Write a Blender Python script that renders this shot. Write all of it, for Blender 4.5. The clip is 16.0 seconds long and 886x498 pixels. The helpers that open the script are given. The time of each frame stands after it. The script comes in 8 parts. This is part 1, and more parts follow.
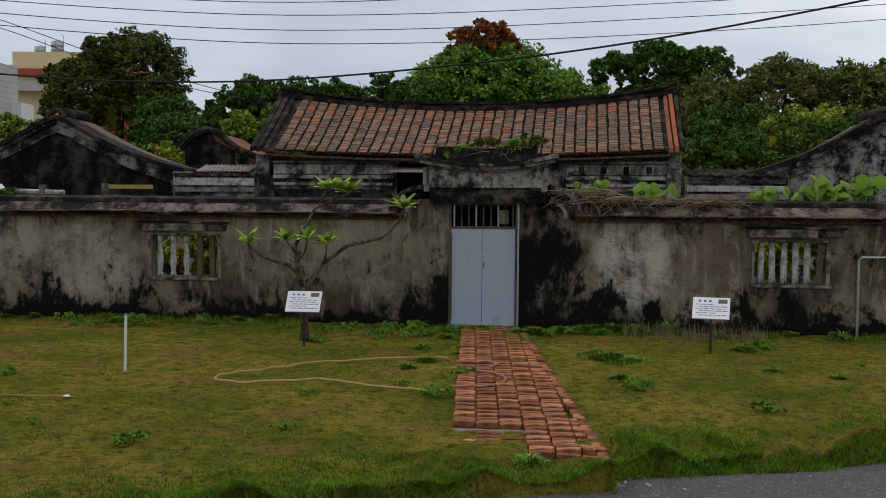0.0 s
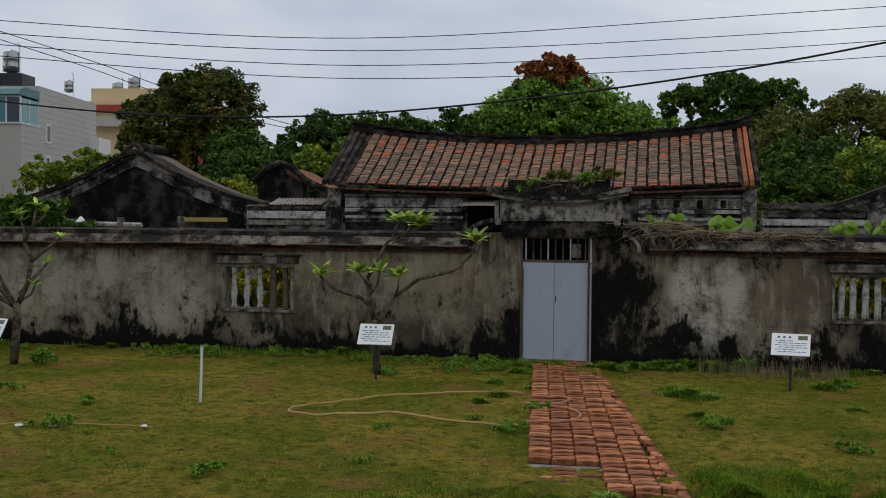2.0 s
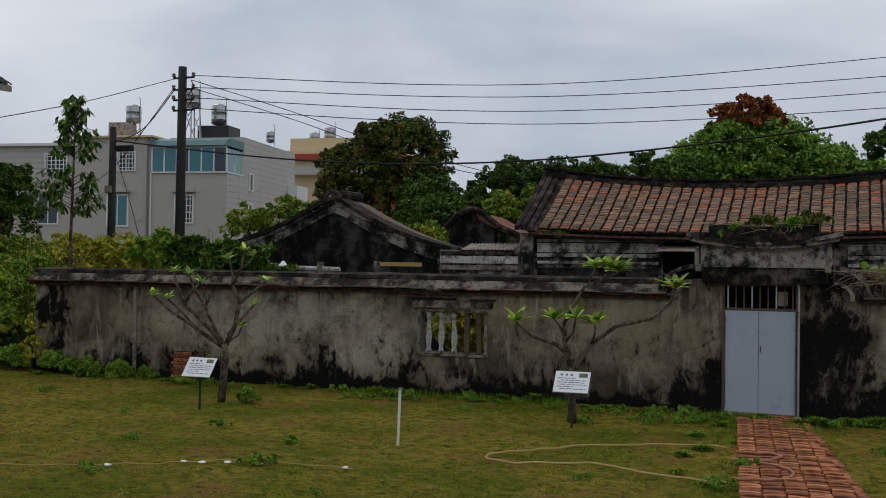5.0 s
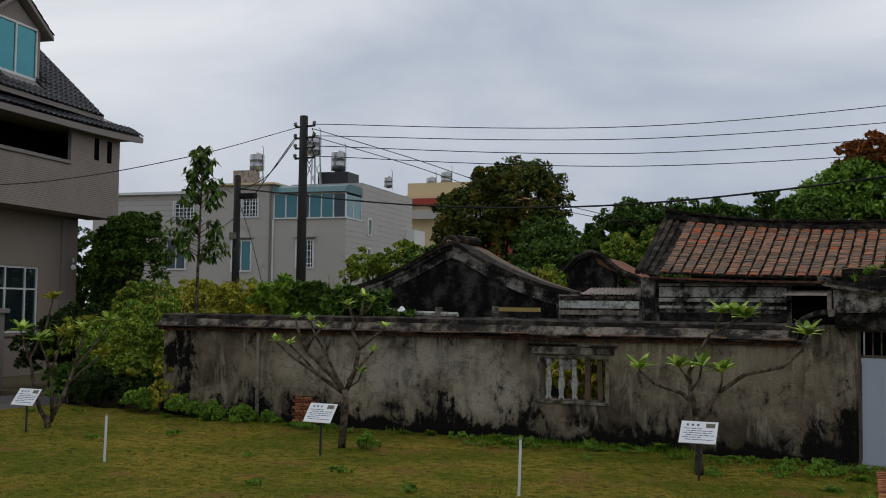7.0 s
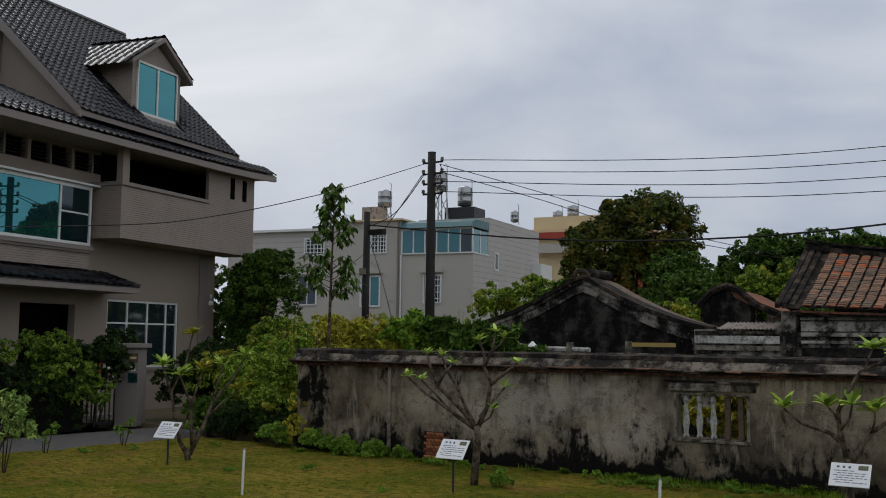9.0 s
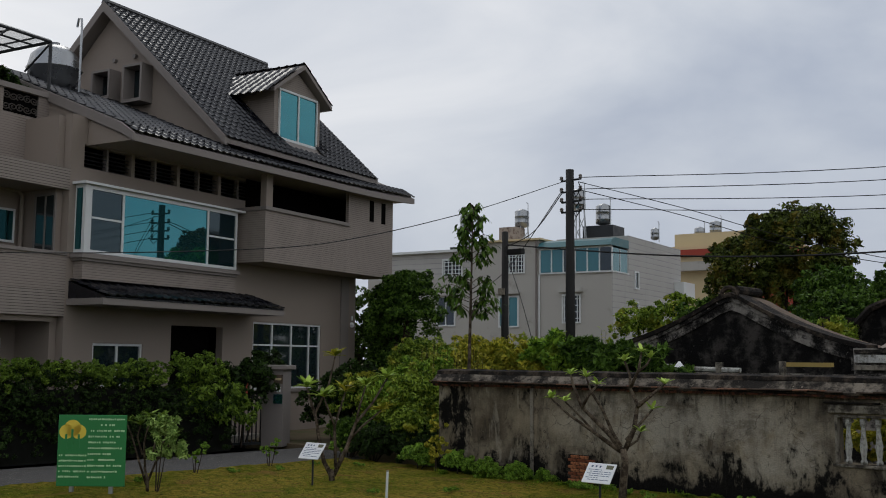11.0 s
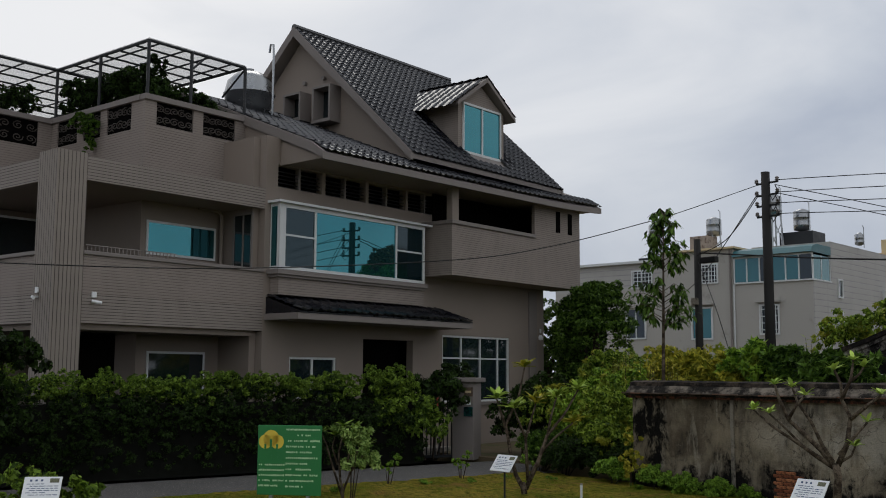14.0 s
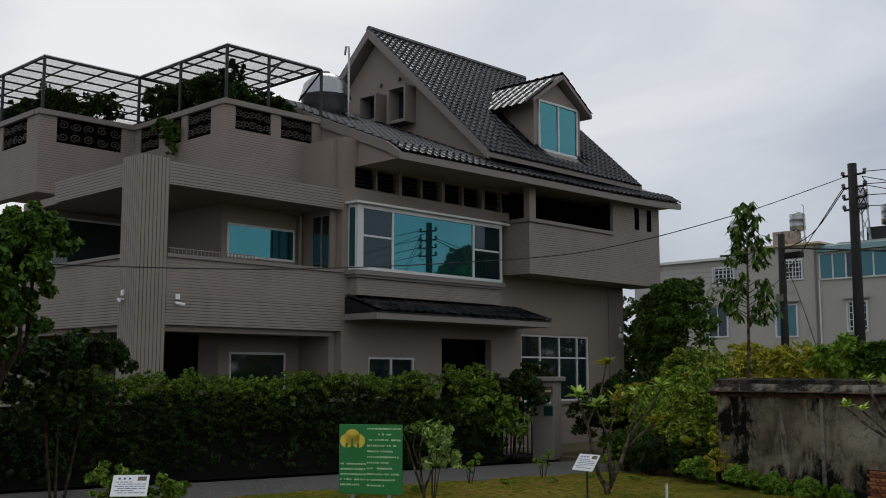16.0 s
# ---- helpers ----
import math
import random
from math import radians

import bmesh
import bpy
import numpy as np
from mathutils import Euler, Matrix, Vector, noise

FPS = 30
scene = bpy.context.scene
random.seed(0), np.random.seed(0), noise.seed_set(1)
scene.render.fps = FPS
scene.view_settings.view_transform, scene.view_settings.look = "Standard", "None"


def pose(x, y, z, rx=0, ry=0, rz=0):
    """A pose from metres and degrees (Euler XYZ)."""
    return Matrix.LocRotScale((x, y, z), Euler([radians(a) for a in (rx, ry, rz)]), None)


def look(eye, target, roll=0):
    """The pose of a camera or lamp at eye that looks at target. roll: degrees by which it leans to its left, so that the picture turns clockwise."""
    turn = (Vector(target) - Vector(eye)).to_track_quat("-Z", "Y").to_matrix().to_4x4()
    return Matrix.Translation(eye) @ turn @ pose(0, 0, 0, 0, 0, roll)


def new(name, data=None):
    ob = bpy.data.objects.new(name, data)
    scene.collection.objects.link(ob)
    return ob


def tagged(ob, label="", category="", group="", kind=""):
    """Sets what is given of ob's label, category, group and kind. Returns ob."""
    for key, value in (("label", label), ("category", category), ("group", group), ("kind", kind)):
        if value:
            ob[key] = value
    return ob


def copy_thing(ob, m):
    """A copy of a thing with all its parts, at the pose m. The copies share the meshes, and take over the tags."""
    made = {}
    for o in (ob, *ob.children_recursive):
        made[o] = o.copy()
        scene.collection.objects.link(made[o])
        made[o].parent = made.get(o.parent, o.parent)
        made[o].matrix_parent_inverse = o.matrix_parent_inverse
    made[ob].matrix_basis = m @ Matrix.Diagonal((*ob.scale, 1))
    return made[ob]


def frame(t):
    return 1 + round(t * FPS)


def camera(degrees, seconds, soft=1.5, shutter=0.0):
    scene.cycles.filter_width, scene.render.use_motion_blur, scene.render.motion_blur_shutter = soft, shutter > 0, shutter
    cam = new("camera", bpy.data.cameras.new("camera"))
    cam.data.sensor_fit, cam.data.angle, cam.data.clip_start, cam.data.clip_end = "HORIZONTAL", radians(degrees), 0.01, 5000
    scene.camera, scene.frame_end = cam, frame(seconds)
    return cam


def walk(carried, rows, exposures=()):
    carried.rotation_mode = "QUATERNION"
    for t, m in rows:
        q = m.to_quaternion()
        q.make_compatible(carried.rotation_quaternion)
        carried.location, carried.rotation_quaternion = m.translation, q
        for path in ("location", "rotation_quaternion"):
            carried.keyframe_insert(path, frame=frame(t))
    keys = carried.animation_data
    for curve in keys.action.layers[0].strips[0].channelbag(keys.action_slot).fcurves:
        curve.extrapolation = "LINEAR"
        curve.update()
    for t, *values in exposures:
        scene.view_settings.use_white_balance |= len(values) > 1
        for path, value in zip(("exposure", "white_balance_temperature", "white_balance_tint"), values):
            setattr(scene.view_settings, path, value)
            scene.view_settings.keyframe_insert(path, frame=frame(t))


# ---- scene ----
cam = camera(46.0, 16.0, 1.0)
PATH = [
    (0, (0.737, -0.525, 2.199), (0.464, 1.453, 2.086), 0.4),
    (0.5, (0.716, -0.532, 2.206), (0.43, 1.445, 2.111), 0.4),
    (1, (0.69, -0.537, 2.206), (0.38, 1.437, 2.127), 0.4),
    (1.5, (0.659, -0.531, 2.207), (0.31, 1.437, 2.142), 0.5),
    (2, (0.64, -0.499, 2.195), (0.242, 1.46, 2.145), 0.5),
    (2.5, (0.606, -0.479, 2.186), (0.156, 1.469, 2.149), 0.5),
    (3, (0.562, -0.445, 2.189), (0.059, 1.49, 2.168), 0.6),
    (3.5, (0.536, -0.431, 2.191), (-0.023, 1.489, 2.186), 0.6),
    (4, (0.497, -0.425, 2.184), (-0.121, 1.478, 2.19), 0.7),
    (6.5, (0.401, -0.354, 2.23), (-0.494, 1.432, 2.321), 0.7),
    (7, (0.367, -0.328, 2.241), (-0.571, 1.434, 2.353), 0.7),
    (7.5, (0.332, -0.334, 2.236), (-0.653, 1.402, 2.366), 0.8),
    (8, (0.284, -0.299, 2.246), (-0.752, 1.405, 2.394), 0.8),
    (8.5, (0.26, -0.297, 2.241), (-0.827, 1.374, 2.402), 0.7),
    (9, (0.228, -0.27, 2.25), (-0.913, 1.363, 2.425), 0.7),
    (9.5, (0.177, -0.235, 2.261), (-1.017, 1.359, 2.451), 0.7),
    (12, (-0.088, 0.0, 2.218), (-1.516, 1.382, 2.443), 0.4),
    (12.5, (-0.143, 0.04, 2.197), (-1.608, 1.381, 2.432), 0.4),
    (13, (-0.167, 0.061, 2.189), (-1.672, 1.357, 2.427), 0.3),
    (13.5, (-0.198, 0.098, 2.183), (-1.743, 1.345, 2.42), 0.3),
    (14, (-0.221, 0.106, 2.17), (-1.802, 1.308, 2.408), 0.3),
    (14.5, (-0.234, 0.095, 2.159), (-1.836, 1.267, 2.397), 0.3),
    (15, (-0.256, 0.09, 2.152), (-1.881, 1.232, 2.39), 0.2),
    (15.5, (-0.309, 0.129, 2.129), (-1.956, 1.239, 2.368), 0.0),
    (16, (-0.331, 0.141, 2.134), (-1.996, 1.224, 2.373), -0.0),
]
walk(cam, [(t, look(eye, target, roll)) for t, eye, target, roll in PATH], [(0.0, 0.16), (3.5, 0.03), (7.0, -0.03), (12.0, -0.06), (16.0, -0.10)])

# ---- sky, sun and exposure ----
world = bpy.data.worlds.new("overcast_sky")
scene.world = world
world.use_nodes = True
SUN_UP, SUN_TURN = radians(52), radians(-60)


def build_sky(nt):
    nt.nodes.clear()
    out = nt.nodes.new("ShaderNodeOutputWorld")
    bg = nt.nodes.new("ShaderNodeBackground")
    sky = nt.nodes.new("ShaderNodeTexSky")
    sky.sky_type, sky.sun_disc = "NISHITA", False
    sky.sun_elevation, sky.sun_rotation = SUN_UP, SUN_TURN
    sky.dust_density = 4.0
    co = nt.nodes.new("ShaderNodeTexCoord")
    sep = nt.nodes.new("ShaderNodeSeparateXYZ")
    nt.links.new(co.outputs["Generated"], sep.inputs[0])
    flat = nt.nodes.new("ShaderNodeVectorMath")
    flat.operation = "MULTIPLY"
    flat.inputs[1].default_value = (1.0, 1.0, 2.6)
    nt.links.new(co.outputs["Generated"], flat.inputs[0])
    cloud = nt.nodes.new("ShaderNodeTexNoise")
    cloud.inputs["Scale"].default_value, cloud.inputs["Detail"].default_value = 2.4, 6.0
    cloud.inputs["Roughness"].default_value = 0.5
    cloud.inputs["Distortion"].default_value = 0.4
    nt.links.new(flat.outputs[0], cloud.inputs["Vector"])
    # the veil is thinner, and so brighter, towards the east and the west
    side = nt.nodes.new("ShaderNodeMath")
    side.operation = "ADD"
    side.inputs[1].default_value = 0.28
    nt.links.new(sep.outputs["X"], side.inputs[0])
    east = nt.nodes.new("ShaderNodeMath")
    east.operation = "MINIMUM"
    east.inputs[1].default_value = 0.50
    nt.links.new(side.outputs[0], east.inputs[0])
    turned = nt.nodes.new("ShaderNodeMath")
    turned.operation = "MULTIPLY"
    turned.inputs[1].default_value = -1.0
    nt.links.new(side.outputs[0], turned.inputs[0])
    both = nt.nodes.new("ShaderNodeMath")
    both.operation = "MAXIMUM"
    nt.links.new(east.outputs[0], both.inputs[0])
    nt.links.new(turned.outputs[0], both.inputs[1])
    west = nt.nodes.new("ShaderNodeMath")
    west.operation = "MULTIPLY_ADD"
    west.inputs[1].default_value, west.inputs[2].default_value = 0.66, -0.01
    nt.links.new(both.outputs[0], west.inputs[0])
    add = nt.nodes.new("ShaderNodeMath")
    add.operation = "ADD"
    nt.links.new(cloud.outputs["Fac"], add.inputs[0])
    nt.links.new(west.outputs[0], add.inputs[1])
    # the cloud base is heavier and darker low over the horizon
    haze = nt.nodes.new("ShaderNodeMapRange")
    haze.inputs["From Min"].default_value, haze.inputs["From Max"].default_value = 0.08, 0.34
    haze.inputs["To Min"].default_value, haze.inputs["To Max"].default_value = -0.16, 0.0
    nt.links.new(sep.outputs["Z"], haze.inputs["Value"])
    heavy = nt.nodes.new("ShaderNodeMath")
    heavy.operation = "ADD"
    nt.links.new(add.outputs[0], heavy.inputs[0])
    nt.links.new(haze.outputs[0], heavy.inputs[1])
    add = heavy
    ramp = nt.nodes.new("ShaderNodeValToRGB")
    el = ramp.color_ramp.elements
    el[0].position, el[0].color = 0.28, (0.335, 0.395, 0.52, 1)
    el[1].position, el[1].color = 0.90, (0.93, 0.94, 0.96, 1)
    mid = el.new(0.6)
    mid.color = (0.62, 0.665, 0.74, 1)
    nt.links.new(add.outputs[0], ramp.inputs["Fac"])
    # an overcast sky is brightest overhead
    high = nt.nodes.new("ShaderNodeMapRange")
    high.inputs["From Min"].default_value, high.inputs["From Max"].default_value = 0.30, 0.95
    high.inputs["To Min"].default_value, high.inputs["To Max"].default_value = 1.0, 0.92
    nt.links.new(sep.outputs["Z"], high.inputs["Value"])
    lift = nt.nodes.new("ShaderNodeVectorMath")
    lift.operation = "SCALE"
    nt.links.new(ramp.outputs["Color"], lift.inputs[0])
    nt.links.new(high.outputs[0], lift.inputs["Scale"])
    blue = nt.nodes.new("ShaderNodeVectorMath")
    blue.operation = "SCALE"
    blue.inputs["Scale"].default_value = 0.07
    nt.links.new(sky.outputs["Color"], blue.inputs[0])
    mix = nt.nodes.new("ShaderNodeMix")
    mix.data_type = "RGBA"
    mix.inputs[0].default_value = 0.90
    nt.links.new(blue.outputs[0], mix.inputs[6])
    nt.links.new(lift.outputs[0], mix.inputs[7])
    nt.links.new(mix.outputs[2], bg.inputs["Color"])
    bg.inputs["Strength"].default_value = SKY
    nt.links.new(bg.outputs[0], out.inputs["Surface"])


SKY = 1.0
build_sky(world.node_tree)
sun = new("sun", bpy.data.lights.new("sun", "SUN"))
sun.data.energy, sun.data.angle, sun.data.color = 0.5, radians(25), (1.0, 0.96, 0.9)
sun.matrix_world = look((0, 0, 30), (0 - 30 * math.sin(SUN_TURN) / math.tan(SUN_UP), 0 - 30 * math.cos(SUN_TURN) / math.tan(SUN_UP), 0))
scene.view_settings.exposure = 0.0


# ---- materials ----
def hexrgb(h):
    c = [int(h[i : i + 2], 16) / 255 for i in (0, 2, 4)]
    return tuple(v / 12.92 if v <= 0.04045 else ((v + 0.055) / 1.055) ** 2.4 for v in c)


class Nodes:
    """A small wrapper that chains shader nodes."""

    def __init__(self, name):
        self.m = bpy.data.materials.new(name)
        self.m.use_nodes = True
        self.t = self.m.node_tree
        self.bsdf = self.t.nodes["Principled BSDF"]
        self.co = self.t.nodes.new("ShaderNodeTexCoord").outputs["Object"]

    def put(self, sock, v):
        if isinstance(v, bpy.types.NodeSocket):
            self.t.links.new(v, sock)
        elif isinstance(v, (tuple, list)) and len(v) == 3 and sock.type == "RGBA":
            sock.default_value = (*v, 1)
        else:
            sock.default_value = v

    def noise(self, scale, detail=4.0, rough=0.55, vec=None, distort=0.0):
        n = self.t.nodes.new("ShaderNodeTexNoise")
        self.put(n.inputs["Vector"], vec or self.co)
        n.inputs["Scale"].default_value, n.inputs["Detail"].default_value = scale, detail
        n.inputs["Roughness"].default_value, n.inputs["Distortion"].default_value = rough, distort
        return n.outputs["Fac"]

    def stretch(self, sx, sy, sz, vec=None):
        n = self.t.nodes.new("ShaderNodeVectorMath")
        n.operation = "MULTIPLY"
        self.put(n.inputs[0], vec or self.co)
        n.inputs[1].default_value = (sx, sy, sz)
        return n.outputs[0]

    def span(self, v, a, b, lo=0.0, hi=1.0):
        n = self.t.nodes.new("ShaderNodeMapRange")
        n.interpolation_type = "SMOOTHSTEP"
        self.put(n.inputs["Value"], v)
        for key, x in (("From Min", a), ("From Max", b), ("To Min", lo), ("To Max", hi)):
            n.inputs[key].default_value = x
        return n.outputs[0]

    def math(self, op, a, b=0.0):
        n = self.t.nodes.new("ShaderNodeMath")
        n.operation = op
        self.put(n.inputs[0], a)
        self.put(n.inputs[1], b)
        return n.outputs[0]

    def mix(self, f, a, b, mode="MIX"):
        n = self.t.nodes.new("ShaderNodeMix")
        n.data_type, n.blend_type = "RGBA", mode
        self.put(n.inputs[0], f)
        self.put(n.inputs[6], a)
        self.put(n.inputs[7], b)
        return n.outputs[2]

    def xyz(self):
        n = self.t.nodes.new("ShaderNodeSeparateXYZ")
        self.put(n.inputs[0], self.co)
        return n.outputs

    def blob(self, x, z, rx, rz, soft=0.35):
        """1 inside an upright ellipse of the x-z plane, 0 outside."""
        o = self.xyz()
        a = self.math("DIVIDE", self.math("SUBTRACT", o["X"], x), rx)
        b = self.math("DIVIDE", self.math("SUBTRACT", o["Z"], z), rz)
        r = self.math("ADD", self.math("MULTIPLY", a, a), self.math("MULTIPLY", b, b))
        return self.span(r, 1 - soft, 1 + soft, 1.0, 0.0)

    def done(self, colour, rough=0.8, bump=None, strength=0.3, dist=0.02, metal=0.0, spec=0.3):
        self.put(self.bsdf.inputs["Base Color"], colour)
        self.put(self.bsdf.inputs["Roughness"], rough)
        self.bsdf.inputs["Metallic"].default_value = metal
        self.bsdf.inputs["Specular IOR Level"].default_value = spec
        if bump is not None:
            n = self.t.nodes.new("ShaderNodeBump")
            n.inputs["Strength"].default_value, n.inputs["Distance"].default_value = strength, dist
            self.put(n.inputs["Height"], bump)
            self.put(self.bsdf.inputs["Normal"], n.outputs[0])
        return self.m


def plain(name, rgb, rough=0.6, var=0.18, scale=2.0, fine=30.0, metal=0.0, spec=0.3, bump=0.15, rand=0.0, dirt=None, dirt_at=0.58):
    """Paint, metal, wood or cloth: a base colour with broad and fine variation, optional dirt, and a random shift per object."""
    n = Nodes(name)
    broad, grain = n.noise(scale), n.noise(fine, 3.0)
    c = n.mix(broad, tuple(v * (1 - var) for v in rgb), tuple(min(1, v * (1 + var)) for v in rgb))
    c = n.mix(n.span(grain, 0.35, 0.7, 0.0, var), c, tuple(v * 0.55 for v in rgb))
    if dirt:
        c = n.mix(n.span(n.noise(scale * 2.3, 6.0, 0.65), dirt_at - 0.1, dirt_at + 0.1), c, dirt)
    if rand:
        info = n.t.nodes.new("ShaderNodeObjectInfo").outputs["Random"]
        c = n.mix(n.span(info, 0, 1, 0.0, 1.0), n.mix(rand, c, (0.0, 0.0, 0.0)), n.mix(rand * 0.4, c, (1.0, 1.0, 1.0)))
    return n.done(c, n.span(broad, 0.3, 0.7, max(0.02, rough - 0.08), min(1, rough + 0.08)), grain, bump, 0.01, metal, spec)


def leafy(name, dark, light, rough=0.58, tint=None, shine=0.16, patch=0.0):
    """Leaves: a colour of its own for every leaf, light passing through."""
    n = Nodes(name)
    isl = n.t.nodes.new("ShaderNodeNewGeometry").outputs["Random Per Island"]
    c = n.mix(n.span(isl, 0.0, 1.0), tuple(v * 0.55 for v in dark), tuple(v * 1.08 for v in light))
    c = n.mix(n.span(n.noise(0.9, 3.0), 0.35, 0.65), c, n.mix(0.3, c, dark))
    if tint:
        c = n.mix(n.span(n.noise(1.0, 4.0), 0.51, 0.62), c, tint)
    if patch:
        lump = n.noise(patch, 6.0, 0.68, n.stretch(1, 1.7, 1))
        c = n.mix(n.span(lump, 0.48, 0.62, 0, 0.6), c, tuple(v * 0.4 for v in dark))
        c = n.mix(n.span(lump, 0.34, 0.44, 0.35, 0), c, tuple(min(1, v * 1.25) for v in light))
    m = n.done(c, rough, spec=shine)
    tr = n.t.nodes.new("ShaderNodeBsdfTranslucent")
    n.put(tr.inputs["Color"], c)
    ms = n.t.nodes.new("ShaderNodeMixShader")
    ms.inputs[0].default_value = 0.22
    out = n.t.nodes["Material Output"]
    n.t.links.new(n.bsdf.outputs[0], ms.inputs[1])
    n.t.links.new(tr.outputs[0], ms.inputs[2])
    n.t.links.new(ms.outputs[0], out.inputs["Surface"])
    return m


def glass(name, tint, rough=0.04, metal=0.0):
    """Window glass over dark rooms: a tinted pane with a mirror-like gloss."""
    n = Nodes(name)
    broad = n.noise(0.7, 3.0)
    c = n.mix(broad, tuple(v * 0.8 for v in tint), tint)
    return n.done(c, rough, n.noise(1.3, 1.0), 0.02, 0.01, metal, 0.9)


def sheer(name, tint):
    """Thin clear sheet: most light passes, some is mirrored."""
    n = Nodes(name)
    m = n.done(n.mix(n.noise(1.5, 4.0), tint, tuple(v * 0.7 for v in tint)), 0.2, spec=0.6)
    tr = n.t.nodes.new("ShaderNodeBsdfTransparent")
    ms = n.t.nodes.new("ShaderNodeMixShader")
    ms.inputs[0].default_value = 0.72
    n.t.links.new(n.bsdf.outputs[0], ms.inputs[1])
    n.t.links.new(tr.outputs[0], ms.inputs[2])
    n.t.links.new(ms.outputs[0], n.t.nodes["Material Output"].inputs["Surface"])
    return m


def old_plaster():
    """Weathered lime plaster of the courtyard wall: grey washes, rain runs, black mould and flaked light patches."""
    n = Nodes("old_plaster")
    wash = n.noise(0.9, 6.0, 0.6, n.stretch(1, 1, 0.8))
    c = n.mix(n.span(wash, 0.36, 0.64), hexrgb("463f34"), hexrgb("988d79"))
    warm = n.noise(0.45, 4.0, 0.6)
    c = n.mix(n.span(warm, 0.50, 0.66, 0.0, 0.45), c, hexrgb("6f6350"))
    # pale flaked areas
    rag = n.noise(2.2, 6.0, 0.65)
    pale = n.blob(1.45, 1.05, 0.62, 0.72, 0.5)
    pale2 = n.blob(-9.2, 1.15, 2.4, 0.55, 0.9)
    pale3 = n.blob(-7.6, 0.9, 0.9, 0.6, 0.9)
    pales = n.math("MAXIMUM", pale, n.math("MULTIPLY", n.math("MAXIMUM", pale2, pale3), 0.55))
    c = n.mix(n.math("MULTIPLY", pales, n.span(rag, 0.3, 0.55)), c, hexrgb("b9b3a6"))
    # ochre repair at the right
    c = n.mix(n.math("MULTIPLY", n.blob(2.65, 1.2, 0.62, 0.6, 0.2), n.span(rag, 0.2, 0.5, 0.3, 0.75)), c, hexrgb("706353"))
    # rain runs
    blot = n.noise(1.5, 7.0, 0.7, n.stretch(1, 1, 1.2), 0.6)
    c = n.mix(n.span(blot, 0.52, 0.60, 0.0, 0.45), c, hexrgb("5a5044"))
    # pale lime washed down in streaks, and chips where the skim coat came off
    lime = n.noise(2.4, 7.0, 0.7, n.stretch(1.6, 1.0, 0.35), 0.5)
    c = n.mix(n.span(lime, 0.54, 0.64, 0.0, 0.5), c, hexrgb("aca493"))
    chip = n.noise(7.0, 8.0, 0.75, None, 0.4)
    c = n.mix(n.span(chip, 0.60, 0.66, 0.0, 0.55), c, hexrgb("37342f"))
    c = n.mix(n.span(chip, 0.30, 0.37, 0.5, 0.0), c, hexrgb("b5b2a8"))
    runs = n.noise(3.2, 5.0, 0.6, n.stretch(1.5, 1.0, 0.16))
    c = n.mix(n.span(runs, 0.52, 0.74, 0.0, 0.42), c, hexrgb("37332f"))
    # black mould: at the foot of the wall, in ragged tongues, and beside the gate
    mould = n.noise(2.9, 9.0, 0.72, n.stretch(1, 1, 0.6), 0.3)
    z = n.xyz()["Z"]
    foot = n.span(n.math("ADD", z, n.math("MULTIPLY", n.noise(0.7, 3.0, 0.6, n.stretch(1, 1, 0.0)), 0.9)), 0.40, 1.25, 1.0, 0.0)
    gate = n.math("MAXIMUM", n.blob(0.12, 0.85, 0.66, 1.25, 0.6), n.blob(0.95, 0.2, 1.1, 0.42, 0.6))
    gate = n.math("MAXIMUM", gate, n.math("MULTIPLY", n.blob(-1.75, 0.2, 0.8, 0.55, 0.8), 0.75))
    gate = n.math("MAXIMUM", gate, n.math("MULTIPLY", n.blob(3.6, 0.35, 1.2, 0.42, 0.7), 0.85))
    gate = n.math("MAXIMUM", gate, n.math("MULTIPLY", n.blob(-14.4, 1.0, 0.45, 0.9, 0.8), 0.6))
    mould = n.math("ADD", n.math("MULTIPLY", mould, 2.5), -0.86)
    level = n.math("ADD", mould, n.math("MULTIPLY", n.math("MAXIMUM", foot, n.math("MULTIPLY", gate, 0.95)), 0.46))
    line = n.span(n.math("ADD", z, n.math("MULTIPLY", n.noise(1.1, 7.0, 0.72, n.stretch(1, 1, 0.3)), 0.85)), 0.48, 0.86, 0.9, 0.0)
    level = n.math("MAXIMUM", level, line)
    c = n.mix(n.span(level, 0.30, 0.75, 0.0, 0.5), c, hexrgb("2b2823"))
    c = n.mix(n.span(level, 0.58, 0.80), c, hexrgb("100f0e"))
    # soot running down from the coping
    drip = n.noise(2.6, 6.0, 0.65, n.stretch(2.2, 1.0, 0.10))
    top = n.span(n.math("ADD", z, n.math("MULTIPLY", n.noise(0.8, 3.0), 0.8)), 1.7, 2.4)
    c = n.mix(n.math("MULTIPLY", n.span(drip, 0.50, 0.60), n.math("ADD", n.math("MULTIPLY", top, 0.8), 0.05)), c, hexrgb("23211f"))
    grain = n.noise(45, 4.0, 0.7)
    c = n.mix(n.span(grain, 0.42, 0.68, 0.0, 0.22), c, hexrgb("3a3733"))
    cracks = n.t.nodes.new("ShaderNodeTexVoronoi")
    cracks.feature = "DISTANCE_TO_EDGE"
    cracks.inputs["Scale"].default_value = 0.55
    warp = n.t.nodes.new("ShaderNodeVectorMath")
    warp.operation = "ADD"
    n.put(warp.inputs[0], n.co)
    nn = n.t.nodes.new("ShaderNodeTexNoise")
    nn.inputs["Scale"].default_value = 3.0
    n.put(nn.inputs["Vector"], n.co)
    n.put(warp.inputs[1], nn.outputs["Color"])
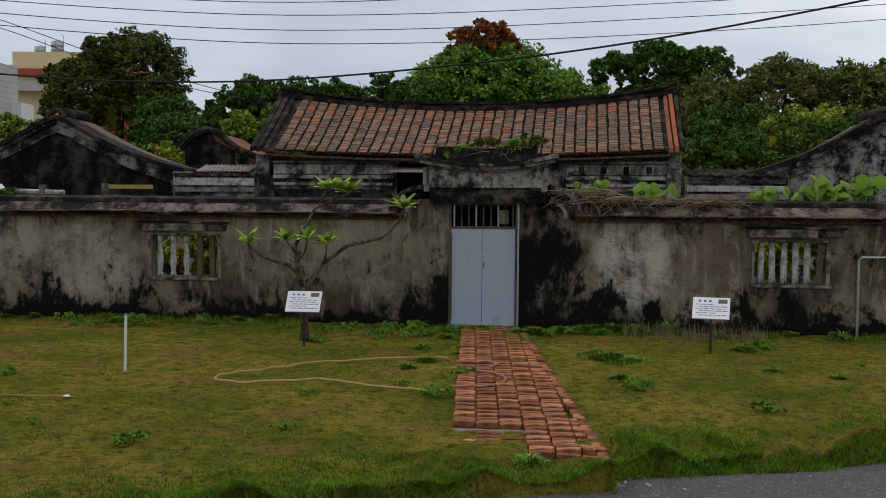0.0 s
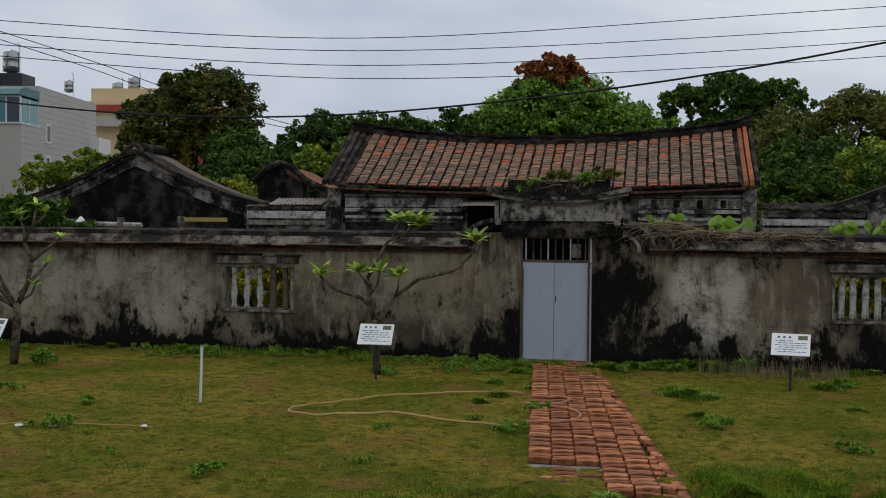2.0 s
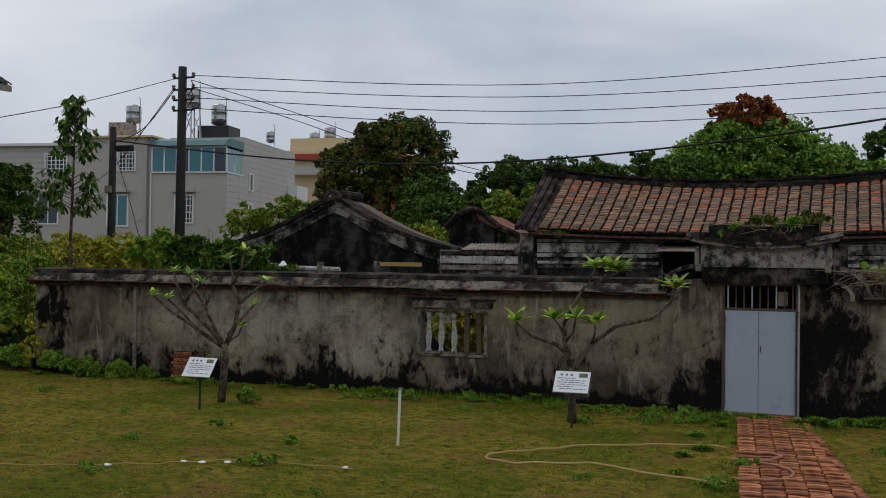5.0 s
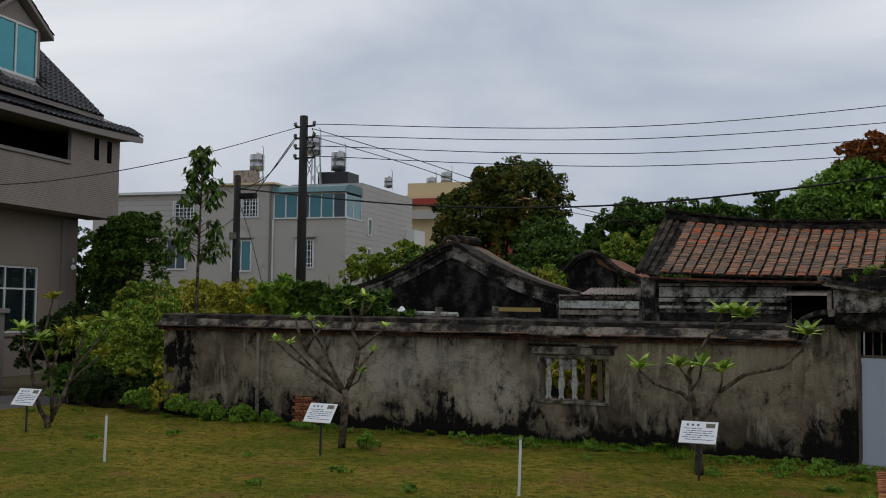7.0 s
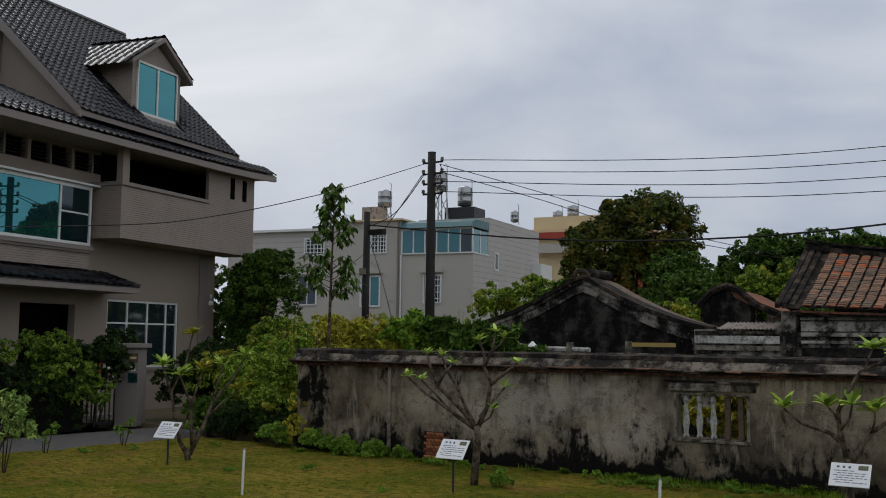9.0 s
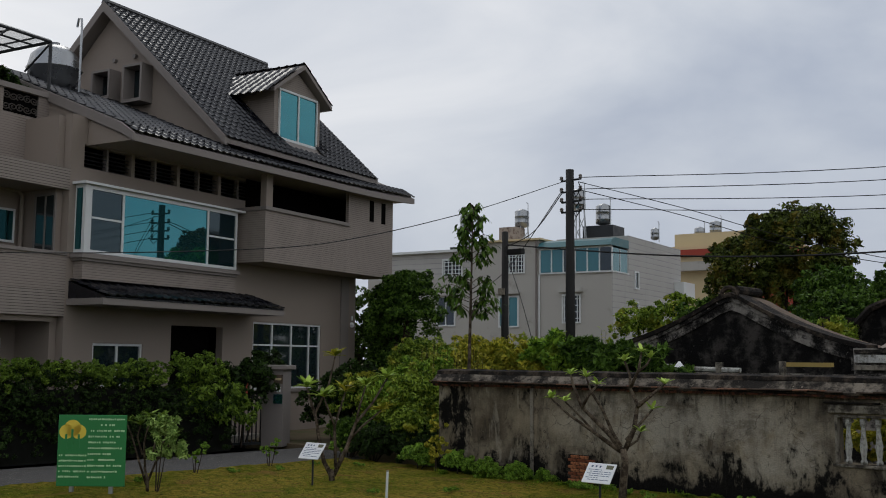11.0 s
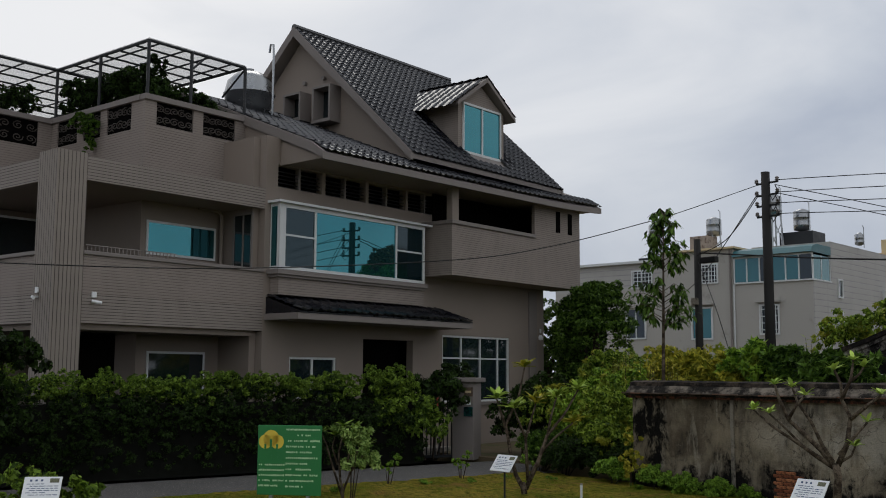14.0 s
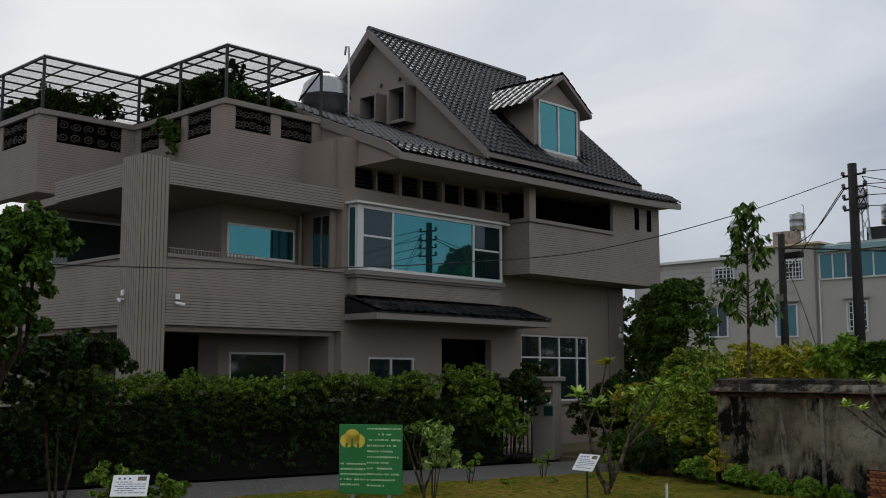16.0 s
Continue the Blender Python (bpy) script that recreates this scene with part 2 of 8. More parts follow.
    n.put(cracks.inputs["Vector"], warp.outputs[0])
    line = n.span(cracks.outputs["Distance"], 0.0, 0.006, 1.0, 0.0)
    c = n.mix(n.math("MULTIPLY", line, 0.6), c, hexrgb("2a2724"))
    h = n.math("ADD", n.math("MULTIPLY", rag, 0.5), n.math("MULTIPLY", grain, 0.25))
    h = n.math("ADD", h, n.math("MULTIPLY", blot, 0.6))
    return n.done(c, 0.9, h, 0.9, 0.07, spec=0.1)


def stained(name, base, stain, at=0.5, scale=3.0, rough=0.9, runs=True, bump=0.5):
    """Old masonry in which a stain covers part of the base colour."""
    n = Nodes(name)
    a = n.noise(scale, 8.0, 0.68)
    c = n.mix(n.span(n.noise(scale * 0.4, 3.0), 0.35, 0.65), tuple(v * 0.75 for v in base), base)
    c = n.mix(n.span(a, at - 0.09, at + 0.09), c, stain)
    if runs:
        c = n.mix(n.span(n.noise(scale * 1.7, 4.0, 0.6, n.stretch(1.4, 1.4, 0.2)), 0.5, 0.72, 0, 0.55), c, stain)
    # small black crusts and pale lichen spots
    crust = n.noise(scale * 4.2, 7.0, 0.72)
    c = n.mix(n.span(crust, 0.54, 0.62, 0, 0.7), c, stain)
    c = n.mix(n.span(crust, 0.33, 0.40, 0.65, 0), c, tuple(min(1, v * 1.35) for v in base))
    g = n.noise(40, 4.0, 0.7)
    c = n.mix(n.span(g, 0.45, 0.7, 0, 0.3), c, tuple(v * 0.4 for v in base))
    return n.done(c, rough, n.math("ADD", n.math("ADD", g, a), crust), bump, 0.03, spec=0.15)


def tile_red(name, grey, clay, share):
    """Old clay roof tiles: orange-red to soot-grey from tile to tile, with lichen."""
    n = Nodes(name)
    rnd = n.t.nodes.new("ShaderNodeObjectInfo").outputs["Random"]
    isl = n.t.nodes.new("ShaderNodeNewGeometry").outputs["Random Per Island"]
    r = n.math("FRACT", n.math("ADD", n.math("MULTIPLY", rnd, 7.31), isl))
    broad = n.noise(0.35, 3.0)
    pick = n.math("ADD", n.math("MULTIPLY", r, 0.62), n.math("MULTIPLY", broad, 0.55))
    c = n.mix(n.span(pick, share, share + 0.35), hexrgb(grey), hexrgb(clay))
    c = n.mix(n.span(n.noise(5.0, 6.0, 0.65), 0.5, 0.66, 0, 0.75), c, hexrgb("4e463f"))
    c = n.mix(n.span(n.noise(14.0, 4.0), 0.6, 0.72, 0, 0.5), c, hexrgb("8f8a7c"))
    g = n.noise(50, 3.0)
    return n.done(c, 0.88, g, 0.4, 0.01, spec=0.15)


def brick_mat():
    n = Nodes("path_brick")
    rnd = n.t.nodes.new("ShaderNodeObjectInfo").outputs["Random"]
    c = n.mix(rnd, hexrgb("7a4630"), hexrgb("c08058"))
    c = n.mix(n.span(n.math("FRACT", n.math("MULTIPLY", rnd, 9.7)), 0.72, 0.95, 0, 0.7), c, hexrgb("77503e"))
    c = n.mix(n.span(n.noise(7, 6.0, 0.65), 0.44, 0.64, 0, 0.8), c, hexrgb("42291f"))
    c = n.mix(n.span(n.noise(2.0, 5.0, 0.6), 0.56, 0.7, 0, 0.6), c, hexrgb("5b5a44"))
    g = n.noise(60, 3.0)
    return n.done(c, 0.9, g, 0.4, 0.01, spec=0.15)


def lawn_mat():
    n = Nodes("lawn_turf")
    a = n.noise(0.55, 6.0, 0.62)
    b = n.noise(5.5, 6.0, 0.7)
    c = n.mix(n.span(a, 0.36, 0.62), hexrgb("767f22"), hexrgb("b09a42"))
    c = n.mix(n.span(b, 0.44, 0.60, 0, 0.75), c, hexrgb("5c6c1a"))
    c = n.mix(n.span(n.noise(0.8, 6.0, 0.66, n.stretch(1, 1.3, 1)), 0.53, 0.66, 0, 0.85), c, hexrgb("a07c48"))
    g = n.noise(30, 5.0, 0.8)
    c = n.mix(n.span(g, 0.52, 0.66, 0, 0.75), c, hexrgb("34360e"))
    c = n.mix(n.span(g, 0.32, 0.44, 0.7, 0), c, hexrgb("c0b050"))
    h = n.math("ADD", g, n.math("MULTIPLY", b, 0.7))
    c = n.mix(n.span(n.noise(7.0, 4.0, 0.65, n.stretch(1, 1.6, 1)), 0.54, 0.66, 0, 0.7), c, hexrgb("39391a"))
    return n.done(c, 0.95, h, 1.0, 0.12, spec=0.05)


def asphalt_mat():
    n = Nodes("asphalt")
    a = n.noise(0.5, 5.0)
    c = n.mix(a, hexrgb("504f4e"), hexrgb("6a6866"))
    g = n.noise(55, 5.0, 0.85)
    c = n.mix(n.span(g, 0.30, 0.48, 0.85, 0), c, hexrgb("2a2928"))
    c = n.mix(n.span(g, 0.54, 0.66, 0, 0.9), c, hexrgb("b4afa8"))
    c = n.mix(n.span(n.noise(16.0, 3.0, 0.6), 0.66, 0.72, 0, 0.8), c, hexrgb("b8b2a6"))
    c = n.mix(n.span(n.noise(2.4, 6.0, 0.7), 0.58, 0.7, 0, 0.6), c, hexrgb("6f6658"))
    return n.done(c, 0.9, g, 0.9, 0.02, spec=0.15)


def courses(name, rgb, joint, pitch=0.07, upright=False, rough=0.75, var=0.12, deep=False):
    """Strip tiles laid in thin courses, with shallow joints."""
    n = Nodes(name)
    o = n.xyz()
    axis = n.math("ADD", o["X"], o["Y"]) if upright else o["Z"]
    saw = n.math("FRACT", n.math("DIVIDE", axis, pitch))
    gap = n.math("MAXIMUM", n.span(saw, 0.0, 0.16, 1, 0), n.span(saw, 0.84, 1.0, 0, 1))
    c = n.mix(n.noise(0.8, 4.0), tuple(v * (1 - var) for v in rgb), tuple(min(1, v * (1 + var)) for v in rgb))
    c = n.mix(n.span(n.noise(2.5, 5.0, 0.6, n.stretch(1, 1, 0.15)), 0.52, 0.75, 0, 0.25), c, tuple(v * 0.6 for v in rgb))
    fade = n.span(n.noise(0.9, 3.0), 0.35, 0.65, 0.7 if deep else 0.25, 1.0 if deep else 0.85)
    c = n.mix(n.math("MULTIPLY", gap, fade), c, joint)
    return n.done(c, rough, n.math("SUBTRACT", 1.0, gap), 0.5, 0.01, spec=0.25)


M = {
    "edge": tile_red("coping_edge_tile", "453a33", "7d5a48", 0.5),
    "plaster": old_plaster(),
    "cope": stained("old_coping", hexrgb("857c70"), hexrgb("1d1b19"), 0.49, 2.4),
    "mould": stained("sooty_masonry", hexrgb("98928a"), hexrgb("121111"), 0.48, 2.2),
    "render": stained("grey_render", hexrgb("8f887b"), hexrgb("35322f"), 0.55, 2.6),
    "soot": stained("blackened_plaster", hexrgb("4a4642"), hexrgb("080808"), 0.46, 1.6),
    "tile": tile_red("sooty_roof_tile", "6a5c50", "94705a", 0.42),
    "tilered": tile_red("red_roof_tile", "74503e", "a85e3e", 0.38),
    "ridge": stained("roof_ridge_mortar", hexrgb("564c42"), hexrgb("181615"), 0.45, 3.5),
    "red": plain("red_brick_edge", hexrgb("6e4334"), 0.9, 0.35, 4, dirt=hexrgb("2a2421"), dirt_at=0.49),
    "brick": brick_mat(),
    "lawn": lawn_mat(),
    "earth": plain("bare_earth", hexrgb("6b5f4a"), 0.95, 0.3, 0.4, 20, dirt=hexrgb("4c5a2c")),
    "asphalt": asphalt_mat(),
    "concrete": stained("concrete", hexrgb("b3aea4"), hexrgb("6a655c"), 0.56, 1.6, 0.85),
    "door": plain("painted_sheet_door", hexrgb("9fa8b5"), 0.45, 0.06, 0.9, 25, dirt=hexrgb("8f959e"), dirt_at=0.66),
    "steel": plain("galvanised_steel", hexrgb("a9adb0"), 0.35, 0.12, 3, metal=0.8),
    "stainless": plain("stainless_steel", hexrgb("9a9da0"), 0.3, 0.12, 2, metal=0.95),
    "iron": plain("dark_painted_iron", hexrgb("2c2e31"), 0.5, 0.2, 3),
    "black": plain("black_rubber", hexrgb("151516"), 0.6, 0.2, 3),
    "wood": plain("weathered_wood", hexrgb("5d4f42"), 0.85, 0.3, 3, dirt=hexrgb("2b2521")),
    "white": plain("white_board", hexrgb("e6e8ea"), 0.4, 0.03, 2, bump=0.02),
    "ink": plain("printed_ink", hexrgb("4b5a78"), 0.6, 0.1, 5, bump=0.0),
    "photo": plain("printed_photo", hexrgb("6f6f58"), 0.5, 0.5, 30, bump=0.0, dirt=hexrgb("3b4030")),
    "greenboard": plain("green_signboard", hexrgb("2f7d45"), 0.4, 0.06, 1.5, bump=0.02),
    "yellow": plain("yellow_print", hexrgb("e0c64a"), 0.5, 0.05, 3, bump=0.0),
    "lightgreen": plain("pale_green_print", hexrgb("b8dcae"), 0.5, 0.05, 3, bump=0.0),
    "taupe": plain("taupe_wall_paint", hexrgb("8b8077"), 0.8, 0.07, 0.6, 40),
    "course": courses("taupe_strip_tile", hexrgb("8d837c"), hexrgb("4d4640"), 0.066),
    "band": courses("grooved_strip_tile", hexrgb("8f867f"), hexrgb("1f1b18"), 0.070, deep=True),
    "stripe": courses("ribbed_strip_tile", hexrgb("8f867e"), hexrgb("26211d"), 0.095, True, deep=True),
    "trimgrey": plain("grey_trim", hexrgb("817a76"), 0.7, 0.1, 1.2),
    "slate": plain("glazed_slate_tile", hexrgb("0c0e17"), 0.27, 0.25, 1.2, 25, spec=0.55, bump=0.08, rand=0.06),
    "frame": plain("white_window_frame", hexrgb("cfd2d2"), 0.4, 0.04, 2, bump=0.02),
    "aqua": glass("aqua_glass", hexrgb("3f868f"), 0.015, 0.85),
    "teal": glass("teal_glass", hexrgb("4a7c80"), 0.07, 0.45),
    "awning": plain("teal_sheet", hexrgb("3d6a70"), 0.4, 0.15, 1.5),
    "sideglass": glass("dark_teal_glass", hexrgb("17343c"), 0.05, 0.5),
    "night": glass("dark_glass", hexrgb("1d2a2e")),
    # Near-black colour standing in for the darkness of unlit rooms and recesses.
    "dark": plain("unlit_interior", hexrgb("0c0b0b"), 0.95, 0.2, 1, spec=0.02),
    "bwall": courses("pale_grey_tile", hexrgb("adaba8"), hexrgb("8e8d90"), 0.33, var=0.05),
    "bwall2": plain("pale_grey_render", hexrgb("aaa7a1"), 0.8, 0.06, 0.3, dirt=hexrgb("86837c"), dirt_at=0.66),
    "cream": plain("cream_render", hexrgb("c9b792"), 0.8, 0.1, 0.4),
    "brickred": plain("red_wall", hexrgb("9a4336"), 0.8, 0.15, 0.6),
    "polec": plain("dark_pole_concrete", hexrgb("242322"), 0.8, 0.15, 1.5),
    "bark": stained("grey_bark", hexrgb("75695a"), hexrgb("382f27"), 0.50, 9),
    "darkbark": stained("dark_bark", hexrgb("54483c"), hexrgb("2b2520"), 0.5, 6),
    "hose": plain("yellow_garden_hose", hexrgb("a08a4e"), 0.5, 0.2, 3),
    "hosered": plain("brown_garden_hose", hexrgb("9a6b52"), 0.5, 0.2, 3),
    "sheet": plain("corrugated_sheet", hexrgb("9a8f86"), 0.6, 0.25, 2, dirt=hexrgb("5c4a40")),
    "poly": sheer("polycarbonate_sheet", hexrgb("c8ced2")),
    "leaf_mid": leafy("leaf_mid", hexrgb("24400f"), hexrgb("5f7e2e")),
    "leaf_dark": leafy("leaf_dark", hexrgb("2a3512"), hexrgb("62702c"), tint=hexrgb("6e6424")),
    "leaf_big": leafy("leaf_round_tree", hexrgb("426c24"), hexrgb("88ac42")),
    "leaf_rust": leafy("leaf_rust", hexrgb("663a1e"), hexrgb("a8662e")),
    "leaf_olive": leafy("leaf_olive", hexrgb("3c4a1c"), hexrgb("78843a"), tint=hexrgb("6a6636")),
    "leaf_bright": leafy("leaf_bright", hexrgb("46701e"), hexrgb("98b840"), tint=hexrgb("8f9a34")),
    "leaf_strip": leafy("leaf_wild_shrub", hexrgb("3c6016"), hexrgb("9ab040"), tint=hexrgb("a0a038")),
    "leaf_pale": leafy("leaf_pale_sapling", hexrgb("5f8434"), hexrgb("b4cc78")),
    "leaf_yellow": leafy("leaf_yellow", hexrgb("808c28"), hexrgb("ccc048")),
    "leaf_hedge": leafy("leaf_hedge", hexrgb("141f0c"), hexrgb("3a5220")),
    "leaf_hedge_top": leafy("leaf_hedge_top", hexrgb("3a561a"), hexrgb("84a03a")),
    "leaf_plum": leafy("leaf_frangipani", hexrgb("7a9c38"), hexrgb("c4dc6c")),
    "leaf_weed": leafy("leaf_weed", hexrgb("4a7424"), hexrgb("98bc48")),
    "grass": leafy("grass_blade", hexrgb("64691a"), hexrgb("cabc4c"), tint=hexrgb("927440"), patch=5.0),
    "grass_lush": leafy("grass_lush", hexrgb("466814"), hexrgb("8cac2c"), patch=5.0),
    "grass_moss": leafy("grass_moss", hexrgb("3c5e10"), hexrgb("82a626"), patch=3.2),
    "thatch": leafy("dry_thatch", hexrgb("6e5430"), hexrgb("ac8850"), patch=6.0),
    "straw": leafy("dry_vine", hexrgb("76664e"), hexrgb("a8967a")),
}


# ---- mesh helpers ----
def thing(name, at=(0, 0, 0), rz=0.0, label="", category="", group="", kind=""):
    ob = new(name)
    ob.empty_display_size = 0.2
    ob.matrix_basis = pose(*at, 0, 0, rz)
    return tagged(ob, label, category, group, kind)


def part(name, bm, material, parent=None, label="", smooth=False):
    me = bpy.data.meshes.new(name)
    bm.to_mesh(me)
    bm.free()
    return mesh_ob(name, me, material, parent, label, smooth)


def mesh_ob(name, me, material, parent=None, label="", smooth=False):
    if not me.materials:
        me.materials.append(M[material])
    if smooth:
        me.polygons.foreach_set("use_smooth", [True] * len(me.polygons))
    ob = new(name, me)
    if parent:
        ob.parent = parent
    if label:
        ob["label"] = label
    return ob


def box(bm, x0, x1, y0, y1, z0, z1, m=None):
    r = bmesh.ops.create_cube(bm, size=1.0)
    mm = Matrix.Translation(((x0 + x1) / 2, (y0 + y1) / 2, (z0 + z1) / 2)) @ Matrix.Diagonal((x1 - x0, y1 - y0, z1 - z0, 1))
    bmesh.ops.transform(bm, matrix=(m @ mm) if m else mm, verts=r["verts"])
    return r["verts"]


def boxes(*rows, bevel=0.0):
    bm = bmesh.new()
    for row in rows:
        box(bm, *row)
    if bevel:
        bmesh.ops.bevel(bm, geom=bm.edges[:], offset=bevel, segments=1, affect="EDGES")
    return bm


def prism(outline, y0, y1, axis="y", bm=None):
    """A closed outline in the (x, z) plane swept from y0 to y1; axis 'x': outline in (y, z); 'z': outline in (x, y)."""
    bm = bm or bmesh.new()

    def at(p, s):
        return {"y": (p[0], s, p[1]), "x": (s, p[0], p[1]), "z": (p[0], p[1], s)}[axis]

    a = [bm.verts.new(at(p, y0)) for p in outline]
    b = [bm.verts.new(at(p, y1)) for p in outline]
    k = len(outline)
    fa, fb = bm.faces.new(a), bm.faces.new(b[::-1])
    for i in range(k):
        bm.faces.new((a[i], b[i], b[(i + 1) % k], a[(i + 1) % k]))
    bmesh.ops.triangulate(bm, faces=[fa, fb])
    bmesh.ops.recalc_face_normals(bm, faces=bm.faces[:])
    return bm


def tube(bm, pts, radii, sides=8):
    """A tapered round bar along points."""
    pts = [Vector(p) for p in pts]
    if not isinstance(radii, (list, tuple)):
        radii = [radii] * len(pts)
    rings = []
    for i, p in enumerate(pts):
        way = (pts[min(i + 1, len(pts) - 1)] - pts[max(i - 1, 0)]).normalized()
        side = way.orthogonal().normalized() if i == 0 else (side - way * side.dot(way)).normalized()
        up = way.cross(side)
        rings.append([bm.verts.new(p + radii[i] * (side * math.cos(a) + up * math.sin(a))) for a in (2 * math.pi * j / sides for j in range(sides))])
    for r, s in zip(rings, rings[1:]):
        for j in range(sides):
            bm.faces.new((r[j], r[(j + 1) % sides], s[(j + 1) % sides], s[j]))
    bm.faces.new(rings[0][::-1])
    bm.faces.new(rings[-1])
    return bm


def cyl(bm, x, y, z0, z1, r, r2=None, sides=16):
    return tube(bm, [(x, y, z0), (x, y, z1)], [r, r if r2 is None else r2], sides)


def strips(name, verts, faces, material, parent=None, label=""):
    me = bpy.data.meshes.new(name)
    me.from_pydata(verts, [], faces)
    return mesh_ob(name, me, material, parent, label)


def leaf_mesh(centres, normals, size, rng, long=1.6):
    """One bent diamond (two triangles) per leaf, as vertex and face arrays."""
    k = len(centres)
    rand = rng.normal(size=(k, 3))
    a = np.cross(normals, rand)
    a /= np.linalg.norm(a, axis=1, keepdims=True) + 1e-9
    b = np.cross(normals, a)
    s = (size * rng.uniform(0.6, 1.35, k))[:, None]
    v = np.stack([centres - a * s * long / 2, centres + b * s / 2 + normals * s * 0.12, centres + a * s * long / 2 - normals * s * 0.1, centres - b * s / 2 + normals * s * 0.12], 1).reshape(-1, 3)
    i = np.arange(k) * 4
    f = np.concatenate([np.stack([i, i + 1, i + 2], 1), np.stack([i, i + 2, i + 3], 1)])
    return v, f


def fast_mesh(name, v, f):
    me = bpy.data.meshes.new(name)
    me.vertices.add(len(v))
    me.vertices.foreach_set("co", np.asarray(v, np.float32).ravel())
    f = np.asarray(f, np.int32)
    me.loops.add(f.size)
    me.loops.foreach_set("vertex_index", f.ravel())
    me.polygons.add(len(f))
    me.polygons.foreach_set("loop_start", np.arange(len(f), dtype=np.int32) * f.shape[1])
    me.update(calc_edges=True)
    return me


def cloud_points(blobs, n, rng, fill=0.35, droop=0.0):
    """Points and outward normals on the uneven shells of many small clumps set on larger ellipsoids (x, y, z, rx, ry, rz)."""
    blobs = np.asarray(blobs, float)
    w = (blobs[:, 3] * blobs[:, 4] + blobs[:, 4] * blobs[:, 5] + blobs[:, 3] * blobs[:, 5])
    pick = rng.choice(len(blobs), size=max(10, n // 40), p=w / w.sum())
    u = rng.normal(size=(len(pick), 3))
    u /= np.linalg.norm(u, axis=1, keepdims=True)
    u[:, 2] = np.where(u[:, 2] < -0.35, -u[:, 2], u[:, 2])
    bulge = np.array([1 + 0.35 * noise.noise(Vector(q) * 2.3 + Vector((b, 0, 0))) for q, b in zip(u, pick * 3.7)])
    rad = blobs[pick, 3:6]
    depth = 1 - fill * rng.random(len(pick)) ** 1.5
    heart = blobs[pick, :3] + u * rad * (depth * bulge)[:, None]
    small = rad.mean(1) * rng.uniform(0.07, 0.24, len(pick))
    c = rng.integers(0, len(pick), n)
    v = rng.normal(size=(n, 3))
    v /= np.linalg.norm(v, axis=1, keepdims=True)
    v += u[c] * 0.55
    v /= np.linalg.norm(v, axis=1, keepdims=True)
    p = heart[c] + v * (small[c] * rng.uniform(0.55, 1.1, n))[:, None] * np.array([1, 1, 0.8])
    nn = v + rng.normal(size=(n, 3)) * 0.85 + np.array([0, 0, 0.35 - droop])
    return p, nn / np.linalg.norm(nn, axis=1, keepdims=True)


def foliage(name, blobs, n, size, material, parent=None, label="", seed=1, fill=0.35, long=1.6):
    rng = np.random.default_rng(seed)
    p, nn = cloud_points(blobs, int(n * 1.4), rng, fill)
    v, f = leaf_mesh(p, nn, size * 0.80, rng, long * 1.15)
    return mesh_ob(name, fast_mesh(name, v, f), material, parent, label)


def tree(name, at, height, blobs, n, size, material, label, trunk=0.25, seed=1, bark="darkbark", fork=0.4, group="", extra=()):
    """A tapered trunk, limbs that reach into the crown's clumps, and a crown of leaves. Blobs are relative to the foot."""
    th = thing(name, at, 0, label, "tree", group)
    rng = random.Random(seed)
    bm = bmesh.new()
    lean = (rng.uniform(-0.3, 0.3), rng.uniform(-0.3, 0.3))
    z = height * fork
    tube(bm, [(0, 0, -0.1), (lean[0] * 0.3, lean[1] * 0.3, z * 0.5), (lean[0], lean[1], z)], [trunk * 1.25, trunk, trunk * 0.8], 8)
    part("trunk", bm, bark, th, smooth=True)
    for b in blobs:
        bm = bmesh.new()
        e = Vector(b[:3])
        s = Vector((lean[0], lean[1], z * rng.uniform(0.7, 1.0)))
        m = s.lerp(e, 0.5) + Vector((rng.uniform(-0.3, 0.3), rng.uniform(-0.3, 0.3), -0.15 * (e - s).length))
        tube(bm, [s, m, e, e + Vector((rng.uniform(-0.3, 0.3) * b[3], rng.uniform(-0.3, 0.3) * b[3], b[5] * 0.7))], [trunk * 0.55, trunk * 0.4, trunk * 0.22, trunk * 0.06], 6)
        part("limb", bm, bark, th, smooth=True)
    foliage("crown", blobs, n, size, material, th, seed=seed)
    for mat_name, bl, k in extra:
        foliage("crown", bl, k, size, mat_name, th, "patch of differently coloured leaves", seed=seed + 50)
    return th

# ---- ground, road, lawn ----
def ground_sheet():
    bm = bmesh.new()
    xs = [-900, -300, -120, -60, -40, -20, 0, 20, 40, 80, 300, 900]
    ys = [-900, -300, -80, -20, 0, 20, 40, 60, 90, 150, 400, 900]
    grid = [[bm.verts.new((x, y, -0.30)) for x in xs] for y in ys]
    for a, b in zip(grid, grid[1:]):
        for i in range(len(xs) - 1):
            bm.faces.new((a[i], a[i + 1], b[i + 1], b[i]))
    return tagged(part("ground", bm, "earth"), "flat earthy ground reaching to the horizon", "ground", kind="structure")


ground_sheet()


def slab(name, outline, z0, z1, material, label, category):
    """A flat slab over an outline."""
    bm = prism(outline, z0, z1, "z")
    ob = part(name, bm, material)
    return tagged(ob, label, category, kind="structure")


ROAD = [(-60, -22), (60, -22), (60, 41.5), (-4.3, 4.8), (-9, 1.8), (-18.2, 1.5), (-18.2, 17.2), (-21.7, 19.0), (-21.7, 2.0), (-60, 2.0)]
slab("road", ROAD, -0.29, -0.10, "asphalt", "worn grey asphalt lane beside the lawn", "road")


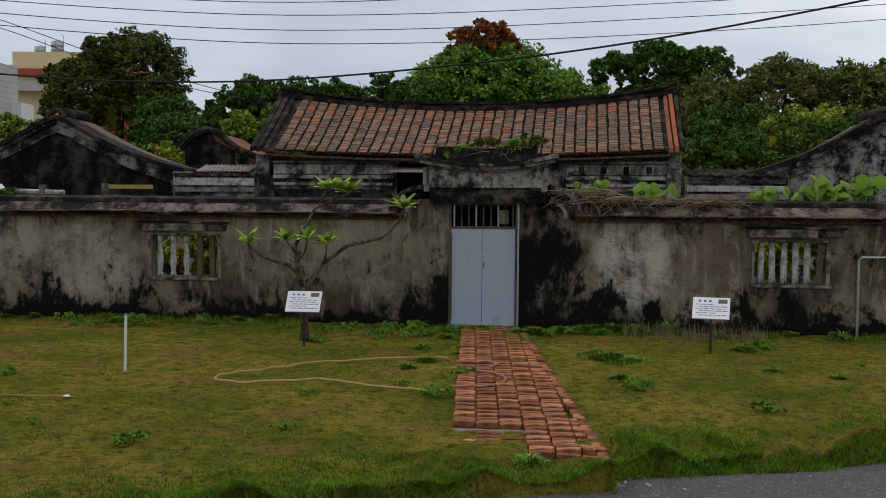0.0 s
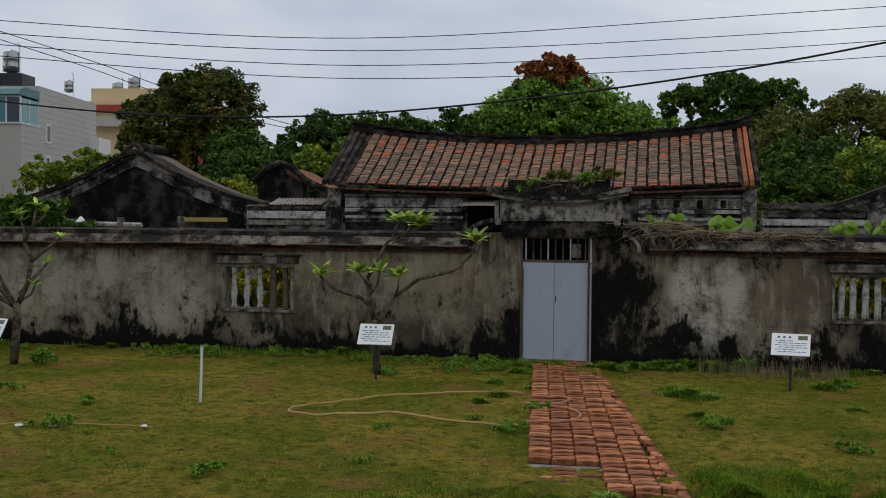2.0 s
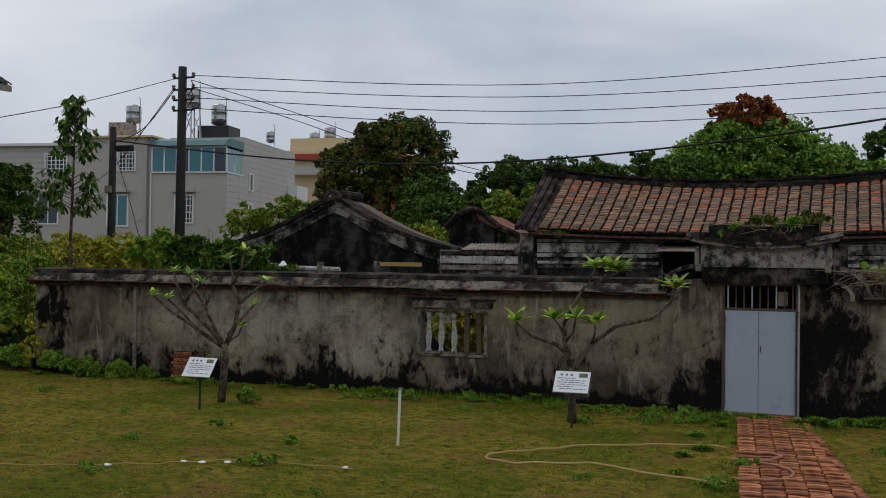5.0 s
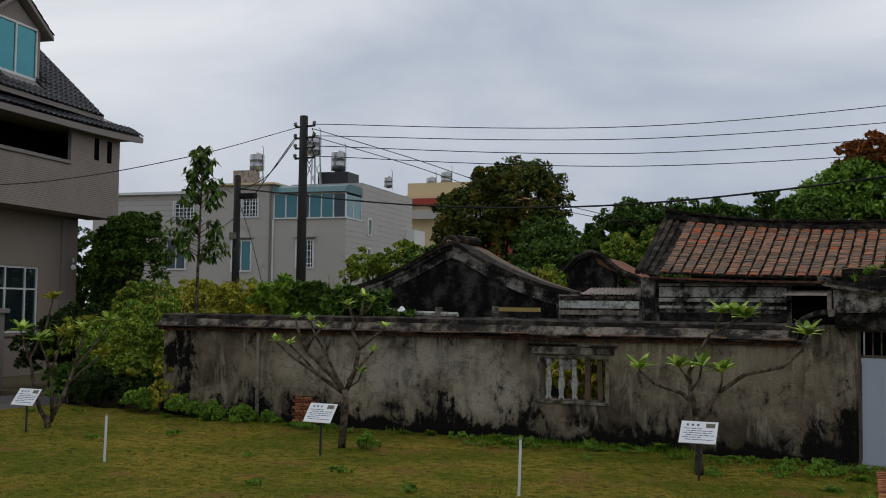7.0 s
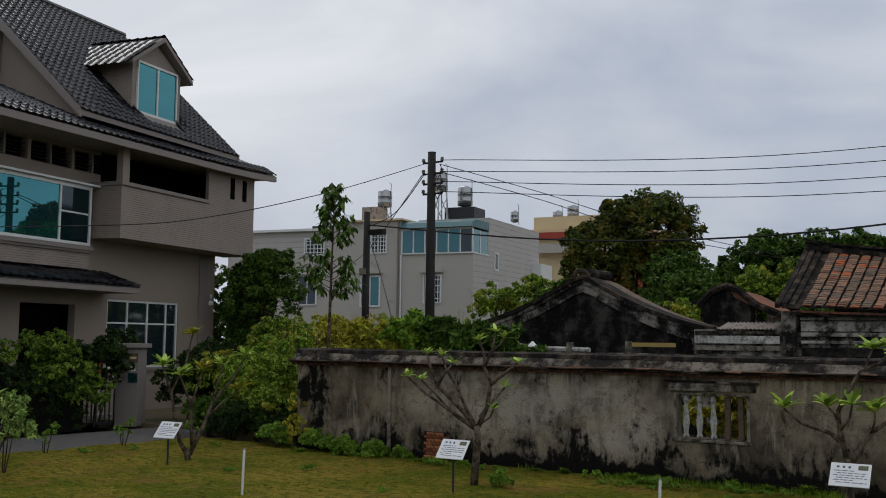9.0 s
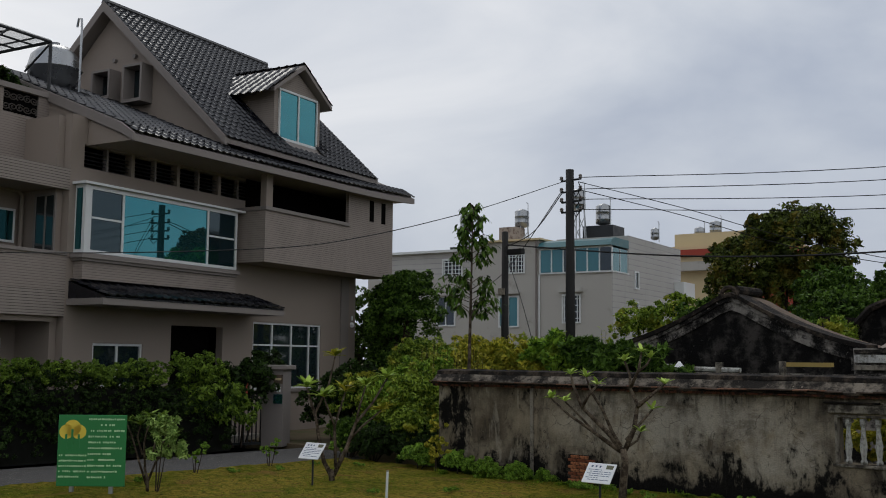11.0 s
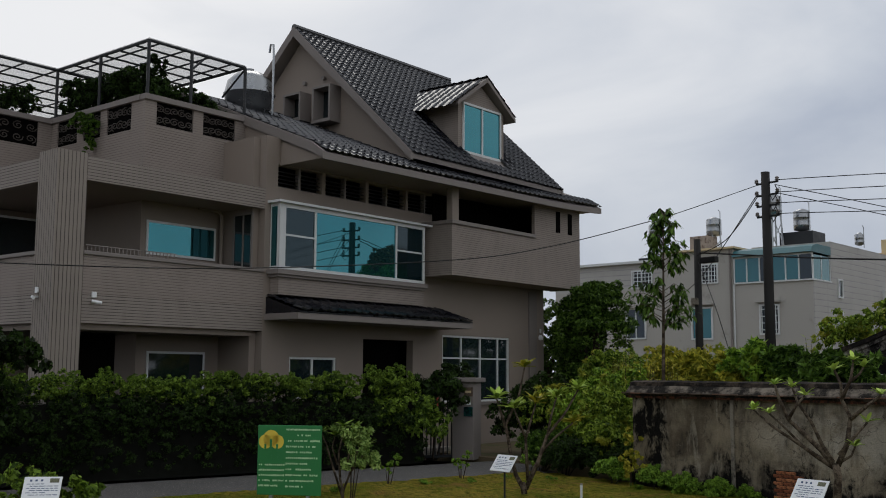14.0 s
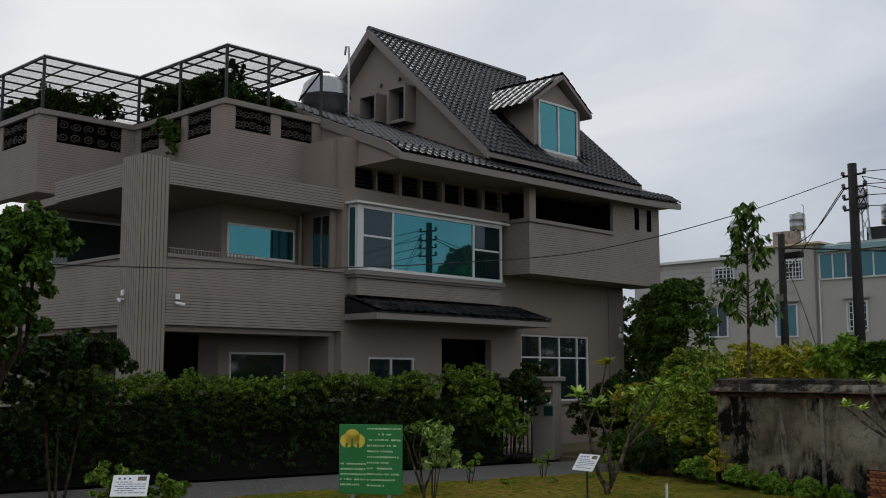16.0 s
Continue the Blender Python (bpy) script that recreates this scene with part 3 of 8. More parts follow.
def lawn_edge(x):
    """The road-side edge of the lawn, a slanting ragged line."""
    base = 6.98 + 0.52 * (x + 0.2) if x > -9 else 2.4
    if x > 1.0:
        base = 7.95 + 0.36 * (x - 1.1)
    return base + 0.10 * noise.noise((x * 1.7, 0.3, 0)) + 0.05 * noise.noise((x * 5, 1.3, 0))


def lawn_height(x, y):
    tuft = max(0.0, noise.noise((x * 0.8, y * 0.8, 11.0))) * max(0.0, 1 - (y - lawn_edge(x)) / 1.6)
    near = max(0.0, 1 - (y - lawn_edge(x)) / 1.5)
    mound = max(0.0, noise.noise((x * 2.3, y * 2.6, 4.4)) + 0.12) * min(1.0, near * 1.6)
    return 0.03 * noise.noise((x * 0.35, y * 0.35, 3.1)) + 0.018 * noise.noise((x * 1.9, y * 1.9, 7.7)) + 0.020 * noise.noise((x * 3.6, y * 5.5, 1.7)) + 0.020 * noise.noise((x * 6.5, y * 9.5, 5.7)) + 0.10 * tuft + 0.19 * mound


def lawn():
    bm = bmesh.new()
    cols = [-18.1 + 0.075 * i for i in range(400)]
    n_rows = 130
    grid = []
    for x in cols:
        e = lawn_edge(x)
        col = [bm.verts.new((x, e - 0.16, -0.2)), bm.verts.new((x, e - 0.05, -0.10))]
        for j in range(n_rows + 1):
            y = e + (16.3 - e) * (j / n_rows) ** 1.35
            if x < -15 and y > 16.3:
                y = 16.3
            col.append(bm.verts.new((x, y, lawn_height(x, y) - (0.035 if j == 0 else 0))))
        grid.append(col)
    for a, b in zip(grid, grid[1:]):
        for j in range(len(a) - 1):
            bm.faces.new((a[j], b[j], b[j + 1], a[j + 1]))
    bmesh.ops.recalc_face_normals(bm, faces=bm.faces[:])
    return tagged(part("lawn", bm, "lawn", smooth=True), "patchy yellow-green lawn with bare brown spots", "lawn", kind="structure")


lawn()
slab("courtyard_ground", [(-16, 16.2), (14, 16.2), (14, 34), (-40, 34), (-40, 18.2), (-16, 18.2)], -0.28, -0.03, "earth", "overgrown earthen courtyard behind the wall", "ground")

# ---- courtyard wall ----
WY, WT, WX0, WX1 = 16.06, 0.34, -14.85, 11.0
OPENINGS = [(-6.53, -5.26, 0.72, 1.46), (3.26, 4.43, 0.78, 1.47), (-1.46, -0.36, -0.1, 2.0)]


def front_wall():
    xs = sorted({WX0, WX1, -2.2, 0.55, *(v for o in OPENINGS for v in o[:2])})
    zs = sorted({-0.25, 1.72, 2.05, *(v for o in OPENINGS for v in o[2:])})
    bm = bmesh.new()
    for x0, x1 in zip(xs, xs[1:]):
        for z0, z1 in zip(zs, zs[1:]):
            cx, cz = (x0 + x1) / 2, (z0 + z1) / 2
            if any(a < cx < b and c < cz < d for a, b, c, d in OPENINGS):
                continue
            if cz > 1.72 and not -2.2 < cx < 0.55:
                continue
            box(bm, x0, x1, WY, WY + WT, z0, z1)
    bmesh.ops.remove_doubles(bm, verts=bm.verts[:], dist=0.001)
    seen = {}
    for f in bm.faces[:]:
        seen.setdefault(tuple(round(v, 3) for v in f.calc_center_median()), []).append(f)
    bmesh.ops.delete(bm, geom=[f for fs in seen.values() if len(fs) > 1 for f in fs], context="FACES")
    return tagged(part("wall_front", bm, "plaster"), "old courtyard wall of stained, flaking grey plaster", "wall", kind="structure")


wall_front = front_wall()
end = tagged(part("wall_side", boxes((WX0 - 0.02, WX0 + 0.30, WY + 0.342, 26.0, -0.25, 1.72)), "plaster"), "plastered side wall running back from the corner", "wall", kind="structure")


def wavy(x, k):
    return 0.012 * noise.noise((x * 1.1, k, 0.5)) + 0.006 * noise.noise((x * 4.3, k, 1.5))


def coping_run(name, x0, x1, material, prof, label):
    """A moulding of constant section along x, with a slightly uneven line. prof: (y, z) points, closed."""
    bm = bmesh.new()
    steps = max(2, int((x1 - x0) / 0.3))
    rings = []
    for i in range(steps + 1):
        x = x0 + (x1 - x0) * i / steps
        rings.append([bm.verts.new((x, y + wavy(x, 2.0 + y), z + wavy(x, 9.0 + j))) for j, (y, z) in enumerate(prof)])
    k = len(prof)
    for a, b in zip(rings, rings[1:]):
        for j in range(k):
            bm.faces.new((a[j], a[(j + 1) % k], b[(j + 1) % k], b[j]))
    bm.faces.new(rings[0])
    bm.faces.new(rings[-1][::-1])
    bmesh.ops.recalc_face_normals(bm, faces=bm.faces[:])
    return part(name, bm, material, wall_coping, label)


wall_coping = thing("wall_coping", (0, 0, 0), 0, "weather-blackened stepped coping along the wall top", "coping", kind="structure")
for xa, xb in ((WX0 - 0.12, -2.2), (0.55, WX1)):
    coping_run("brick_course", xa, xb, "red", [(WY - 0.08, 1.722), (WY + 0.36, 1.722), (WY + 0.36, 1.765), (WY - 0.08, 1.765)], "thin projecting course of red brick")
    coping_run("drip_edge", xa, xb, "ridge", [(WY - 0.14, 1.768), (WY + 0.40, 1.768), (WY + 0.40, 1.80), (WY - 0.14, 1.80)], "dark projecting drip edge")
    coping_run("sloped_cap", xa, xb, "cope", [(WY - 0.09, 1.803), (WY + 0.40, 1.803), (WY + 0.40, 1.93), (WY + 0.06, 1.965), (WY - 0.07, 1.845)], "sloping mortar cap with lichen")
    coping_run("top_ridge", xa, xb, "ridge", [(WY + 0.05, 1.96), (WY + 0.36, 1.93), (WY + 0.36, 2.03), (WY + 0.22, 2.065), (WY + 0.07, 2.03)], "rounded top ridge")
# thin flat tiles that edge the coping, laid unevenly and broken here and there
me_edge = bpy.data.meshes.new("edge_tile")
b0 = boxes((-0.118, 0.118, -0.10, 0.10, -0.011, 0.011), bevel=0.004)
b0.to_mesh(me_edge)
b0.free()
me_edge.materials.append(M["edge"])
rng_e = random.Random(61)
for xa, xb in ((WX0 - 0.12, -2.2), (0.55, 6.4)):
    x = xa + 0.12
    while x < xb - 0.12:
        if rng_e.random() > 0.08:
            ob = new("edge_tile", me_edge)
            ob.parent = wall_coping
            ob.matrix_basis = pose(x, WY - 0.10 + rng_e.uniform(-0.035, 0.02), 1.816 + wavy(x, 9.0) + rng_e.uniform(-0.003, 0.006), rng_e.uniform(-3, 6), rng_e.uniform(-2.5, 2.5), rng_e.uniform(-4, 4))
        x += 0.24 + rng_e.uniform(0.0, 0.03)
part("pilaster", boxes((-12.44, -12.37, WY - 0.035, WY - 0.002, -0.05, 1.72)), "render", wall_coping, "pale mortar joint where two wall lengths meet")

# low brick patch in the wall
patch = thing("brick_patch", (-11.25, WY, 0), 0, "exposed red brick patch at the wall's foot", "brickwork", kind="structure")
part("bed", boxes((-0.31, 0.31, -0.006, -0.002, 0.02, 0.53)), "ridge", patch, "dark mortar bed")
unit = None
for r in range(8):
    for c in range(3):
        x = -0.31 + c * 0.205 + (0.06 if r % 2 else 0)
        if r == 7 and c == 2:
            continue
        if unit is None:
            unit = bpy.data.meshes.new("brick")
            b0 = boxes((0, 0.19, -0.022, -0.004, 0, 0.052), bevel=0.004)
            b0.to_mesh(unit)
            b0.free()
        ob = mesh_ob("brick", unit, "brick", patch)
        ob.location = (min(x, 0.12), -0.002 * ((r * 3 + c) % 3), 0.03 + r * 0.062)


# ---- windows of the courtyard wall ----
def lathe(profile, sides=12):
    bm = bmesh.new()
    rings = [[bm.verts.new((r * math.cos(2 * math.pi * j / sides), r * math.sin(2 * math.pi * j / sides), z)) for j in range(sides)] for r, z in profile]
    for a, b in zip(rings, rings[1:]):
        for j in range(sides):
            bm.faces.new((a[j], a[(j + 1) % sides], b[(j + 1) % sides], b[j]))
    bm.faces.new(rings[0][::-1])
    bm.faces.new(rings[-1])
    return bm


M["chalk"] = stained("chalky_paint", hexrgb("c4c4be"), hexrgb("5a564e"), 0.56, 6.0)
M["pale_stone"] = stained("pale_lintel", hexrgb("8e887c"), hexrgb("34302b"), 0.53, 4.0)


def baluster_window(name, x0, x1, z0, z1, kinds, label):
    h, w = z1 - z0, x1 - x0
    th = thing(name, (x0, WY, z0), 0, label, "window", kind="structure")
    for nm, a in (("sill", (-0.03, w + 0.03, -0.03, 0.12, -0.05, -0.003)), ("head", (0.0, w, 0.0, 0.10, h - 0.04, h - 0.003)), ("jamb", (0.003, 0.045, -0.012, 0.10, 0.0, h - 0.04)), ("jamb", (w - 0.06, w - 0.003, -0.012, 0.10, 0.0, h - 0.04))):
        part(nm, boxes(a, bevel=0.006), "pale_stone", th)
    rng = random.Random(len(name) + int(x0 * 10))
    n = len(kinds)
    hh = h - 0.05
    prof = [(0.050, 0), (0.050, 0.05), (0.034, 0.08), (0.052, hh * 0.30), (0.056, hh * 0.42), (0.040, hh * 0.60), (0.030, hh * 0.78), (0.048, hh * 0.86), (0.050, hh)]
    for i, k in enumerate(kinds):
        x = 0.06 + (w - 0.12) * (i + 0.5) / n
        if k == "v":
            b = part("baluster", lathe(prof), "chalk", th, smooth=True)
        elif k == "c":
            b = part("baluster", lathe([(0.052, 0), (0.052, hh * 0.2), (0.046, hh * 0.25), (0.050, hh * 0.6), (0.046, hh * 0.92), (0.052, hh)]), "chalk", th, smooth=True)
        elif k == "b":
            b = part("baluster", boxes((-0.045, 0.045, -0.03, 0.03, 0, hh), bevel=0.008), "wood", th, "bare dark weathered baluster")
        else:
            b = part("baluster", lathe([(0.052, 0), (0.052, 0.06), (0.034, 0.1), (0.052, hh * 0.33), (0.044, hh * 0.42)]), "chalk", th, "broken-off baluster stump", smooth=True)
        b.location = (x, 0.10 + rng.uniform(-0.01, 0.01), 0)
        b.rotation_euler = (0, rng.uniform(-0.03, 0.03), 0)
    return th


baluster_window("window_1", *OPENINGS[0], ("v", "v", "v", "b", "b"), "small barred window with chalk-white vase balusters, some gone")
baluster_window("window_2", *OPENINGS[1], ("c", "c", "c", "c", "c", "b"), "small barred window with chalk-white round balusters")


def lintel(x0, x1, z, label, seed):
    th = thing("window_lintel", (x0, WY, z), 0, label, "lintel", kind="structure")
    rng = random.Random(seed)
    w = x1 - x0
    part("beam", boxes((0.06, w * 0.72, -0.055, -0.002, -0.10, 0.03), bevel=0.012), "pale_stone", th)
    part("beam", boxes((w * 0.74, w - 0.05, -0.035, -0.002, -0.09, 0.02), bevel=0.012), "cope", th, "broken end of the beam")
    part("ledge", boxes((0, w * 0.55, -0.075, -0.002, 0.045, 0.075), bevel=0.006), "ridge", th)
    part("ledge", boxes((w * 0.58, w, -0.085, -0.002, 0.035, 0.066), bevel=0.006), "cope", th)
    return th


lintel(-6.67, -5.12, 1.585, "cracked pale lintel slab over the small window", 3)
lintel(3.15, 4.65, 1.60, "cracked pale lintel slab with a red brick edge", 4)

# ---- gate in the wall ----
M["parapet"] = stained("lichen_parapet", hexrgb("a09c94"), hexrgb("100f0e"), 0.50, 3.6)
M["crust"] = stained("black_lichen_crust", hexrgb("5a554e"), hexrgb("070706"), 0.44, 3.4)
gate = thing("gate_parapet", (-0.87, WY, 0), 0, "curved, lichen-blackened parapet over the gate", "parapet", kind="structure")


def bowed(x, w, sag):
    return sag * (2 * x / w) ** 2


def bowed_bar(x0, x1, y0, y1, z0, z1, sag0, sag1, bm=None):
    bm = bm or bmesh.new()
    n = 16
    rings = []
    for i in range(n + 1):
        x = x0 + (x1 - x0) * i / n
        a, b = z0 + bowed(x, x1 - x0, sag0), z1 + bowed(x, x1 - x0, sag1)
        rings.append([bm.verts.new(p) for p in ((x, y0, a), (x, y1, a), (x, y1, b), (x, y0, b))])
    for r, s in zip(rings, rings[1:]):
        for j in range(4):
            bm.faces.new((r[j], r[(j + 1) % 4], s[(j + 1) % 4], s[j]))
    bm.faces.new(rings[0])
    bm.faces.new(rings[-1][::-1])
    bmesh.ops.recalc_face_normals(bm, faces=bm.faces[:])
    return bm


part("panel", bowed_bar(-0.90, 0.93, -0.16, 0.52, 2.24, 2.47, 0.0, 0.11), "parapet", gate, "pale curved panel with black lichen")
part("soffit_panel", bowed_bar(-0.88, 0.91, -0.13, 0.50, 1.985, 2.236, 0.02, 0.0), "crust", gate, "coal-black panel over the door")
part("bead", bowed_bar(-0.93, 0.96, -0.19, 0.55, 2.475, 2.515, 0.11, 0.12), "render", gate, "pale bead moulding")
part("slab", bowed_bar(-1.05, 1.08, -0.27, 0.60, 2.518, 2.565, 0.12, 0.14), "parapet", gate, "projecting curved cap slab")
part("slab", bowed_bar(-1.10, 1.13, -0.32, 0.58, 2.568, 2.62, 0.14, 0.16), "mould", gate, "second cap course")
part("ridge", bowed_bar(-0.80, 0.80, -0.05, 0.45, 2.62, 2.86, 0.04, 0.05), "ridge", gate, "weathered ridge block on top")
for sx in (-1, 1):
    part("end_post", boxes((sx * 0.955 - 0.032, sx * 0.955 + 0.032, -0.20, 0.0, 2.26, 2.56), (sx * 0.93 - 0.045, sx * 0.93 + 0.045, -0.19, 0.0, 2.17, 2.28), bevel=0.012), "render", gate, "small pale end bracket")


def scroll(sx, x):
    th = thing("gate_scroll", (x, WY, 0), 0, "curled mortar scroll stepping down beside the gate", "moulding", "gate scrolls", kind="structure")
    for k, (r, t) in enumerate(((0.50, 0.085), (0.37, 0.07), (0.25, 0.06))):
        bm = bmesh.new()
        rings = []
        for i in range(15):
            a = radians(95 + 95 * i / 14)
            cx, cz = 0.16 * sx * -1 * 0, 1.93
            ring = []
            for rr, y in ((r, -0.05 - 0.03 * k), (r + t, -0.05 - 0.03 * k), (r + t, 0.34), (r, 0.34)):
                ring.append(bm.verts.new((sx * -rr * math.cos(a) * -1 * -1 + cx, y, cz - 0.13 + rr * 0.82 * math.sin(a))))
            rings.append(ring)
        for p, q in zip(rings, rings[1:]):
            for j in range(4):
                bm.faces.new((p[j], p[(j + 1) % 4], q[(j + 1) % 4], q[j]))
        bm.faces.new(rings[0])
        bm.faces.new(rings[-1][::-1])
        bmesh.ops.recalc_face_normals(bm, faces=bm.faces[:])
        part("curl", bm, ("mould", "soot", "mould")[k], th)
    return th


scroll(-1, -1.86)
scroll(1, 0.12)

door = thing("gate_door", (-1.46, WY + 0.05, 0.0), 0, "pale grey painted double sheet door with a barred transom", "door")
part("door_frame", boxes((0.0, 0.03, -0.04, 0.05, 0.0, 2.0), (1.07, 1.10, -0.045, 0.05, 0.0, 2.0), (0.03, 1.07, -0.02, 0.04, 1.585, 1.62), (0.03, 1.07, -0.02, 0.04, 1.96, 2.0)), "wood", door, "worn dark timber frame")
for i, (a, b) in enumerate(((0.032, 0.531), (0.537, 1.068))):
    leaf = part("door_leaf", boxes((a, b, -0.01, 0.02, 0.03, 1.58), bevel=0.004), "door", door)
    part("handle" if i else "hinge_strip", boxes((a + 0.02, a + 0.035, -0.022, -0.012, 0.95, 1.05) if i else (a + 0.008, a + 0.016, -0.016, -0.012, 0.1, 1.5)), "iron", leaf)
for i in range(9):
    x = 0.07 + i * 0.118
    part("bar", boxes((x, x + 0.020, 0.0, 0.02, 1.622, 1.958)), "wood" if i % 3 else "steel", door)
part("meter_box", boxes((0.80, 0.95, 0.028, 0.09, 1.66, 1.88), bevel=0.006), "render", door, "pale box behind the transom bars")
part("pipe", tube(bmesh.new(), [(1.115, -0.06, 0.0), (1.115, -0.06, 1.95), (1.09, -0.05, 2.02)], 0.017), "steel", door, "galvanised pipe beside the door")
step = tagged(part("threshold", boxes((-1.5, -0.3, WY - 0.12, WY + 0.3, -0.12, 0.018), bevel=0.01), "concrete"), "worn concrete threshold under the gate", "threshold", kind="structure")
# Added near-black backing, so the view through the transom is dark.
tagged(part("passage_backing", boxes((-1.9, 0.1, WY + 1.6, WY + 1.7, -0.05, 2.3)), "dark"), "near-black backing added behind the gate, standing in for shade", "wall", kind="structure")

# ---- old hall behind the wall ----
HX0, HX1, EY, RY = -6.20, 2.60, 20.55, 22.76


def eave_z(x):
    s = (x - (HX0 + HX1) / 2) / ((HX1 - HX0) / 2)
    return 2.88 + 0.13 * s * s


def ridge_z(x):
    s = (x - (HX0 + HX1) / 2) / ((HX1 - HX0) / 2)
    return 3.98 + 0.36 * s * s


def roof_at(x, t, lift=0.0):
    """A point of the front slope: t 0 at the eave, 1 at the ridge; the slope sags a little."""
    z = eave_z(x) + (ridge_z(x) - eave_z(x)) * (t * 0.86 + 0.14 * t * t)
    return Vector((x, EY + (RY - EY) * t, z + lift))


M["white_frieze"] = stained("weathered_whitewash", hexrgb("c2bfb8"), hexrgb("262321"), 0.53, 2.6)
hall = thing("old_hall", (0, 0, 0), 0, "single-storey old hall with a swayback clay tile roof", "house")
bm = bmesh.new()
cols, rows_ = 22, 6
for side in (1, -1):
    g_ = []
    for i in range(cols + 1):
        x = HX0 + (HX1 - HX0) * i / cols
        line = []
        for j in range(rows_ + 1):
            p = roof_at(x, j / rows_)
            if side < 0:
                p.y = 2 * RY - p.y
            line.append(bm.verts.new(p))
        g_.append(line)
    for a, b in zip(g_, g_[1:]):
        for j in range(rows_):
            bm.faces.new((a[j], b[j], b[j + 1], a[j + 1]))
bmesh.ops.remove_doubles(bm, verts=bm.verts[:], dist=0.002)
bmesh.ops.recalc_face_normals(bm, faces=bm.faces[:])
roof = part("roof", bm, "ridge", hall, "soot-grey roof deck under the clay tiles")
part("wall", boxes((HX0 + 0.25, HX1 - 0.22, 20.96, 24.4, -0.05, 2.9)), "mould", hall, "blackened plaster wall")
for z0, z1, y, mt in ((2.28, 2.34, 20.90, "white_frieze"), (2.42, 2.50, 20.88, "white_frieze"), (2.52, 2.72, 20.90, "white_frieze"), (2.74, 2.80, 20.86, "white_frieze"), (2.03, 2.2, 20.93, "soot")):
    part("moulding", boxes((HX0 + 0.35, -3.3, y, 20.957, z0, z1), bevel=0.006), mt, hall)
    part("moulding", boxes((0.3, HX1 - 0.3, y, 20.957, z0, z1), bevel=0.006), mt, hall)
for i in range(12):
    part("glazed_panel", boxes((0.55 + i * 0.15, 0.66 + i * 0.15, 20.87, 20.897, 2.54, 2.69), bevel=0.01), "render" if i % 3 else "soot", hall, "small moulded frieze panel")
for x in (HX0 + 0.02, HX1 - 0.30):
    part("corner_pillar", boxes((x, x + 0.28, 20.72, 21.0, -0.05, 2.92), bevel=0.01), "mould", hall, "dark plastered corner pillar")
# Near-black sheet on the solid wall gives the porch its shade.
part("porch_dark_sheet", boxes((-3.2, -2.2, 20.93, 20.957, 1.6, 2.75)), "dark", hall, "near-black sheet on the wall, standing in for a shaded porch under the eave")
part("tin_awning", prism([(20.4, 2.55), (20.95, 2.66), (20.95, 2.675), (20.4, 2.565)], -3.25, -2.3, "x"), "sheet", hall)
# gable bands and ridge
for xa, xb in ((HX0 - 0.05, HX0 + 0.36), (HX1 - 0.28, HX1 + 0.05)):
    for k in range(3):
        bm = bmesh.new()
        x0 = xa + (xb - xa) * k / 3
        x1 = xa + (xb - xa) * (k + 1) / 3 - 0.03
        ring = []
        for t in [j / 8 for j in range(9)]:
            p = roof_at((x0 + x1) / 2, t)
            q = 0.06 + 0.03 * (k % 2)
            ring.append([bm.verts.new((x0, p.y, p.z - 0.03)), bm.verts.new((x1, p.y, p.z - 0.03)), bm.verts.new((x1, p.y, p.z + q)), bm.verts.new((x0, p.y, p.z + q))])
        for a, b in zip(ring, ring[1:]):
            for j in range(4):
                bm.faces.new((a[j], a[(j + 1) % 4], b[(j + 1) % 4], b[j]))
        bm.faces.new(ring[0])
        bm.faces.new(ring[-1])
        bmesh.ops.recalc_face_normals(bm, faces=bm.faces[:])
        part("gable_band", bm, "tilered" if xa > 0 and k < 2 else "ridge", roof, "rounded band closing the roof's end")


def along_ridge(name, y0, y1, lo, hi, material, grow=0.0, label=""):
    bm = bmesh.new()
    rings = []
    for i in range(33):
        x = HX0 - 0.02 + (HX1 - HX0 + 0.04) * i / 32
        s = abs(2 * i / 32 - 1)
        z = ridge_z(x) + grow * max(0, s - 0.88) / 0.12
        rings.append([bm.verts.new(p) for p in ((x, y0, z + lo), (x, y1, z + lo), (x, y1, z + hi), (x, y0, z + hi))])
    for a, b in zip(rings, rings[1:]):
        for j in range(4):
            bm.faces.new((a[j], a[(j + 1) % 4], b[(j + 1) % 4], b[j]))
    bm.faces.new(rings[0])
    bm.faces.new(rings[-1])
    bmesh.ops.recalc_face_normals(bm, faces=bm.faces[:])
    return part(name, bm, material, roof, label)


along_ridge("ridge_base", RY - 0.16, RY + 0.16, -0.04, 0.06, "ridge", 0.02, "dark mortar ridge base")
along_ridge("ridge_band", RY - 0.11, RY + 0.11, 0.062, 0.12, "soot", 0.03, "upper ridge band")
along_ridge("ridge_cap", RY - 0.15, RY + 0.15, 0.122, 0.17, "ridge", 0.05, "ridge cap with lifted ends")
for k, (lo, hi, mt) in enumerate(((-0.10, -0.055, "red"), (-0.15, -0.105, "ridge"))):
    bm = bmesh.new()
    rings = []
    for i in range(25):
        x = HX0 + 0.3 + (HX1 - HX0 - 0.55) * i / 24
        z = eave_z(x)
        rings.append([bm.verts.new(p) for p in ((x, EY + 0.06 * k, z + lo), (x, EY + 0.3, z + lo), (x, EY + 0.3, z + hi), (x, EY + 0.06 * k, z + hi))])
    for a, b in zip(rings, rings[1:]):
        for j in range(4):
            bm.faces.new((a[j], a[(j + 1) % 4], b[(j + 1) % 4], b[j]))
    part("eave_course", bm, mt, roof, "brick course under the eave")


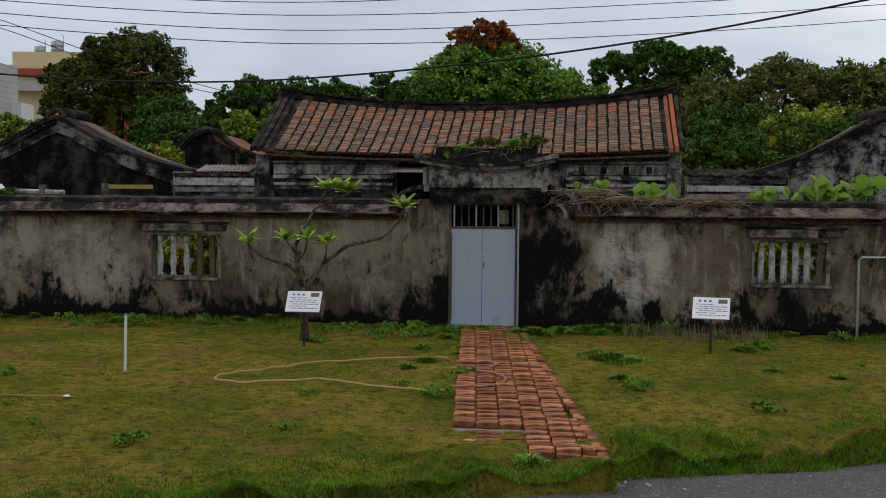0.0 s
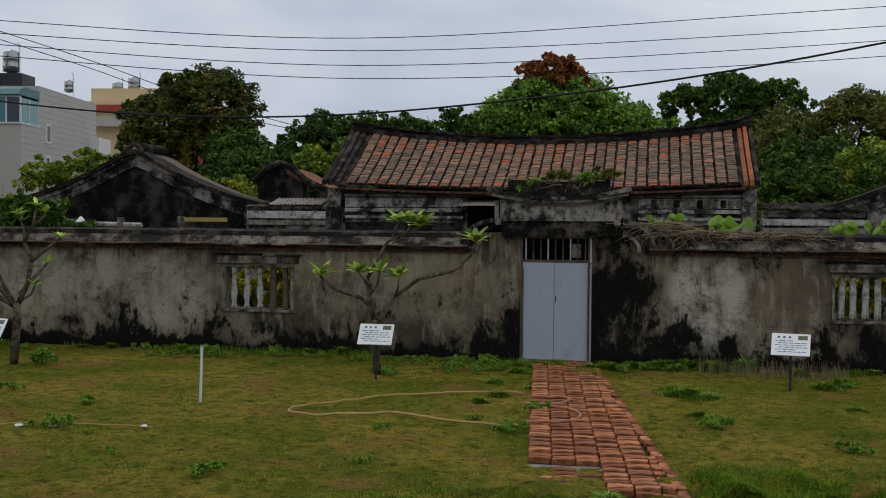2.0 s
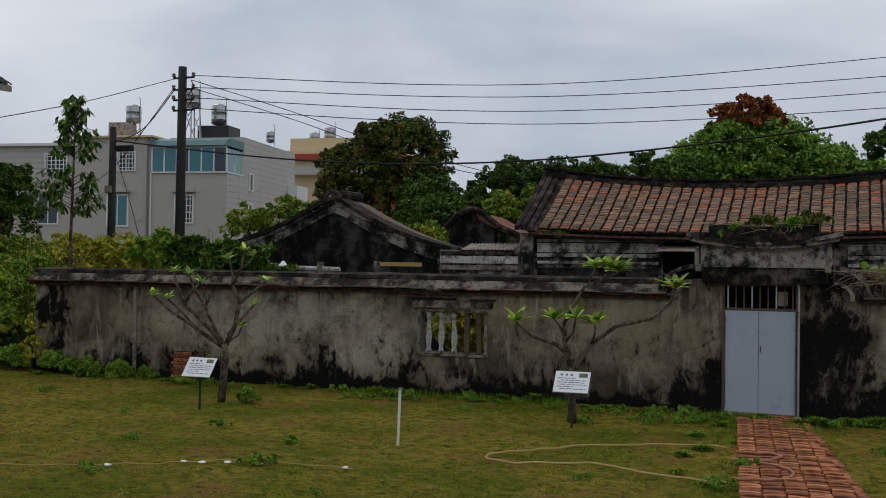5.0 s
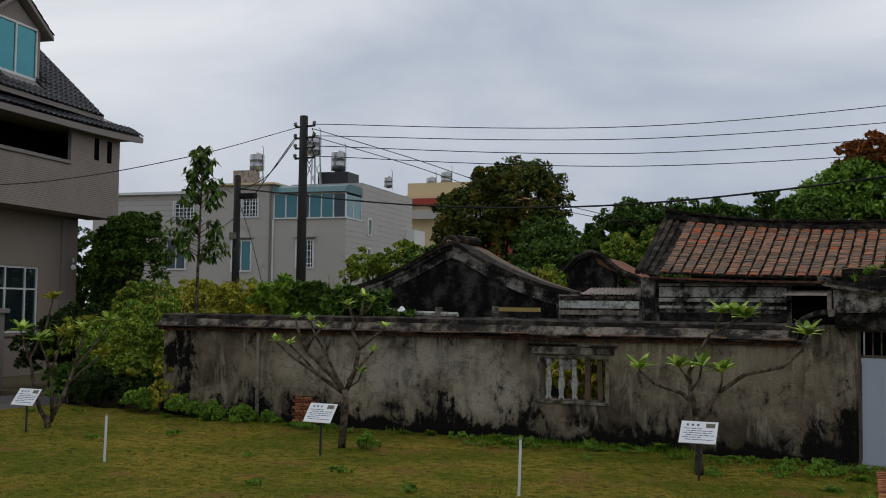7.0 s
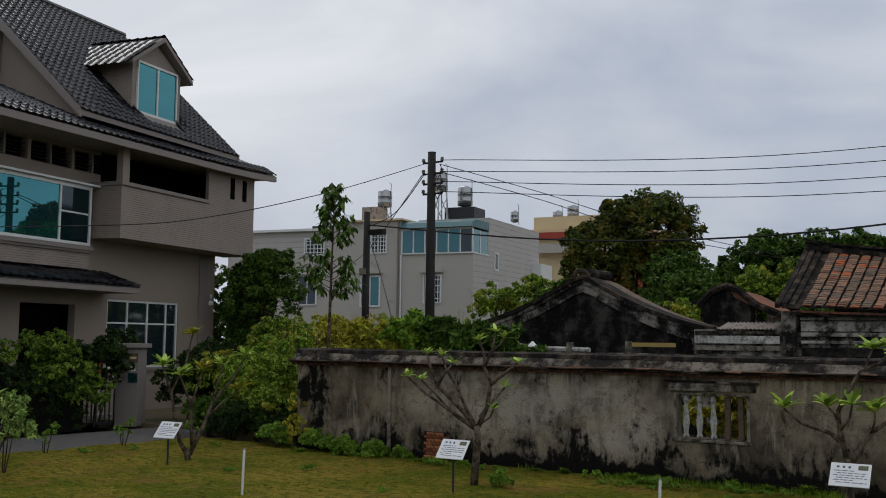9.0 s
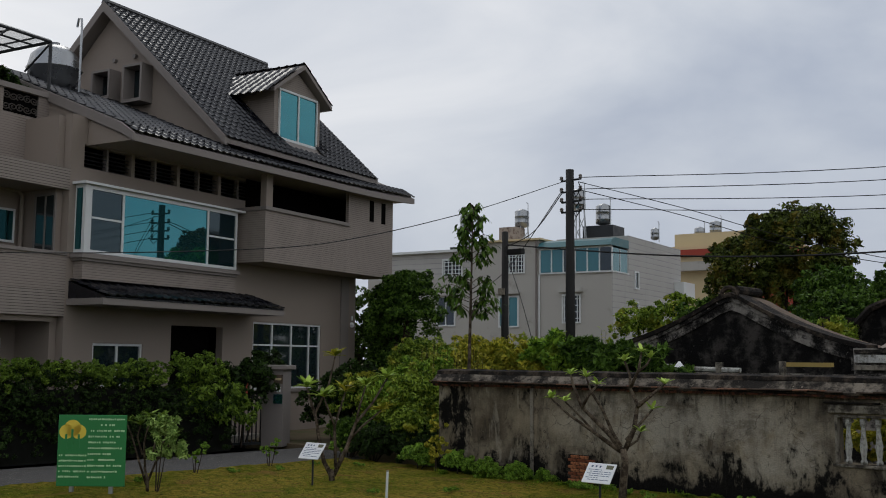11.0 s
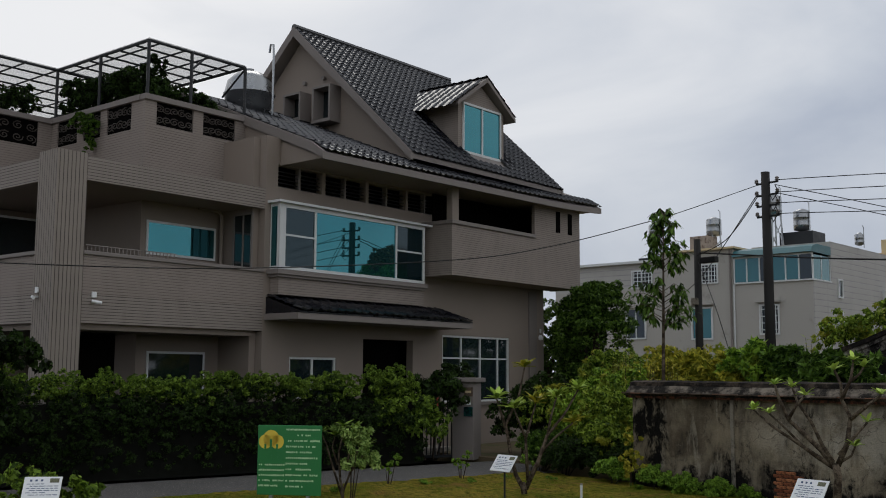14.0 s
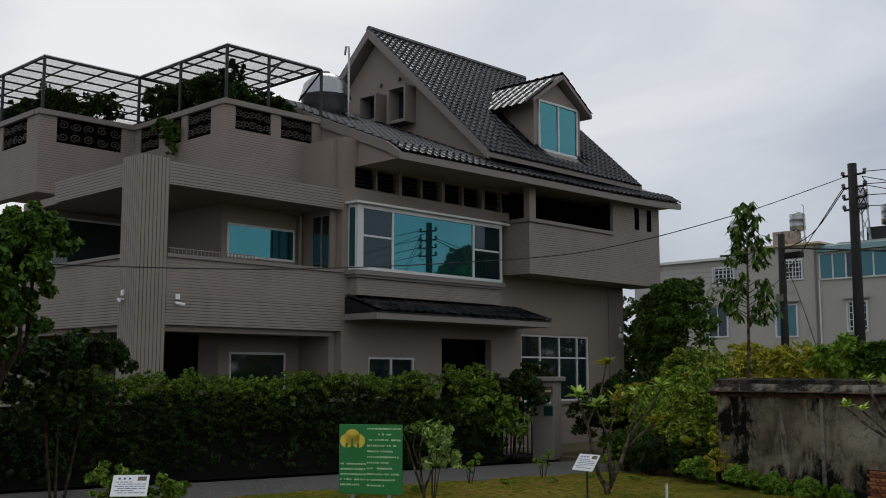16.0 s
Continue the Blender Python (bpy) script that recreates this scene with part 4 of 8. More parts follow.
# ---- side wings with dark gables ----
def gable_wing(name, px, y, pz, half_l, half_r, foot, back, label, face="soot"):
    """A wing whose gable faces the lawn: sooty gable wall, thick curved roof bands, tiled slopes running back."""
    th = thing(name, (px, y, 0), 0, label, "house")

    def edge(s):
        """Height of the gable's edge at s from -1 (left foot) to 1: a low, slightly hollow curve with a rounded peak."""
        a = abs(s)
        return foot + (pz - foot) * (0.5 * (1 - a) + 0.5 * (1 - a) ** 2) - (0.06 if a < 0.04 else 0)

    def px_(s):
        return s * (half_l if s < 0 else half_r)

    ss = [-1 + i / 12 for i in range(25)]
    top = [(px_(s), edge(s) - 0.10) for s in ss]
    part("wall", prism([(-half_l + 0.1, -0.05)] + top[1:-1] + [(half_r - 0.1, -0.05)], 0.0, 0.25, "y"), face, th, "weather-blackened gable wall")
    for k, (lo, hi, y0, mt) in enumerate(((-0.36, -0.17, -0.05, "mould"), (-0.165, -0.08, -0.10, "mould"), (-0.075, 0.02, -0.16, "ridge"))):
        bm = bmesh.new()
        rings = []
        for s in ss:
            x, z = px_(s), edge(s)
            rings.append([bm.verts.new(p) for p in ((x, y0, z + lo), (x, 0.5, z + lo), (x, 0.5, z + hi), (x, y0, z + hi))])
        for a, b in zip(rings, rings[1:]):
            for j in range(4):
                bm.faces.new((a[j], a[(j + 1) % 4], b[(j + 1) % 4], b[j]))
        bm.faces.new(rings[0])
        bm.faces.new(rings[-1])
        bmesh.ops.recalc_face_normals(bm, faces=bm.faces[:])
        part("roof_band", bm, mt, th, ("pale plaster band", "red brick band", "dark roof edge")[k])
    bm = bmesh.new()
    rings = []
    for s in ss:
        x, z = px_(s), edge(s) - 0.03
        rings.append([bm.verts.new((x, 0.5, z)), bm.verts.new((x, back, z))])
    for a, b in zip(rings, rings[1:]):
        bm.faces.new((a[0], b[0], b[1], a[1]))
    part("roof", bm, "tile", th, "dusty clay tile slopes")
    bm = bmesh.new()
    tube(bm, [(0, 0.2, pz + 0.02), (0, back, pz + 0.02)], 0.10, 8)
    part("ridge", bm, "ridge", th, "mortar ridge")
    for s0 in (-0.97, 0.93):
        x = px_(s0)
        part("foot_block", boxes((x - 0.12, x + 0.2, -0.12, 0.5, foot - 0.5, foot - 0.02), bevel=0.02), "mould", th)
    bm = bmesh.new()
    tube(bm, [(0.19 * math.cos(radians(180 * i / 10)), -0.12, pz - 0.13 + 0.19 * math.sin(radians(180 * i / 10))) for i in range(11)], 0.05, 6)
    part("peak_curl", bm, "ridge", th, "rounded peak moulding")
    return th


gable_wing("side_wing", -10.62, 20.8, 3.80, 3.1, 2.9, 2.60, 1.3, "old side wing with a soot-black gable and thick roof bands")
gable_wing("side_wing", 6.35, 20.8, 3.75, 2.6, 2.8, 2.55, 1.3, "old side wing with a grey stained gable beside tall trees", "parapet")

# low roofs and walls in the courtyard between wing and hall
low = thing("lean_to", (-7.2, 20.6, 0), 0, "low lean-to with corrugated sheets and a blackened wall", "shed")
part("wall", boxes((-0.75, 1.05, 0.0, 0.2, -0.05, 2.55)), "mould", low)
for z0, z1, mt in ((2.12, 2.22, "render"), (2.26, 2.42, "chalk"), (2.45, 2.52, "cope")):
    part("moulding", boxes((-0.72, 1.03, -0.06, -0.003, z0, z1), bevel=0.008), mt, low)


def corrugated(name, parent, x0, x1, y0, y1, z0, z1, material="sheet", waves=14, label=""):
    v, f = [], []
    n = waves * 4
    for i in range(n + 1):
        x = x0 + (x1 - x0) * i / n
        dz = 0.02 * math.sin(2 * math.pi * i / 4)
        v += [(x, y0, z0 + dz), (x, y1, z1 + dz)]
    for i in range(n):
        f.append((2 * i, 2 * i + 2, 2 * i + 3, 2 * i + 1))
    return strips(name, v, f, material, parent, label)


corrugated("sheet_roof", low, -0.2, 0.95, -0.12, 0.5, 2.56, 2.70, waves=14)
low2 = thing("lean_to", (3.4, 20.6, 0), 0, "low lean-to with tiled edge between hall and wing", "shed")
part("wall", boxes((-0.75, 1.2, 0.0, 0.2, -0.05, 2.5)), "mould", low2)
for z0, z1, mt in ((2.05, 2.15, "render"), (2.2, 2.32, "chalk"), (2.36, 2.44, "cope")):
    part("moulding", boxes((-0.72, 1.15, -0.06, -0.003, z0, z1), bevel=0.008), mt, low2)
corrugated("tile_roof", low2, -0.75, 1.15, -0.12, 0.5, 2.52, 2.66, "ridge", waves=9)

# ---- modern house ----
# In the house's own axes x is out of the facade, y along it away from the lawn, z up.
house = thing("modern_house", (-24.3, 12.7, 0.0), 13.18, "three-storey taupe house with slate-grey tiled roofs", "house")


def hp(name, material, *rows, label="", bevel=0.0, parent=None):
    return part(name, boxes(*rows, bevel=bevel), material, parent or house, label)


# main block on the far side, with real openings for door and windows
def holed(name, w0, w1, u0, u1, z0, z1, holes, material, label=""):
    us = sorted({u0, u1, *(v for h in holes for v in h[:2])})
    zs = sorted({z0, z1, *(v for h in holes for v in h[2:])})
    bm = bmesh.new()
    for a, b in zip(us, us[1:]):
        for c, d in zip(zs, zs[1:]):
            if not any(h[0] < (a + b) / 2 < h[1] and h[2] < (c + d) / 2 < h[3] for h in holes):
                box(bm, w0, w1, a, b, c, d)
    bmesh.ops.remove_doubles(bm, verts=bm.verts[:], dist=0.001)
    seen = {}
    for f in bm.faces[:]:
        seen.setdefault(tuple(round(v, 3) for v in f.calc_center_median()), []).append(f)
    bmesh.ops.delete(bm, geom=[f for fs in seen.values() if len(fs) > 1 for f in fs], context="FACES")
    return part(name, bm, material, house, label)


CLERESTORY = [(0.32 + 1.72 * i, 1.92 + 1.72 * i, 7.04, 7.63) for i in range(4)]
holed("wall", -0.25, 0.0, -0.1, 12.68, -0.1, 8.35, [(0.85, 2.57, 1.5, 2.60), (3.62, 5.75, 0.0, 3.15), (7.13, 10.64, 1.3, 3.37), *CLERESTORY], "taupe", "taupe painted facade")
hp("wall", "taupe", (-8.0, -0.252, 12.43, 12.68, -0.1, 8.35), label="taupe end wall")
hp("wall", "taupe", (-8.0, -7.75, -0.1, 12.43, -0.1, 8.35), label="taupe rear wall")
# One near-black slab in place of the unlit rooms behind the facade.
hp("partition", "dark", (-1.6, -1.5, 0.8, 12.4, -0.1, 8.3), label="near-black sheet standing in for the unlit rooms behind the openings")
hp("floor_slab", "taupe", (-7.7, -0.26, 0.2, 12.4, 3.3, 3.5), (-7.7, -0.26, 0.2, 12.4, 6.6, 6.8), label="concrete floor slab")
# recessed strip down the right edge
hp("corner_strip", "trimgrey", (0.002, 0.05, 11.75, 12.2, 2.0, 5.0), label="shallow recessed corner strip")


def window(u0, u1, z0, z1, w, panes, glass_m="night", bars=(), frame=0.06, label="white-framed window", depth=0.10, name="window"):
    """A framed window: outer frame, mullions and one pane per field. panes: cuts along the width, as fractions."""
    win = new(name)
    win.parent = house
    win["label"] = label
    part("window_frame", boxes((w - depth, w, u0, u0 + frame, z0, z1), (w - depth, w, u1 - frame, u1, z0, z1), (w - depth, w, u0 + frame, u1 - frame, z0, z0 + frame), (w - depth, w, u0 + frame, u1 - frame, z1 - frame, z1)), "frame", win)
    cuts = [u0 + frame, *(u0 + (u1 - u0) * c for c in panes), u1 - frame]
    levels = [z0 + frame, *(z0 + (z1 - z0) * c for c in bars), z1 - frame]
    for c in cuts[1:-1]:
        part("mullion", boxes((w - depth + 0.01, w - 0.008, c - 0.03, c + 0.03, z0 + frame, z1 - frame)), "frame", win)
    for a, b in zip(cuts, cuts[1:]):
        for z in levels[1:-1]:
            part("transom", boxes((w - depth + 0.012, w - 0.012, a + 0.031, b - 0.031, z - 0.025, z + 0.025)), "frame", win)
        for c, d in zip(levels, levels[1:]):
            part("pane", boxes((w - depth * 0.6, w - depth * 0.6 + 0.01, a, b, c, d)), glass_m, win)
    return win


window(0.85, 2.57, 1.5, 2.60, -0.03, (0.5,))
window(7.13, 10.64, 1.3, 3.37, -0.03, (0.28, 0.56, 0.83), bars=(0.66,), label="wide white-framed ground floor window with top lights")
hp("sill", "trimgrey", (-0.03, 0.08, 7.0, 10.8, 1.2, 1.29))
# The door's near-black colour carries the shade of the recess.
hp("entrance_door", "dark", (-0.55, -0.48, 3.7, 5.7, 0.0, 3.1), label="timber entrance door in a deep recess, near-black to stand in for its shade")
# Dark slats stand in for the clerestory glass shaded by the eave.
for h in CLERESTORY:
    for k in range(5):
        z = h[2] + 0.06 + k * 0.10
        part("clerestory_slat", prism([(-0.20, z), (-0.06, z - 0.06), (-0.05, z - 0.05), (-0.19, z + 0.012)], h[0] + 0.02, h[1] - 0.02, "y"), "iron", house)
    hp("clerestory_post", "trimgrey", (-0.2, -0.03, (h[0] + h[1]) / 2 - 0.03, (h[0] + h[1]) / 2 + 0.03, h[2], h[3]))

# bay window with aqua glass on the upper floor
bay = new("bay_window")
bay.parent = house
bay["label"] = "wide white-framed bay window with aqua reflective glass"
B0, B1, BZ0, BZ1, BW = 0.10, 5.85, 4.92, 6.47, 0.36
part("sill_slab", boxes((0.002, 0.46, B0 - 0.12, B1 + 0.05, 4.70, 4.82), (0.002, 0.40, B0 - 0.06, B1, 4.63, 4.699)), "trimgrey", bay)
part("head_slab", boxes((0.002, 0.48, B0 - 0.12, B1 + 0.22, 6.56, 6.62)), "frame", bay)
part("apron", boxes((0.002, 0.33, B0 + 0.02, B1, 4.18, 4.628)), "course", bay, "tiled apron below the bay")
part("window_frame", boxes((0.002, BW, B0, B0 + 0.08, BZ0 - 0.08, 6.558), (BW - 0.08, BW, B0 + 0.081, B0 + 0.21, BZ0 - 0.08, 6.558), (BW - 0.1, BW, B0 + 0.211, B1, BZ0 - 0.08, BZ0), (BW - 0.1, BW, B0 + 0.211, B1, BZ1 - 0.02, 6.558), (0.002, BW, B1 - 0.08, B1, BZ0, BZ1 - 0.021)), "frame", bay)
cuts = [B0 + 0.211, 1.38, 4.60, B1 - 0.081]
for i, (a, b) in enumerate(zip(cuts, cuts[1:])):
    if i:
        part("mullion", boxes((BW - 0.09, BW - 0.01, a - 0.035, a + 0.035, BZ0, BZ1 - 0.021)), "frame", bay)
    for k, (c, d) in enumerate(((BZ0, BZ0 + 0.82), (BZ0 + 0.82, BZ1 - 0.021)) if i != 1 else ((BZ0, BZ1 - 0.021),)):
        part("pane", boxes((BW - 0.05, BW - 0.04, a, b, c, d)), "aqua" if i == 1 else "sideglass", bay, "aqua mirror pane" if i == 1 else "dark side pane")
        if k:
            part("transom", boxes((BW - 0.085, BW - 0.015, a + 0.036, b - 0.036, c - 0.025, c + 0.025)), "frame", bay)
part("side_pane", boxes((0.05, BW - 0.1, B0 - 0.006, B0 - 0.001, BZ0, BZ1)), "aqua", bay)

# balcony box on the upper floor
XB0, XB1, XBW = 6.10, 13.18, 1.2
for row_ in ((1.08, XBW, XB0, XB1, 5.09, 6.62), (0.002, 1.078, XB0, XB0 + 0.12, 5.09, 6.62), (0.002, 1.078, XB1 - 0.12, XB1, 5.09, 8.2), (1.08, XBW, 10.42, XB1, 6.621, 8.2)):
    hp("balcony_wall", "course", row_, label="tiled box balcony wall")
hp("balcony_floor", "taupe", (0.002, 1.077, XB0 + 0.121, XB1 - 0.121, 5.10, 5.25))
hp("balcony_rail", "trimgrey", (1.04, XBW + 0.06, XB0 - 0.05, 10.419, 6.625, 6.74), (0.002, 1.039, XB0 - 0.05, XB0 + 0.16, 6.625, 6.74), bevel=0.01)
hp("balcony_post", "taupe", (0.98, XBW, 6.12, 6.42, 6.742, 8.2))
# Flat near-black sheet stands in for the doors and shade behind the balcony.
hp("balcony_dark_sheet", "dark", (0.003, 0.02, 6.6, 13.0, 5.26, 8.02), label="near-black sheet standing in for unlit doors and shade behind the balcony")
# No slots are cut; near-black sheets give their unlit insides.
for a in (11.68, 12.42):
    hp("slot_window", "dark", (XBW - 0.02, XBW + 0.004, a, a + 0.27, 6.95, 7.68), label="narrow slot window, a near-black sheet for its unlit inside")

# entrance canopy with slate tiles
can = new("entrance_canopy")
can.parent = house
can["label"] = "sloping entrance canopy with dark slate tiles"
part("fascia", boxes((0.002, 1.28, -0.05, 7.0, 3.52, 3.68)), "trimgrey", can)
part("deck", prism([(0.002, 3.685), (1.30, 3.685), (1.30, 3.72), (0.002, 4.12)], 0.0, 6.98, "y"), "slate", can, "dark tile bed")

# left wing: set-back body, wrap-round balcony, corner column
hp("wall", "taupe", (-8.0, -1.5, -2.8, -0.3, -0.1, 3.2), (-8.0, -1.5, -2.8, -0.3, 3.201, 6.9), label="set-back wall behind the balconies")
hp("wall", "course", (-1.72, -1.5, -2.8, 0.6, 6.902, 8.30), (-5.9, -1.721, -2.8, -2.58, 6.902, 8.30), label="tiled terrace wall")
hp("link_wall", "taupe", (-1.5, -0.26, -0.3, -0.06, -0.1, 8.30), label="side of the main block")
hp("balcony_band", "course", (-0.14, 0.0, -5.25, -0.1, 3.86, 4.74), label="balcony parapet in strip tiles")
hp("balcony_band", "band", (-0.14, 0.0, -5.25, -0.1, 3.24, 3.859), label="grooved lower courses of the balcony parapet")
hp("balcony_band", "course", (-6.5, -0.74, -5.80, -5.66, 3.86, 4.74), label="balcony parapet in strip tiles")
hp("balcony_band", "band", (-6.5, -0.74, -5.80, -5.66, 3.24, 3.859), label="grooved lower courses of the balcony parapet")
hp("balcony_cap", "trimgrey", (-0.2, 0.05, -5.25, -0.1, 4.742, 4.83), (-6.5, -0.74, -5.86, -5.62, 4.742, 4.83), bevel=0.01)
hp("balcony_slab", "taupe", (-6.5, -0.141, -5.65, -0.31, 3.10, 3.30), label="balcony floor slab")
hp("roof_band", "band", (-0.16, 0.0, -5.25, -0.1, 6.40, 6.93), label="tiled roof-edge band")
hp("roof_band", "band", (-4.4, -0.74, -5.80, -5.64, 6.40, 6.93), label="tiled roof-edge band")
hp("roof_slab", "taupe", (-6.5, -0.161, -5.63, -0.31, 6.42, 6.62), label="flat slab over the balcony")
hp("column", "stripe", (-0.73, 0.03, -5.98, -5.25, -0.1, 6.99), label="ribbed tile corner column")
for k in range(24):
    u = -5.1 + k * 0.10
    part("rail_rod", tube(bmesh.new(), [(-0.08, u, 4.80), (-0.08, u, 4.96)], 0.012, 5), "trimgrey", house)
hp("rail_bar", "trimgrey", (-0.09, -0.07, -5.15, -2.75, 4.96, 4.98), label="thin low balcony rail")
window(-2.64, -0.5, 5.09, 5.95, -1.47, (0.5,), "aqua", depth=0.026, label="white-framed sliding window on the balcony")
bdoor = new("balcony_door")
bdoor.parent = house
bdoor["label"] = "narrow glazed balcony door in a pale frame"
part("door_frame", boxes((-0.98, -0.92, -0.345, -0.302, 4.40, 6.32), (-0.26, -0.20, -0.345, -0.302, 4.40, 6.32), (-0.919, -0.261, -0.345, -0.302, 6.25, 6.32), (-0.60, -0.55, -0.340, -0.302, 4.40, 6.249)), "trimgrey", bdoor)
for a, b in ((-0.919, -0.601), (-0.549, -0.261)):
    part("pane", boxes((a, b, -0.325, -0.310, 4.40, 6.249)), "night", bdoor)
window(-2.5, -0.74, 1.6, 2.70, -1.47, (0.45,), depth=0.026, label="white-framed ground floor window")
# Upright near-black sheet put in for the shade under the balcony.
hp("balcony_shade_sheet", "dark", (-1.498, -1.485, -5.2, -3.39, -0.1, 3.1), label="near-black sheet standing in for the shade under the balcony")
# side face of the left wing, seen beyond the column
hp("wall", "taupe", (-8.0, -5.6, -5.5, -2.801, -0.1, 6.4), label="side wing wall")
hp("wall", "course", (-8.0, -5.9, -5.6, -2.801, 6.902, 8.3), (-14.0, -8.001, -5.6, -5.3, 6.902, 8.3), label="tiled terrace wall")
sw = window(-5.3, -3.0, 4.95, 6.25, -5.57, (0.33, 0.66), bars=(0.6,), depth=0.026, label="white-framed side window")
# terrace parapet with pierced panels
for w0, w1, u0, u1 in ((-1.74, -1.48, -2.82, 0.62), (-5.92, -1.741, -2.84, -2.56), (-6.14, -5.88, -5.62, -2.841), (-14.0, -6.141, -5.64, -5.36)):
    hp("parapet_cap", "trimgrey", (w0 - 0.05, w1 + 0.05, u0 - 0.02, u1 + 0.02, 9.0, 9.14))
for u0, u1 in ((-2.8, -2.46), (-1.33, -1.01), (0.06, 0.6)):
    hp("parapet_pier", "course", (-1.72, -1.5, u0, u1, 8.302, 8.998))
hp("parapet_rail", "course", (-1.72, -1.5, -2.459, -1.331, 8.302, 8.40), (-1.72, -1.5, -1.009, 0.059, 8.302, 8.40))
for w0, w1 in ((-2.1, -1.721), (-3.5, -3.2), (-4.6, -4.3), (-5.97, -5.6)):
    hp("parapet_pier", "course", (w0, w1, -2.8, -2.58, 8.302, 8.998))
for u0, u1 in ((-5.6, -5.1), (-3.2, -2.803)):
    hp("parapet_pier", "course", (-6.12, -5.9, u0, u1, 8.302, 8.998))
for w0, w1 in ((-6.6, -6.121), (-8.3, -8.1), (-10.2, -10.0)):
    hp("parapet_pier", "course", (w0, w1, -5.6, -5.38, 8.302, 8.998))


M["scrollmetal"] = plain("brown_wrought_metal", hexrgb("4a4440"), 0.55, 0.3, 5)


def scroll_panel(u0, u1, z0, z1, w, axis="u"):
    """A dark wrought panel of curling bars."""
    bm = bmesh.new()
    if axis == "u":
        box(bm, w - 0.01, w, u0, u1, z0, z1)
    else:
        box(bm, u0, u1, w - 0.01, w, z0, z1)
    p = part("pierced_panel", bm, "dark", house, "dark panel of wrought scrolls")
    cx, cz, r = (u0 + u1) / 2, (z0 + z1) / 2, (z1 - z0) * 0.42
    for k in range(10):
        bm = bmesh.new()
        ox, oz = ((k % 5) - 2) * (u1 - u0) * 0.20, ((k // 5) - 0.5) * (z1 - z0) * 0.46
        pts = []
        for i in range(16):
            a, rr = (i * 0.65 + k) * (1 if k % 2 else -1), r * (0.08 + 0.033 * i)
            q = (cx + ox + rr * math.cos(a), cz + oz + rr * 0.7 * math.sin(a))
            q = (min(max(q[0], u0 + 0.02), u1 - 0.02), min(max(q[1], z0 + 0.02), z1 - 0.02))
            pts.append((w + 0.012, q[0], q[1]) if axis == "u" else (q[0], w - 0.022, q[1]))
        tube(bm, pts, 0.016, 5)
        part("scroll", bm, "scrollmetal", p, "curled metal bar")


scroll_panel(-2.46, -1.33, 8.40, 8.998, -1.55)
scroll_panel(-1.01, 0.06, 8.40, 8.998, -1.55)
scroll_panel(-3.2, -2.1, 8.302, 8.998, -2.75, "w")
scroll_panel(-4.3, -3.5, 8.302, 8.998, -2.75, "w")
scroll_panel(-5.6, -4.6, 8.302, 8.998, -2.75, "w")
scroll_panel(-5.1, -3.2, 8.302, 8.998, -5.95)
scroll_panel(-8.1, -6.6, 8.302, 8.998, -5.55, "w")
scroll_panel(-10.0, -8.3, 8.302, 8.998, -5.55, "w")

# trellis over the roof terrace
trel = new("roof_trellis")
trel.parent = house
trel["label"] = "dark steel terrace frame roofed with clear sheets"


def bar(name, a, b, r=0.035, parent=trel, m="iron"):
    return part(name, tube(bmesh.new(), [a, b], r, 6), m, parent)


TW, TB, TU, TE = -1.62, -5.95, -2.68, 0.45
for p in ((TW, TU), (TW, -1.35), (TW, TE), (-3.8, TU), (TB, TU), (TB, -5.5), (-8.5, -5.5), (-11.0, -5.5)):
    bar("post", (*p, 9.14), (*p, 10.58), 0.045)
for a, b in (((TW, TU), (TW, TE)), ((TW, TU), (TB, TU)), ((TB, TU), (TB, -5.5)), ((TB, -5.5), (-12.5, -5.5)), ((TB, TU), (TB, TE)), ((TW, TE), (TB, TE)), ((-12.5, -5.5), (-12.5, TE))):
    bar("beam", (*a, 10.58), (*b, 10.58), 0.045)
for k in range(6):
    w = TW - 0.72 * (k + 1)
    bar("rafter", (w, TU, 10.6), (w, TE, 10.6), 0.03)
for k in range(4):
    u = TU + 0.78 * (k + 0.5)
    bar("rafter", (TW, u, 10.6), (TB, u, 10.6), 0.025)
for k in range(8):
    w = TB - 0.8 * (k + 1)
    bar("rafter", (w, -5.5, 10.6), (w, TE, 10.6), 0.03)
for k in range(6):
    u = -5.5 + 0.95 * (k + 1)
    bar("rafter", (TB, u, 10.6), (-12.5, u, 10.6), 0.025)
for a, b in (((TW, -1.35, 10.1), (TW, -0.9, 10.55)), ((-2.6, TE, 9.9), (TW, TE, 10.55))):
    bar("brace", a, b, 0.03)
part("clear_sheet", boxes((TB, TW, TU, TE, 10.64, 10.65), (-12.5, TB - 0.001, -5.5, TE, 10.64, 10.65)), "poly", trel, "clear corrugated plastic sheet")

